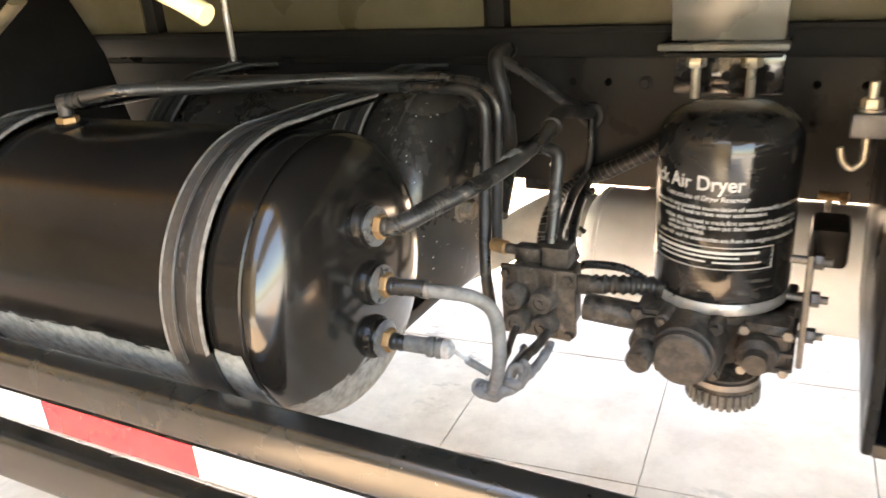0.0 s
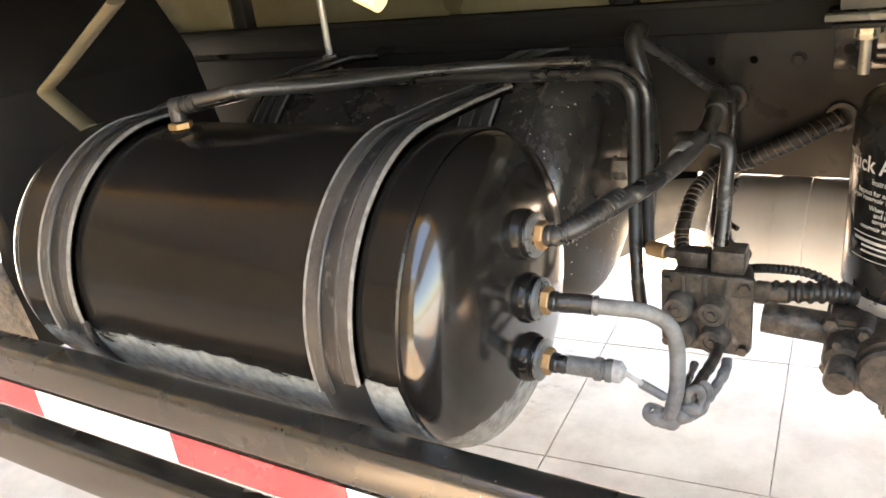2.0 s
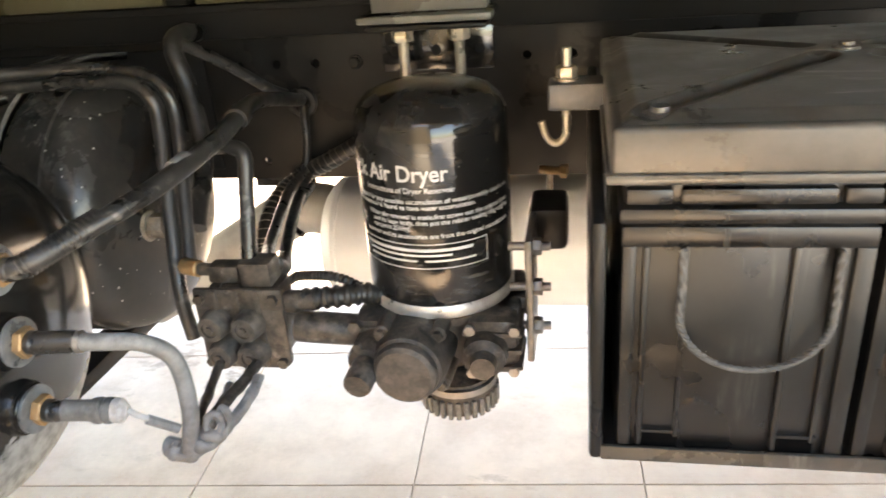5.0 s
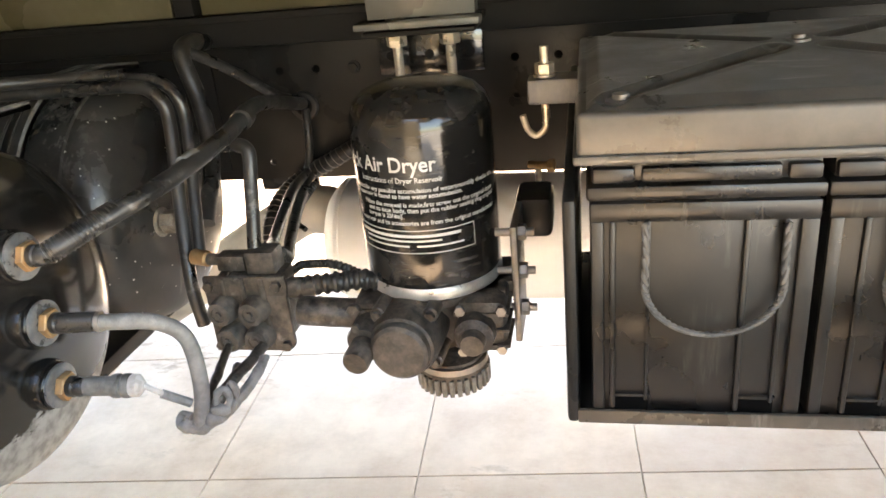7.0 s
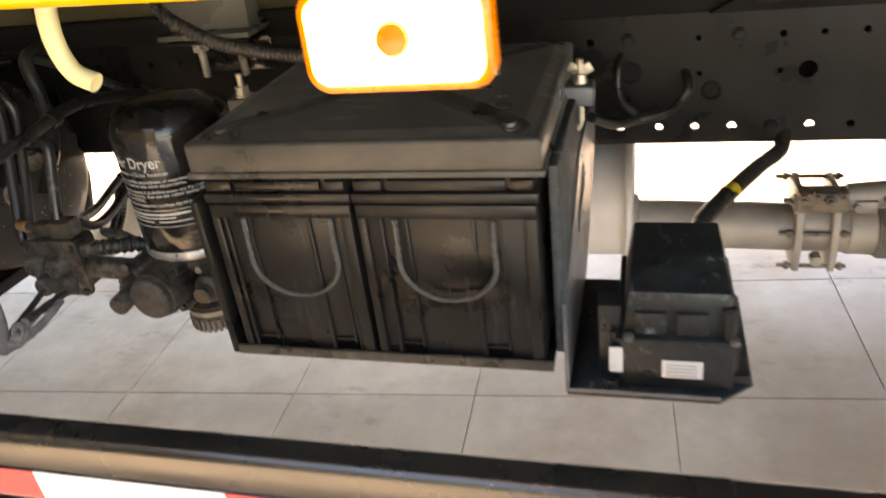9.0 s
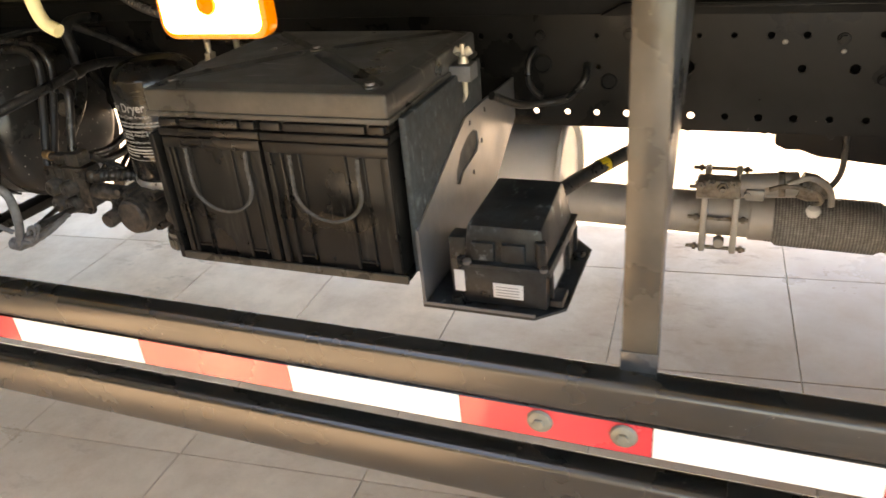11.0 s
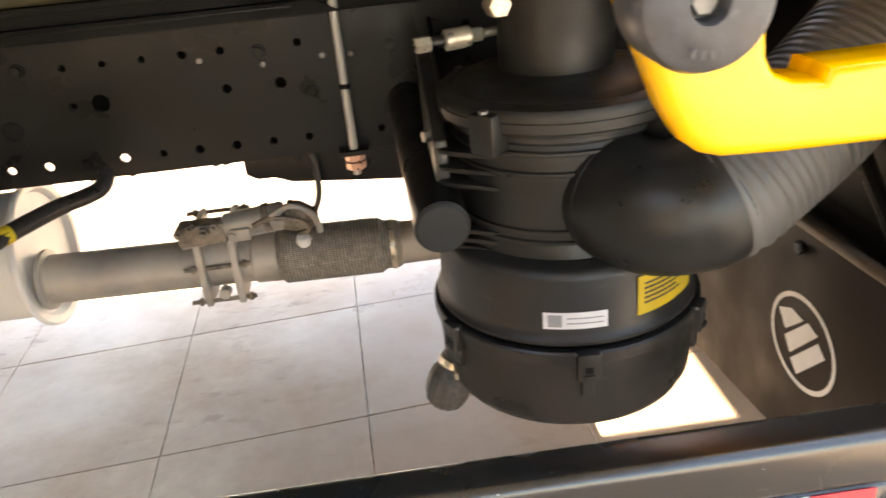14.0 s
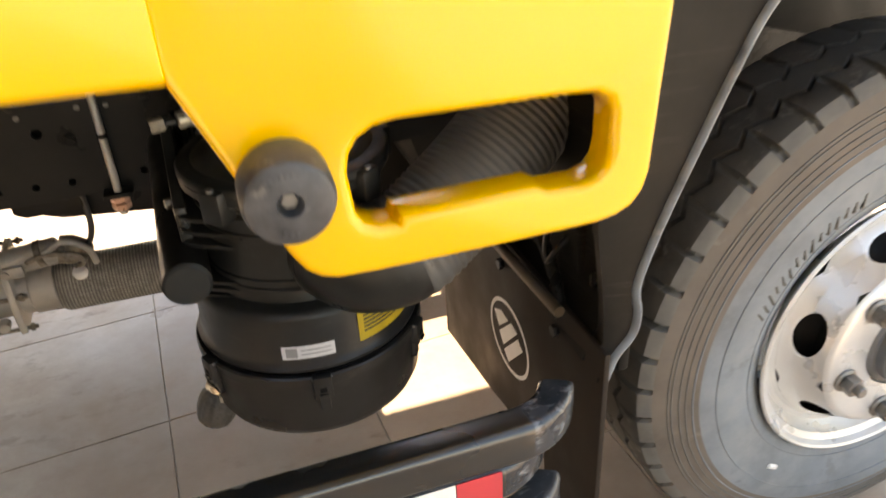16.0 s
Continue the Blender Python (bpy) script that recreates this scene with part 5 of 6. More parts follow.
# ---- control unit beside the battery box ----
def build_control_unit():
    br = thing("control_unit_bracket", (.9, 1.0, .77), "grey steel bracket carrying the control unit", "bracket")
    slot = [(1.105, .928), (1.124, .920), (1.150, .938), (1.205, .946), (1.240, .950), (1.256, .966), (1.248, .994), (1.225, 1.006), (1.185, 1.003), (1.140, .986), (1.110, .955)]
    part("web", holed_plate("x", [(.893, .765), (.893, .925), (1.18, 1.045), (1.30, 1.045), (1.54, 1.03), (1.54, .93), (1.25, .765)], [slot, rounded(1.268, 1.281, .956, .969, .006, 3), rounded(1.205, 1.217, .907, .919, .005, 3), rounded(1.20, 1.212, 1.020, 1.032, .005, 3), rounded(1.30, 1.312, 1.018, 1.030, .005, 3), rounded(1.42, 1.432, 1.008, 1.020, .005, 3)], .777, .783), PLATE, br, "grey plate with a bent slot")
    part("shelf", prism([(.780, .885), (1.000, .885), (1.050, .930), (1.050, 1.17), (1.010, 1.215), (.780, 1.215)], "z", .765, .771, .0015), ECUBOX, br, "dark worn shelf with cut corners")
    part("shelf_lip", prism([(.780, .885), (1.000, .885), (1.002, .888), (.780, .888)], "z", .771, .778, .0008), PLATE, br, "rubbed pale edge")
    part("strut", box(.825, .86, .93, .97, .771, .90, .003), ECUBOX, br)
    t = thing("control_unit", (.94, 1.02, .775), "black plastic control unit with a white label", "control unit")
    part("lower_case", box(.858, 1.02, .905, 1.14, .776, .858, .006), ECUBOX, t)
    own = bmesh.new()
    lo = [own.verts.new(p) for p in ((.860, .912, .862), (1.018, .912, .862), (1.018, 1.13, .862), (.860, 1.13, .862))]
    hi = [own.verts.new(p) for p in ((.868, .918, .935), (1.010, .918, .935), (1.004, 1.11, .950), (.872, 1.11, .950))]
    for i in range(4):
        own.faces.new((lo[i], lo[(i + 1) % 4], hi[(i + 1) % 4], hi[i]))
    own.faces.new(hi); own.faces.new(lo[::-1])
    bmesh.ops.bevel(own, geom=own.edges[:], offset=.007, segments=2, profile=.5, affect="EDGES")
    part("upper_case", own, ECUBOX, t)
    for x in (.900, .958):
        part("field", box(x - .022, x + .022, .9065, .918, .868, .905, .003), ECUBOX, t)
    part("corner_post", cyl((1.008, .916, .862), (1.008, .916, .915), .011, 16, None, .003), ECUBOX, t)
    part("side_label", box(1.0202, 1.0214, .955, 1.03, .795, .835, .0004), LABEL, t, "white label on the side")
    part("side_rail", box(1.018, 1.026, .91, 1.135, .842, .856, .002), ECUBOX, t)
    for y in (.925, 1.06, 1.13):
        part("side_fin", box(1.018, 1.027, y, y + .008, .779, .842, .002), ECUBOX, t)
    part("side_lug", box(.842, .860, .92, .96, .835, .862, .004), ECUBOX, t)
    part("side_lug", box(1.018, 1.045, .92, .97, .776, .792, .004), ECUBOX, t)
    part("bracket_label", box(.842, .862, .9035, .906, .80, .845, .0006), LABEL, t, "curled white paper label")
    part("seam", box(.852, 1.026, .90, 1.145, .856, .864, .002), ECUBOX, t)
    part("label", box(.918, .976, .9028, .9046, .795, .826, .0006), LABEL, t, "white printed label")
    for z in (.80, .806, .812, .818):
        part("print", box(.924, .968, .9020, .9027, z, z + .0014, 0), PALEINK, t, smooth=0)
    for x, y in ((.845, .905), (1.034, .945), (1.034, 1.13)):
        bm = lathe([(.0145, 0), (.0145, .003), (.010, .004), (.010, .012), (.007, .014)], (x, y, .771), (0, 0, 1), 20)
        hexnut((x, y, .775), (0, 0, 1), .0115, .012, bm)
        part("bolt", bm, ECUBOX, t, "dark worn bolt")
    for x, y in ((1.016, .903), (.870, .903)):
        part("screw", lathe([(.008, 0), (.008, .006), (.005, .008), (.001, .008)], (x, y + .002, .862), (0, -.2, 1), 14), STEELDARK, t)
    hose("cable_conduit", [(.945, 1.06, .93), (.965, 1.15, .892), (.995, 1.25, .886), (1.051, 1.35, .895), (1.10, 1.44, .897), (1.132, 1.5, .892), (1.155, 1.535, .898), (1.165, 1.57, .93)], .0165, HARNESS, "black cable conduit from the control unit", "conduit")
    tagged(part("cable_tag", tube([(1.035, 1.325, .893), (1.048, 1.345, .8945)], .0172, 14, 2), YLABEL), "yellow tape wrapped round the conduit", "cable tape")


# ---- exhaust ----
EY, EZ = 1.79, .592


def build_exhaust():
    t = thing("exhaust", (.6, EY, .45), "grey steel exhaust silencer with its pipe", "exhaust")
    part("silencer", lathe([(.001, -.048), (.07, -.044), (.12, -.028), (.148, -.006), (.153, .004), (.157, .006), (.157, .016), (.154, .018), (.155, .03), (.157, 1.185), (.180, 1.189), (.184, 1.194), (.184, 1.202), (.178, 1.206), (.16, 1.204), (.15, 1.19), (.06, 1.19), (.001, 1.19)], (-.345, 1.85, .640), (1, 0, 0), 56), MUFFLER, t)
    part("inlet_pipe", lathe([(.074, 0), (.074, .01), (.06, .014), (.06, .50), (.064, .505), (.064, .56)], (.86, EY, .592), (1, 0, -.02), 36), EXHAUST, t)
    part("pipe", lathe([(.054, 0), (.054, .5)], (1.7, EY, .572), (1, 0, 0), 36), EXHAUST, t)
    part("clamp", lathe([(.1555, 0), (.161, .001), (.1615, .003), (.1615, .065), (.161, .067), (.1555, .068)], (-.235, 1.85, .640), (1, 0, 0), 56, cap=False), MUFFLER, t, "steel clamp band")
    part("hanger", join(box(-.60, -.44, 1.94, 1.955, .746, .93, .003), box(-.524, -.494, 1.936, 1.96, .70, .75, .003)), CHASSIS, t, "black hanger plate over the tail pipe")
    part("tail_pipe", tube([(-.95, 1.9, .42), (-.78, 1.9, .52), (-.62, 1.9, .615), (-.546, 1.9, .662), (-.477, 1.9, .698), (-.41, 1.885, .706), (-.35, 1.87, .69)], .064, 24), EXHAUST, t)
    part("flex_hose", lathe([(.062, -.02), (.062, 0), (.066, .004)] + [(.0705, .012 + .235 * k / 10) for k in range(11)] + [(.066, .252), (.061, .262), (.061, .29), (.055, .3)], (1.425, EY, .578), (1, 0, -.02), 56), FLEX, t, "woven steel flexible section")
    part("clamp_ring", lathe([(.058, 0), (.064, .002), (.064, .014), (.058, .016)], (1.695, EY, .572), (1, 0, 0), 40, cap=False), STEEL, t)
    b = thing("exhaust_brake", (1.27, EY - .07, .52), "weathered exhaust brake flap with its air cylinder", "exhaust brake")
    for x in (1.238, 1.318):
        part("flange", prism([(EY - .078, .50), (EY - .084, .56), (EY - .078, .62), (EY - .07, .70), (EY + .075, .70), (EY + .075, .50)], "x", x, x + .017, .004), EXHAUST, b)
    for y, z in ((-.068, .69), (-.068, .60), (-.068, .512), (.068, .69), (.068, .512)):
        bm = cyl((1.205, EY + y, z), (1.36, EY + y, z), .0055, 10)
        hexnut((1.222, EY + y, z), (1, 0, 0), .010, .010, bm); hexnut((1.342, EY + y, z), (1, 0, 0), .010, .010, bm)
        part("stud", bm, RUST, b)
    part("housing", cyl((1.25, EY, .592), (1.325, EY, .592), .06, 30, None, .003), EXHAUST, b)
    part("shaft", cyl((1.29, EY - .06, .535), (1.29, EY - .09, .535), .014, 18, None, .002), EXHAUST, b)
    part("lever", box(1.225, 1.52, EY - .105, EY - .09, .688, .700, .002, m=Matrix.Translation((1.225, 0, .694)) @ Matrix.Rotation(radians(-5), 4, "Y") @ Matrix.Translation((-1.225, 0, -.694))), EXHAUST, b)
    m = Vector((1, 0, .11)).normalized()
    part("cylinder", cyl(Vector((1.33, EY - .095, .73)), Vector((1.33, EY - .095, .73)) + m * .14, .030, 26, None, .004), EXHAUST, b, "grey air cylinder")
    for x, z, w in ((1.235, .742, .012), (1.262, .752, .010), (1.29, .738, .013), (1.315, .75, .009)):
        bm = hexnut((x, EY - .13, z), (0, -1, 0), w, .012)
        cyl((x, EY - .14, z), (x, EY - .155, z), w * .5, 10, bm)
        part("bolt", bm, RUST, b)
    part("fork", join(box(1.345, 1.39, EY - .135, EY - .118, .705, .735, .004), cyl((1.35, EY - .14, .72), (1.35, EY - .11, .72), .009, 12)), EXHAUST, b)
    part("spring", tube([(1.40, EY - .13, .738), (1.44, EY - .135, .752), (1.50, EY - .135, .742), (1.52, EY - .13, .715), (1.50, EY - .13, .70)], .006, 8), RUST, b)
    part("cylinder_band", lathe([(.031, 0), (.033, .002), (.033, .014), (.031, .016)], Vector((1.42, EY - .095, .74)), (1, 0, .11), 26, cap=False), RUST, b)
    part("knuckle", box(1.225, 1.335, EY - .125, EY - .075, .70, .752, .008), RUST, b)
    part("rod", cyl((1.22, EY - .10, .73), (1.34, EY - .095, .735), .008, 12), RUST, b)
    part("bell", lathe([(.034, 0), (.036, .03), (.026, .06), (.012, .075)], Vector((1.47, EY - .095, .742)), (1, 0, -.25), 22), RUST, b)
    part("hook", tube([(1.44, EY - .13, .755), (1.49, EY - .13, .775), (1.535, EY - .125, .745), (1.545, EY - .12, .70)], .008, 8), EXHAUST, b)
    part("knob", lathe([(.001, 0), (.014, .004), (.018, .015), (.014, .026), (.001, .03)], (1.505, EY - .13, .675), (0, -.3, 1), 18), LABEL, b, "pale rubber knob")
    for o in b.children:
        if o.name.split(".")[0] in ("cylinder", "knuckle", "rod", "bell", "hook", "knob", "lever", "bolt", "fork", "spring", "cylinder_band"):
            o.location.z -= .018
    hose("air_line", [(1.545, 1.70, .93), (1.555, 1.69, .85), (1.555, 1.68, .77), (1.53, 1.68, .72), (1.49, 1.68, .69)], .0075, NYLON, "thin black air line to the exhaust brake", "air line")
    s = thing("frame_gusset", (1.6, 1.72, .80), "dark steel gusset hanging under the frame", "bracket")
    bm = prism([(1.40, .91), (1.40, .825), (1.425, .812), (1.46, .812), (1.50, .797), (1.62, .785), (1.80, .768), (1.95, .768), (1.95, .91)], "y", 1.70, 1.74, .004)
    box(1.42, 1.95, 1.66, 1.74, .895, .907, .003, bm)
    part("plate", bm, CHASSIS, s)
    for x in (1.52, 1.72):
        bm = cyl((x, 1.69, .86), (x, 1.70, .86), .012, 14)
        hexnut((x, 1.69, .86), (0, -1, 0), .011, .009, bm)
        part("bolt", bm, CHASSIS, s)
    for x in (1.37, 1.39, 1.14, 1.12, 1.20):
        f = thing("flange_bolt", (x, 1.585, .90), "black bolt under the rail flange", "bolt", "rail flange bolts")
        part("head", hexnut((x, 1.585, .907), (0, 0, -1), .009, .012), CHASSIS, f)


def build_rods():
    for x, y, z0, z1 in ((1.655, 1.526, .862, 1.46), (-1.19, 1.49, 1.168, 1.46)):
        t = thing("tie_rod", (x, y, z0), "bright zinc threaded rod bolting the body to the frame", "threaded rod", "body tie rods")
        part("rod", cyl((x, y, z0), (x, y, z1), .0085, 16), RODZINC, t)
        if z0 < 1:
            bm = hexnut((x, y, z0 + .012), (0, 0, 1), .020, .016)
            hexnut((x, y, z0 + .029), (0, 0, 1), .020, .016, bm)
            part("nut", bm, COPPER, t)
            part("collar", cyl((x, y, 1.036), (x, y, 1.046), .010, 16), DARK, t)
            part("lug", box(x - .03, x + .03, y - .02, 1.56, .905, .915, .002), CHASSIS, t)
        else:
            part("nut", hexnut((x, y, z0 - .004), (0, 0, 1), .019, .014), STEELDARK, t)
            part("lug", box(x - .04, x + .04, y - .03, 1.56, z0 - .014, z0 - .004, .002), CHASSIS, t)
    b = thing("body_mount", (-.03, 1.48, 1.10), "grey steel body mount bracket bolted to the rail", "bracket")
    part("top_plate", prism([(-.125, 1.44), (-.115, 1.222), (.075, 1.222), (.085, 1.44)], "y", 1.455, 1.463, .002), MOUNT, b)
    part("shelf", box(-.135, .085, 1.425, 1.53, 1.208, 1.220, .003), MOUNT, b)
    for x in (-.075, .03):
        part("plate_bolt", hexnut((x, 1.455, 1.40), (0, -1, 0), .014, .012), STEELDARK, b)
    part("side_rib", prism([(1.463, 1.222), (1.53, 1.222), (1.463, 1.40)], "x", .068, .074, .001), MOUNT, b)
    part("lower_angle", box(-.125, .075, 1.535, 1.546, 1.11, 1.195, .003), GLOSSBLACK, b, "gloss black angle plate")
    part("lower_shelf", box(-.125, .075, 1.44, 1.546, 1.194, 1.203, .003), CHASSIS, b)
    # dark discs on the solid plate, painting the shade of bolt holes
    for x in (-.10, -.027, .05):
        part("hole", cyl((x, 1.5352, 1.146), (x, 1.5342, 1.146), .009, 14), DARK, b)
    for x in (-.075, .022):
        bm = cyl((x, 1.49, 1.112), (x, 1.49, 1.245), .009, 14)
        hexnut((x, 1.49, 1.17), (0, 0, 1), .019, .02, bm); hexnut((x, 1.49, 1.222), (0, 0, 1), .018, .014, bm)
        lathe([(.024, 0), (.024, .004)], (x, 1.49, 1.19), (0, 0, 1), 20, bm)
        part("bolt", bm, STEEL, b)


# ---- air filter ----
FX, FY = 1.975, 1.115


def build_filter():
    t = thing("air_filter", (FX, FY, .66), "black plastic air filter canister with printed labels", "air filter")
    part("bottom_cover", lathe([(.001, .640), (.15, .640), (.176, .644), (.190, .653), (.197, .668), (.2035, .755), (.205, .768), (.2085, .770), (.2085, .786), (.206, .789), (.15, .789)], (FX, FY, 0), (0, 0, 1), 72), PLASTIC, t)
    # blackened ring: the shade in the joint is put into its colour
    part("seam_ring", lathe([(.15, .788), (.1985, .7895), (.1985, .7945), (.15, .796)], (FX, FY, 0), (0, 0, 1), 72), HOLLOW_SHADE, t, "dark seam below the canister body")
    part("lower_body", lathe([(.15, .794), (.201, .7965), (.202, .802), (.198, .806), (.1945, .815), (.191, .890), (.188, .899), (.180, .905), (.15, .909)], (FX, FY, 0), (0, 0, 1), 72), PLASTIC, t)
    prof = [(.12, .90), (.160, .906), (.158, .914)]
    for z in (.93, .946, 1.028, 1.056):
        prof += [(.1545, z - .004), (.158, z - .002), (.158, z + .002), (.1545, z + .004)]
    prof += [(.152, 1.066), (.160, 1.072), (.160, 1.078), (.163, 1.080), (.163, 1.084)]
    part("upper_body", lathe(prof, (FX, FY, 0), (0, 0, 1), 72, cap=False), PLASTIC, t)
    lid = part("lid", lathe([(.155, 1.083), (.170, 1.084), (.174, 1.088), (.174, 1.1005), (.1725, 1.1015), (.1725, 1.103), (.1755, 1.104), (.1755, 1.112), (.172, 1.117), (.160, 1.121), (.150, 1.120), (.145, 1.124), (.12, 1.130), (.095, 1.133), (.001, 1.134)], (FX, FY, 0), (0, 0, 1), 72), PLASTIC, t)
    for a in (-45, 37, 100, 160, 225):
        m = Matrix.Translation((FX, FY, 0)) @ Matrix.Rotation(radians(a), 4, "Z")
        lug = part("lug", box(-.020, .020, -.190, -.155, 1.060, 1.114, .005, None, 2, m), PLASTIC, lid)
        part("screw", hexnut(m @ Vector((0, -.181, 1.113)), (0, 0, 1), .0065, .005), STEELDARK, lug)
    part("outlet_neck", cyl((FX + .0, FY + .02, 1.11), (FX + .01, FY + .02, 1.45), .082, 36, None, .004), PLASTIC, t)
    for z, w in ((.905, .02), (.918, .016), (.932, .01), (1.0, .012), (1.022, .018), (1.046, .02)):
        part("mount_rib", prism([(FX - .185, FY - .055), (FX - .165, FY - .075), (FX - .115, FY - .105), (FX - .03, FY - .148), (FX + .0, FY - .10), (FX - .02, FY + .1), (FX - .185, FY + .06)], "z", z - .003, z + .004, .0015), PLASTIC, t)
    part("mount_plate", prism([(FY - .05, .90), (FY - .05, 1.06), (FY + .10, 1.14), (FY + .16, 1.14), (FY + .16, .90)], "x", FX - .19, FX - .17, .004), PLASTIC, t)
    for z in (.93, 1.06):
        part("plate_bolt", hexnut((FX - .19, FY - .02, z), (-1, -.3, 0), .009, .012), STEELDARK, t)
    mt = thing("mounting_tube", (1.785, 1.3, .97), "black steel tube carrying the air filter from the rail", "bracket")
    part("tube", lathe([(.034, 0), (.039, .003), (.039, .56), (.037, .562)], (1.783, 1.0, .958), (-.02, 1, .06), 32), CHASSIS, mt)
    part("end_cap", lathe([(.001, -.004), (.034, -.003), (.0375, .0), (.0375, .004)], (1.783, 1.0, .958), (-.02, 1, .06), 32), ENDCAP, mt, "dull rubber end cap")
    part("gusset", prism([(1.10, .93), (1.10, .99), (1.54, 1.15), (1.545, .93)], "x", 1.825, 1.832, .001), CHASSIS, mt)
    for a in (-65, -5, 55, 120, 180):
        m = Matrix.Translation((FX, FY, 0)) @ Matrix.Rotation(radians(a), 4, "Z")
        clip = part("clip", box(-.016, .016, -.219, -.2, .748, .792, .003, None, 2, m), PLASTIC, t)
        # the slot is a dark block; its shade is only colour
        part("slot", box(-.0065, .0065, -.2194, -.217, .762, .773, .001, None, 1, m), RECESS_SHADE, clip)
        part("latch", box(-.008, .008, -.223, -.2185, .752, .760, .002, None, 2, m), PLASTIC, clip)
        part("pin", box(-.018, .018, -.2145, -.208, .786, .791, .002, None, 1, m), STEELDARK, clip)
        part("tongue", box(-.009, .009, -.2095, -.198, .716, .748, .002, None, 2, m), PLASTIC, clip)
    def lab(turn, w, h, z, material, r, name="label", text=""):
        bm = strip(w, h)
        return part(name, wrap(bm, FX, FY, r, turn, z), material, t, text, smooth=60)
    lab(-22.0, .088, .026, .820, LABEL, .1950, text="white label with a grey square")
    part("print", wrap(strip(.019, .019), FX, FY, .1956, -20.0, .8235), PALEINK, t, smooth=0)
    for z in (.828, .836):
        part("print", wrap(strip(.05, .002), FX, FY, .1956, -12.5, z), PALEINK, t, smooth=0)
    lab(17, .125, .060, .824, YLABEL, .1950, text="yellow warning label")
    for k in range(5):
        part("print", wrap(strip(.075 - .01 * (k % 2), .0035), FX, FY, .1956, 20, .870 - k * .0075), INK, t, smooth=0)
    d = t
    ax = Vector((-.35, -.12, -.9)).normalized()
    p = Vector((1.798, 1.10, .698))
    part("drain_neck", cyl(p - ax * .05, p + ax * .02, .021, 20), PLASTIC, t)
    bulb = lathe([(.022, .0), (.024, .022), (.026, .034), (.033, .042), (.0365, .056), (.0372, .072), (.0355, .086), (.031, .098), (.023, .106), (.012, .110), (.001, .111)], p, ax, 48)
    for k, v in enumerate(bulb.verts):
        q = v.co - p
        h = q.dot(ax)
        if h > .04:
            v.co -= (q - ax * h) * (.055 if (k // 2) % 2 else 0.0)
    part("dust_cap", bulb, GREYRUB, t, "fluted grey rubber dust cap")
    part("hose_clamp", lathe([(.0255, .018), (.0285, .019), (.0285, .031), (.0255, .032)], p, ax, 30, cap=False), STEEL, d, "bright hose clamp")
    part("clamp_screw", box(-.006, .006, -.014, .014, -.006, .006, .001, None, 1, Matrix.Translation(p + ax * .026 + Vector((.0, -.03, .0)))), STEEL, d)
    f = thing("vacuum_fitting", (1.80, 1.2, 1.20), "bright steel pipe fitting above the filter", "pipe fitting")
    ax2, at2 = Vector((1, .15, .05)).normalized(), Vector((1.778, 1.13, 1.178))
    part("union_nut", hexnut(at2, ax2, .0115, .022), STEEL, f, "bright union nut")
    part("sleeve", cyl(at2 + ax2 * .022, at2 + ax2 * .042, .0085, 16, None, .002), HARNESS, f, "black rubber sleeve")
    part("body", lathe([(.012, 0), (.0150, .002), (.0150, .012), (.0142, .014), (.0150, .016), (.0150, .036), (.012, .039)], at2 + ax2 * .042, ax2, 22), STEEL, f)
    bm = hexnut(at2 + ax2 * .081, ax2, .0105, .016)
    part("lock_nut", cyl(at2 + ax2 * .099, at2 + ax2 * .135, .0065, 14, bm), DULLZINC, f)
    n2 = thing("hose_clip", (1.86, 1.14, 1.235), "bright clip nut on the filter's outlet neck", "clip nut")
    part("nut", hexnut((1.886, 1.115, 1.226), (.25, -1, 0), .017, .03), STEEL, n2)
    part("band", lathe([(.0825, -.006), (.0845, -.006), (.0845, .006), (.0825, .006)], (FX + .003, FY + .02, 1.235), (0, 0, 1), 40, cap=False), PLASTIC, n2)
    # intake duct
    i = thing("intake_duct", (2.1, .95, 1.0), "corrugated black rubber air intake duct", "intake duct")
    part("elbow", tube([(2.02, 1.10, .985), (2.02, 1.0, .982), (2.05, .935, .98), (2.10, .915, .988), (2.12, .917, .995)], .087, 48, 8), PLASTIC, i, "smooth rubber elbow")
    part("bellows", tube([(2.105, .9155, .989), (2.135, .918, 1.0), (2.18, .93, 1.028), (2.25, .95, 1.072), (2.35, .99, 1.14), (2.45, 1.03, 1.21), (2.56, 1.07, 1.28), (2.66, 1.1, 1.33)], .088, 48, 10, ribs=54, depth=.0026), DUCT, i, "ribbed bellows section")
    part("joint", lathe([(.087, -.006), (.0893, -.003), (.0893, .003), (.087, .006)], (2.027, .978, .9805), (.35, -.93, 0), 44, cap=False), PLASTIC, i)


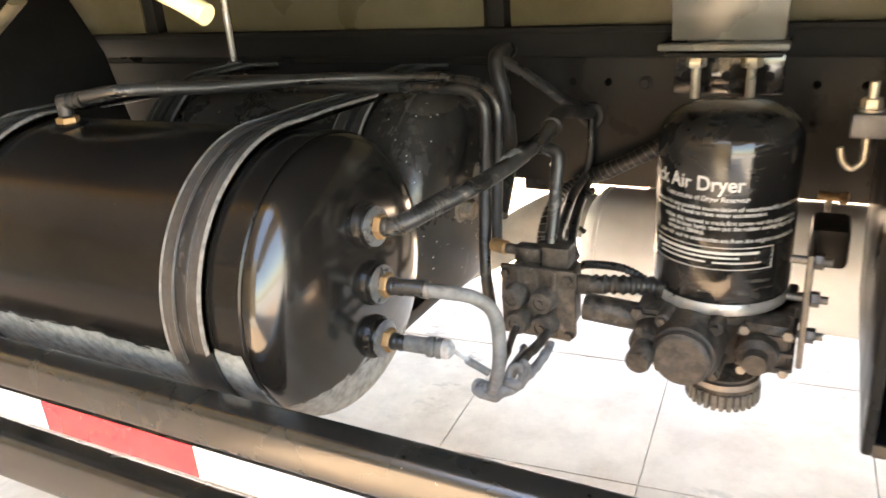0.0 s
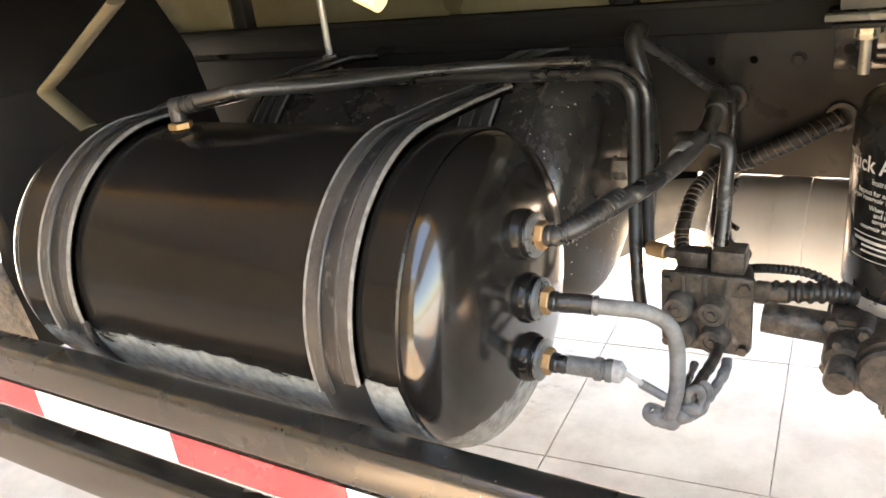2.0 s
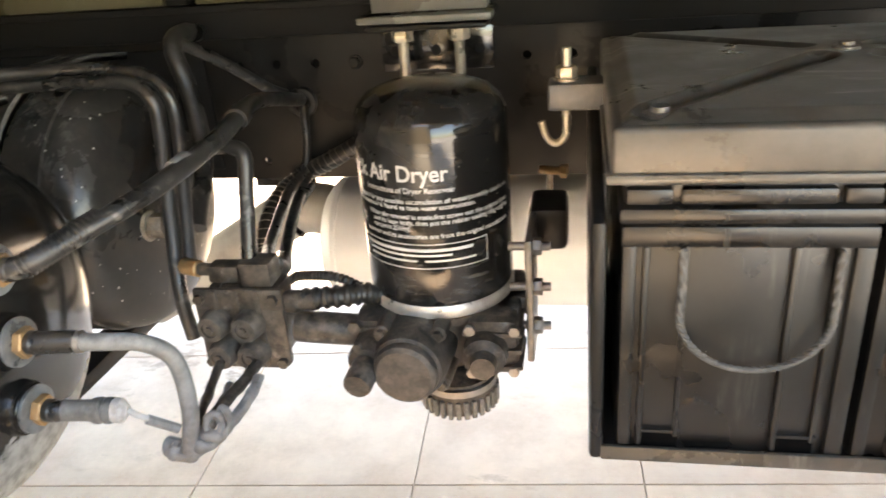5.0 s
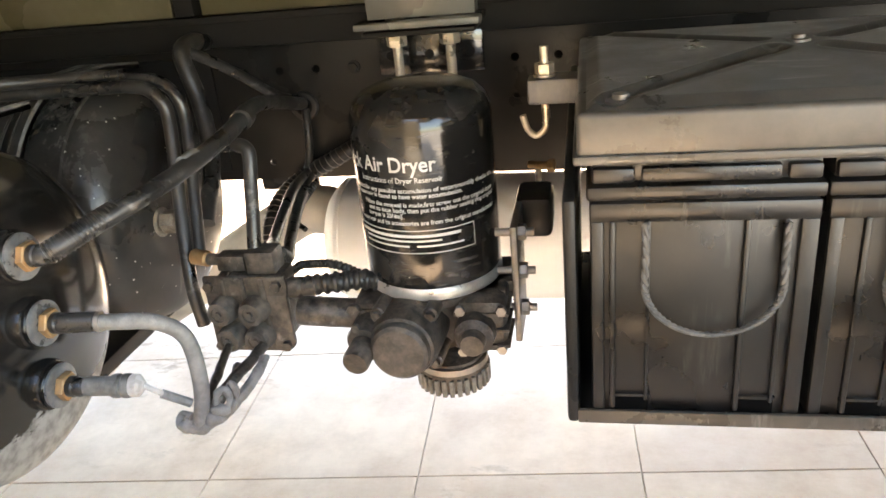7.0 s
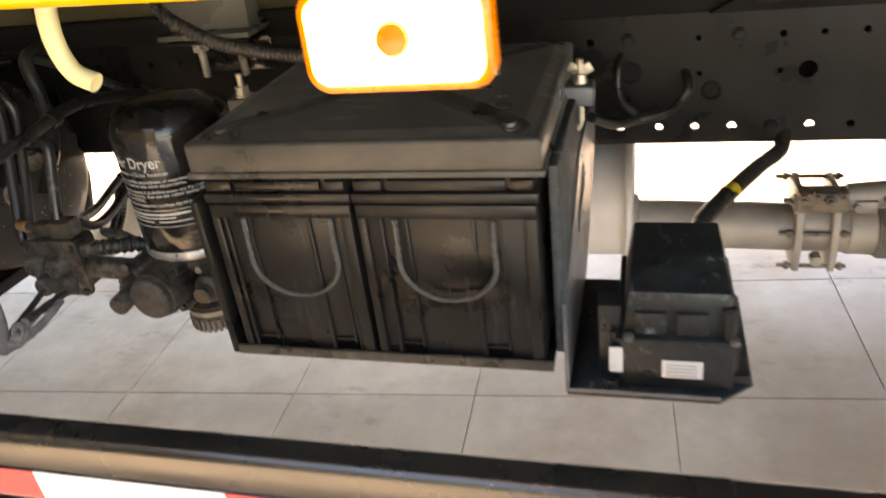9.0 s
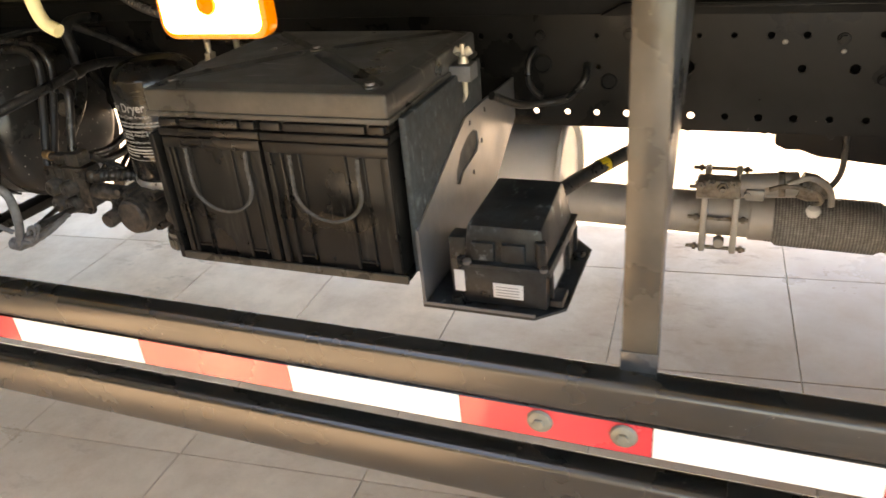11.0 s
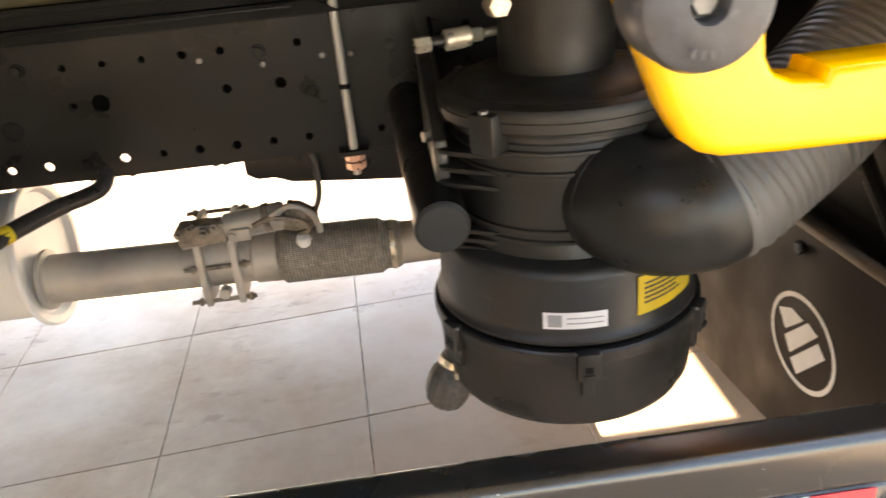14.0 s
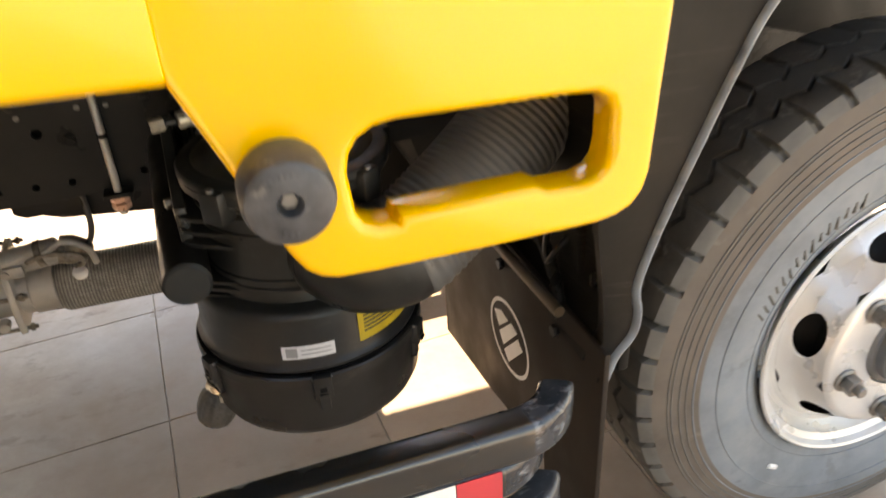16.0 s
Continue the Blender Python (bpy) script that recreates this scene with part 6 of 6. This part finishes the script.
# ---- yellow step panel, buffer, lamp ----
def build_panel():
    t = thing("step_panel", (2.13, .53, 1.2), "yellow gloss steel corner panel with a hand hole", "body panel")
    y0, y1 = .549, .575
    outer = [(1.838, 1.75), (1.832, 1.42), (1.879, 1.31), (1.912, 1.23), (1.926, 1.206), (1.94, 1.195), (1.957, 1.190), (2.0, 1.188), (2.12, 1.187), (2.245, 1.188), (2.27, 1.192), (2.29, 1.202), (2.302, 1.218), (2.308, 1.24), (2.318, 1.42), (2.33, 1.75)]
    hole = [(1.983, 1.258), (1.99, 1.246), (2.004, 1.24), (2.023, 1.238), (2.026, 1.248), (2.172, 1.249), (2.186, 1.241), (2.226, 1.24), (2.243, 1.246), (2.252, 1.257), (2.256, 1.275), (2.256, 1.315), (2.251, 1.33), (2.238, 1.338), (2.2, 1.341), (2.03, 1.345), (2.008, 1.342), (1.992, 1.333), (1.983, 1.32), (1.979, 1.30)]
    bm = holed_plate("y", outer, [hole], y0, y1)
    bmesh.ops.recalc_face_normals(bm, faces=bm.faces)
    rim = [e for e in bm.edges if len(e.link_faces) == 2 and abs(e.verts[0].co.y - y0) < 1e-5 and abs(e.verts[1].co.y - y0) < 1e-5 and e.calc_face_angle(0) > 1]
    bmesh.ops.bevel(bm, geom=rim, offset=.011, segments=5, profile=.5, affect="EDGES")
    pn = part("panel", bm, YELLOW, t, smooth=40)
    bm = bmesh.new()
    c = Vector((2.118, 0, 1.292))
    rings = []
    for y, k in ((y1 - .001, 1.0), (y1 + .018, 1.012), (y1 + .020, 1.03), (y1 + .002, 1.022)):
        rings.append([bm.verts.new((c.x + (u - c.x) * k, y, c.z + (v - c.z) * k)) for u, v in hole])
    for p, q in zip(rings, rings[1:] + rings[:1]):
        for i in range(len(hole)):
            bm.faces.new((p[i], p[(i + 1) % len(hole)], q[(i + 1) % len(hole)], q[i]))
    part("hole_flange", bm, YELLOW, pn, smooth=40)
    part("edge_flange", box(1.845, 1.85, y1, y1 + .03, 1.43, 1.75, .001), YELLOW, pn)
    part("front_flange", prism([(2.309, 1.25), (2.319, 1.42), (2.331, 1.75), (2.326, 1.75), (2.314, 1.42), (2.304, 1.25)], "y", y1 - .001, y1 + .028, .001), YELLOW, pn)
    u = thing("rubber_buffer", (1.955, .5, 1.30), "round black rubber buffer bolted to the panel", "buffer")
    part("buffer", lathe([(.040, 0), (.0425, .006), (.042, .046), (.039, .055), (.034, .058), (.012, .058), (.011, .055), (.010, .042), (.001, .042)], (1.919, .556, 1.306), (-.03, -1, 0), 48), RUBBER, u)
    part("bolt", hexnut((1.918, .514, 1.306), (-.03, -1, 0), .008, .006), STEELDARK, u)
    for k in range(13):
        a = radians((60 + 10 * k) if k < 8 else (-110 + 12 * (k - 8)))
        m = Matrix.Translation((1.9175, .4995, 1.306)) @ Matrix.Rotation(-a, 4, "Y")
        part("moulded_mark", box(.0255, .0315, -.0018, .001, -.0016, .0016, .0004, None, 1, m), RUBBER, u)
    l = thing("marker_lamp", (.695, .56, 1.35), "lit amber side marker lamp under the body sill", "marker lamp")
    part("lens", prism(rounded(.615, .776, 1.355, 1.440, .020), "y", .551, .577, .005), AMBER, l)
    part("led_field", prism(rounded(.623, .768, 1.363, 1.434, .015), "y", .548, .553, .002), LAMPGLOW, l, "glowing LED field")
    part("boss", lathe([(.0145, 0), (.013, .003), (.001, .004)], (.696, .547, 1.400), (0, -1, 0), 24), AMBER, l)
    part("holder", box(.66, .73, .577, .61, 1.40, 1.452, .003), PLASTIC, l)
    hose("pale_hose", [(.300, .66, 1.47), (.288, .66, 1.425), (.284, .66, 1.39), (.294, .66, 1.358), (.319, .66, 1.344)], .011, PALEHOSE, "pale yellow plastic hose end hanging from the body")
    hose("black_hose", [(.335, .75, 1.46), (.357, .75, 1.40), (.383, .75, 1.377), (.417, .75, 1.359), (.464, .75, 1.347), (.515, .75, 1.340), (.58, .74, 1.343), (.64, .71, 1.365), (.68, .67, 1.39), (.69, .62, 1.41)], .0085, HARNESS, "black corrugated hose feeding the marker lamp", ribs=90, depth=.0018)


# ---- wheel, mudguard ----
WX, WY, WZ, WR = 3.148, .855, .588, .60


def build_wheel():
    t = thing("front_wheel", (WX, WY + .15, 0), "truck wheel with a silver steel rim", "wheel")
    rr = .326
    # one turned tyre: lugs and slits alternate round the shoulder, zigzag grooves run along the tread
    prof = [(rr - .01, .05), (rr - .004, .01), (rr + .02, -.002), (rr + .06, -.012), (rr + .11, -.016), (rr + .15, -.013), (rr + .18, -.006),
            (WR - .068, .0), (WR - .045, .006), (WR - .031, .0105), (WR - .0285, .0115), (WR - .022, .014), (WR - .006, .026), (WR, .045), (WR, .085), (WR - .014, .088), (WR - .014, .096), (WR, .099),
            (WR, .150), (WR - .014, .153), (WR - .014, .161), (WR, .164), (WR, .22), (WR - .004, .245), (WR - .03, .275), (rr + .11, .30), (rr, .28), (rr - .01, .24)]
    lugs, per = 48, 10
    bm = bmesh.new(); rings = []
    for q in range(lugs * per):
        ring = []
        for r, h in prof:
            if q % per in (0, 1) and WR - .029 < r and (h < .06 or h > .2):
                r -= .016
            zig = abs((q % per) / per - .5) * 2 - .5
            wob = .026 * zig if .08 < h < .17 else 0
            a = 2 * math.pi * (q + (.85 if q % per == 9 else -.0)) / (lugs * per)
            ring.append(bm.verts.new((WX + r * math.cos(a), WY + h + wob, WZ + r * math.sin(a))))
        rings.append(ring)
    for i in range(len(rings)):
        p, q = rings[i], rings[(i + 1) % len(rings)]
        for k in range(len(prof) - 1):
            bm.faces.new((p[k], p[k + 1], q[k + 1], q[k]))
    tyre = part("tyre", bm, TYRE, t, "dusty black tyre with slotted shoulders", smooth=30)
    tyre.data.materials.append(TREAD)
    tyre.data.materials.append(SHOULDER)
    tyre.data.materials.append(LUGEDGE)
    for f in tyre.data.polygons:
        fr = math.hypot(f.center.x - WX, f.center.z - WZ)
        if fr > WR - .018 and f.center.y > WY + .022:
            f.material_index = 1
        elif fr > WR - .033:
            f.material_index = 3
        elif fr > rr + .160:
            f.material_index = 2
    def side_y(r):
        for (r0, h0), (r1, h1) in zip(prof[1:], prof[2:]):
            if r0 <= r <= r1:
                return h0 + (h1 - h0) * (r - r0) / (r1 - r0)
    for r, pale in ((rr + .03, 0), (rr + .112, 0), (rr + .163, 0), (rr + .177, 1), (rr + .190, 1), (rr + .206, 1), (rr + .213, 1)):
        h = side_y(r)
        part("sidewall_ring", lathe([(r - .0022, h + .002), (r - .001, h - .0016), (r + .001, h - .0016), (r + .0022, h + .002)], (WX, WY, WZ), (0, 1, 0), 120, cap=False), LUGEDGE if pale else TYRE, t)
    # disc dished outwards, with the hand holes cut through its steep shoulder
    (r0, h0), (r1, h1) = (.262, .028), (.212, -.050)
    bm = lathe([(rr - .002, -.002), (rr + .003, -.010), (rr - .002, -.014), (rr - .008, -.011), (rr - .013, .002), (rr - .022, .008), (rr - .027, .010), (rr - .030, .022), (rr - .044, .038), (r0 + .008, .040), (r0, h0)], (WX, WY, WZ), (0, 1, 0), 96, cap=False)
    lathe([(r1, h1), (.206, -.056), (.198, -.059), (.185, -.060), (.118, -.060), (.110, -.057), (.108, -.040)], (WX, WY, WZ), (0, 1, 0), 96, bm, cap=False)
    slant = math.hypot(r1 - r0, h1 - h0)
    inward = Vector((-(h1 - h0) / slant, (r1 - r0) / slant)) * -.007
    def on_disc(a, u, v, deep=0.0):
        r = (r0 + r1) / 2 + (r1 - r0) / 2 * v + inward.x * deep
        h = (h0 + h1) / 2 + (h1 - h0) / 2 * v - inward.y * deep
        q = a + u * math.pi / 6
        return bm.verts.new((WX + r * math.cos(q), WY + h, WZ + r * math.sin(q)))
    for k in range(6):
        a = radians(168 + 60 * k)
        rims, outer, inner = [], [], []
        for i in range(32):
            q = 2 * math.pi * (i + .5) / 32
            c, d = math.cos(q), math.sin(q)
            e = max(abs(c), abs(d))
            outer.append(on_disc(a, c / e, d / e))
            inner.append(on_disc(a, .43 * c, .74 * d))
            rims.append(on_disc(a, .42 * c, .72 * d, 1.0))
        for p, q in ((outer, inner), (inner, rims)):
            for i in range(32):
                bm.faces.new((p[i], p[(i + 1) % 32], q[(i + 1) % 32], q[i]))
    bmesh.ops.remove_doubles(bm, verts=bm.verts, dist=.0002)
    bmesh.ops.recalc_face_normals(bm, faces=bm.faces)
    rim = part("rim", bm, RIM, t, "silver painted steel rim", smooth=35)
    # dark backing cone, added so the hand holes look into shade
    part("rim_shade_cone", lathe([(.255, .06), (.19, .0), (.10, .0)], (WX, WY, WZ), (0, 1, 0), 60, cap=False), DARK, rim, "dark cone standing in for the shade inside the rim")
    for k in range(6):
        a = radians(198 + 60 * k)
        p = Vector((WX + .166 * math.cos(a), WY - .060, WZ + .166 * math.sin(a)))
        bm = lathe([(.027, 0), (.027, .004), (.024, .007), (.020, .008)], p, (0, -1, 0), 20)
        hexnut(p + Vector((0, -.006, 0)), (0, -1, 0), .0215, .026, bm)
        lathe([(.012, .03), (.012, .046), (.010, .048), (.001, .048)], p, (0, -1, 0), 14, bm)
        part("lug_nut", bm, STEELDARK, rim, "dull steel wheel nut")
    part("hub", lathe([(.106, .0), (.106, -.055), (.100, -.062), (.094, -.063), (.094, -.085), (.086, -.094), (.001, -.097)], (WX, WY, WZ), (0, 1, 0), 40), HUB, t, "grey hub cap")
    # worn slanted lettering on the sidewall, as plain strokes
    for k in range(15):
        a = radians(117 + 3.1 * k)
        m = Matrix.Translation((WX, WY, WZ)) @ Matrix.Rotation(-a, 4, "Y") @ Matrix.Translation((rr + .055, 0, 0)) @ Matrix.Rotation(radians(30), 4, "Y")
        part("raised_mark", box(-.016 + .004 * (k % 3), .016 - .004 * (k * k % 4), -.0135, -.008, -.0022, .0022, .0008, None, 1, m), TREAD, t)
    part("paint_mark", box(2.888, 2.918, WY - .018, WY - .010, .270, .284, .004, None, 1, Matrix.Translation((2.903, 0, .277)) @ Matrix.Rotation(radians(28), 4, "Y") @ Matrix.Translation((-2.903, 0, -.277))), LABEL, t, "white mark")


def build_far_wheel():
    t = thing("far_wheel", (WX, 2.7, 0), "dark truck wheel on the far side", "wheel")
    part("tyre", lathe([(.3, .0), (.34, -.03), (.56, -.03), (.60, .03), (.60, .24), (.56, .28), (.34, .28), (.3, .2)], (WX, 2.62, .60), (0, 1, 0), 56, cap=False), DARK, t)
    part("rim", lathe([(.001, .12), (.2, .12), (.29, .05), (.30, .0), (.305, .1)], (WX, 2.62, .60), (0, 1, 0), 40, cap=False), DARK, t)
    ax = thing("front_axle", (WX, 1.75, .5), "dark steel front axle between the wheels", "axle")
    part("beam", box(WX - .06, WX + .06, 1.16, 2.66, .5, .62, .02), DARK, ax)
    e = thing("engine", (3.3, 1.9, .7), "dark engine block under the cab", "engine")
    part("block", box(2.72, 4.2, 1.66, 2.32, .66, 1.48, .03), DARK, e)
    part("sump", box(2.9, 4.0, 1.72, 2.26, .52, .66, .03), DARK, e)


def build_mudguard():
    t = thing("mudguard", (2.6, 1.1, .4), "black plastic front mudguard with a rubber flap", "mudguard")
    edge = [(2.368, .80), (2.385, .845), (2.412, .88), (2.418, .92), (2.412, .97), (2.44, 1.06), (2.485, 1.17), (2.53, 1.275), (2.575, 1.36), (2.66, 1.44), (2.8, 1.5)]
    inner = [(2.362, .80), (2.366, .845), (2.37, .88), (2.368, .92), (2.362, .97), (2.35, 1.06), (2.345, 1.17), (2.345, 1.275), (2.345, 1.36), (2.36, 1.46), (2.5, 1.52)]
    bm = bmesh.new(); rings = []
    for (x, z), (xi, zi) in zip(edge, inner):
        rings.append([bm.verts.new(p) for p in ((xi, .722, zi), (x - .01, .712, z), (x, .714, z - .002), (x + .004, .74, z), (x + .03, 1.3, z + .01), (x + .012, 1.3, z + .012), (x - .012, .76, z + .01), (xi + .012, .76, zi))])
    for p, q in zip(rings, rings[1:]):
        for i in range(8):
            bm.faces.new((p[i], p[(i + 1) % 8], q[(i + 1) % 8], q[i]))
    bm.faces.new(rings[0]); bm.faces.new(rings[-1][::-1])
    part("arch", bm, FENDER, t)
    part("lip", tube([(x + .002, .716, z) for x, z in edge], .0125, 12, 4, flat=.6), LIP, t, "rounded edge, its highlight painted pale grey")
    part("inner_panel", prism([(2.42, .80), (2.40, 1.7), (2.9, 1.75), (4.0, 1.75), (4.0, .9), (2.8, 1.2), (2.55, 1.0)], "y", 1.3, 1.32, .003), FENDER, t)
    part("top_panel", box(2.6, 4.2, .72, 1.32, 1.46, 1.5, .01), FENDER, t)
    part("rear_panel", box(2.40, 2.42, .72, 1.45, .80, 1.62, .006), FENDER, t)
    f = part("flap", prism([(.70, .20), (.70, .86), (1.30, .86), (1.49, .60), (1.49, .37), (1.16, .415), (.90, .47), (.86, .20)], "x", 2.362, 2.372, .002), FLAP, t, "brown-black rubber mud flap with a white emblem")
    cy, cz = 1.066, .639
    b2 = bmesh.new()
    o = [[b2.verts.new((2.3605, cy + (.090 + d) * math.cos(2 * math.pi * i / 48), cz + (.074 + d) * math.sin(2 * math.pi * i / 48))) for i in range(48)] for d in (0, .009)]
    for i in range(48):
        b2.faces.new((o[0][i], o[0][(i + 1) % 48], o[1][(i + 1) % 48], o[1][i]))
    part("emblem_ring", b2, LABEL, f, "white ring of the emblem", smooth=0)
    for poly in ([(1.145, .664), (1.106, .683), (1.068, .68), (1.117, .636)], [(1.117, .624), (1.055, .684), (1.024, .677), (1.095, .601)], [(1.092, .592), (1.021, .666), (.998, .650), (1.068, .574)]):
        b2 = bmesh.new()
        b2.faces.new([b2.verts.new((2.3605, u, v)) for u, v in poly])
        part("emblem_bar", b2, LABEL, f, smooth=0)
    for y, z in ((.80, 1.02), (.80, .93), (1.02, 1.1), (1.2, 1.02), (.86, .80), (1.1, .80)):
        part("bolt", hexnut((2.40 if z > .9 else 2.362, y, z), (-1, 0, 0), .012, .010), CHASSIS, t)
    part("stay", tube([(2.40, 1.10, 1.05), (2.375, 1.0, .98), (2.37, .90, .90), (2.365, .85, .83)], .012, 10), CHASSIS, t)
    part("clip_plate", box(2.385, 2.40, .84, .90, .92, 1.0, .004), FENDER, t)
    part("support_bar", cyl((2.345, 1.19, .852), (2.345, .82, .868), .010, 12), TANDARK, t, "brown painted support bar")
    part("hook", tube([(2.40, .93, 1.0), (2.37, .92, .96), (2.36, .90, .92), (2.37, .88, .95), (2.40, .88, .98)], .006, 8), CHASSIS, t)


def build_rear_corner():
    t = thing("rear_mudguard_bracket", (-1.75, 1.2, 1.0), "tan bent steel strip carrying the rear mudguard", "bracket")
    part("strip", tube([(-1.26, 1.0, 1.37), (-1.50, 1.0, 1.24), (-1.553, 1.0, 1.212), (-1.535, 1.0, 1.19), (-1.45, 1.0, 1.13)], .022, 8, 3, flat=.35), TAN, t)
    m = thing("rear_mudguard", (-1.9, 1.1, .5), "dark rubber mudguard behind the air tanks", "mudguard")
    part("sheet", prism([(-1.72, .60), (-1.60, .95), (-1.66, 1.2), (-1.80, 1.42), (-1.85, 1.42), (-1.70, 1.2), (-1.65, .95), (-1.78, .60)], "y", .85, 1.5, .003), DARK, m)
    part("stay", prism([(-1.80, .70), (-1.72, .90), (-1.68, .88), (-1.64, .66), (-1.70, .62)], "y", .84, .85, .002), RUST, m)
    hose("pale_hose", [(-.50, .6, 1.43), (-.47, .6, 1.40), (-.44, .6, 1.386), (-.408, .6, 1.370)], .011, PALEHOSE, "pale yellow plastic hose end hanging from the body")


def build_rail_fittings():
    hose("air_hose", [(.79, 1.34, 1.045), (.83, 1.42, 1.0), (.873, 1.49, .984), (.928, 1.50, .994), (.965, 1.50, 1.034), (.966, 1.53, 1.055), (.962, 1.56, 1.06)], .0095, NYLON, "thin black air hose looping into the rail")
    hose("air_hose", [(.84, 1.56, 1.10), (.833, 1.51, 1.085), (.832, 1.50, 1.05), (.842, 1.49, 1.02), (.87, 1.48, 1.0)], .008, NYLON, "thin black hose bent along the rail")
    f = thing("drain_cock", (.175, 1.44, .955), "small brass cock beside the battery box", "pipe fitting")
    bm = cyl((.155, 1.44, .955), (.19, 1.43, .955), .007, 12, None, .001)
    hexnut((.19, 1.43, .955), (1, -.2, 0), .012, .012, bm)
    part("body", bm, BRASS, f)
    part("stem", cyl((.172, 1.437, .955), (.172, 1.437, .915), .006, 10), RUST, f)


def build_tiles():
    f = new("floor")
    f.location = (0, 0, 0)
    tagged(f, "pale stone tiled floor with dark joints", "floor", kind="structure")
    u, v = Vector((.590, .053, 0)), Vector((-.034, .645, 0))
    gr = bmesh.new()
    gr.faces.new([gr.verts.new(p) for p in ((-4.6, -2.6, -.006), (5.2, -2.6, -.006), (5.2, 5.5, -.006), (-4.6, 5.5, -.006))])
    part("grout_bed", gr, GROUT, f, smooth=0)
    me = bpy.data.meshes.new("tile")
    bm = bmesh.new()
    g = .0016
    def corner(a, c, z, inset):
        return u * a * (.5 - (g + inset) / .59) + v * c * (.5 - (g + inset) / .645) + Vector((0, 0, z))
    lo, mid, hi = [[bm.verts.new(corner(a, c, z, s)) for a, c in ((-1, -1), (1, -1), (1, 1), (-1, 1))] for z, s in ((-.012, 0), (-.0015, 0), (0, .0015))]
    for p, q in ((lo, mid), (mid, hi)):
        for i in range(4):
            bm.faces.new((p[i], p[(i + 1) % 4], q[(i + 1) % 4], q[i]))
    bm.faces.new(hi); bm.faces.new(lo[::-1])
    bm.to_mesh(me); bm.free(); me.materials.append(TILE)
    rnd = random.Random(5)
    for i in range(-10, 7):
        for j in range(-7, 6):
            p = u * (i + .5) + v * (j + .5) + Vector((1.567, 1.858, 0))
            if not (-4.3 < p.x < 4.9 and -2.3 < p.y < 5.2):
                continue
            o = new("tile", me)
            o.parent = f
            o.matrix_basis = Matrix.Translation((p.x, p.y, rnd.uniform(-.0008, .0006))) @ Matrix.Rotation(rnd.uniform(-.0008, .0008), 4, "Z")


build_ground()
build_chassis()
build_body()
build_guard()
build_tanks()
build_dryer()
build_valve()
build_pipes()
build_battery()
build_control_unit()
build_exhaust()
build_rods()
build_filter()
build_panel()
build_wheel()
build_far_wheel()
build_mudguard()
build_rear_corner()
build_rail_fittings()
build_tiles()
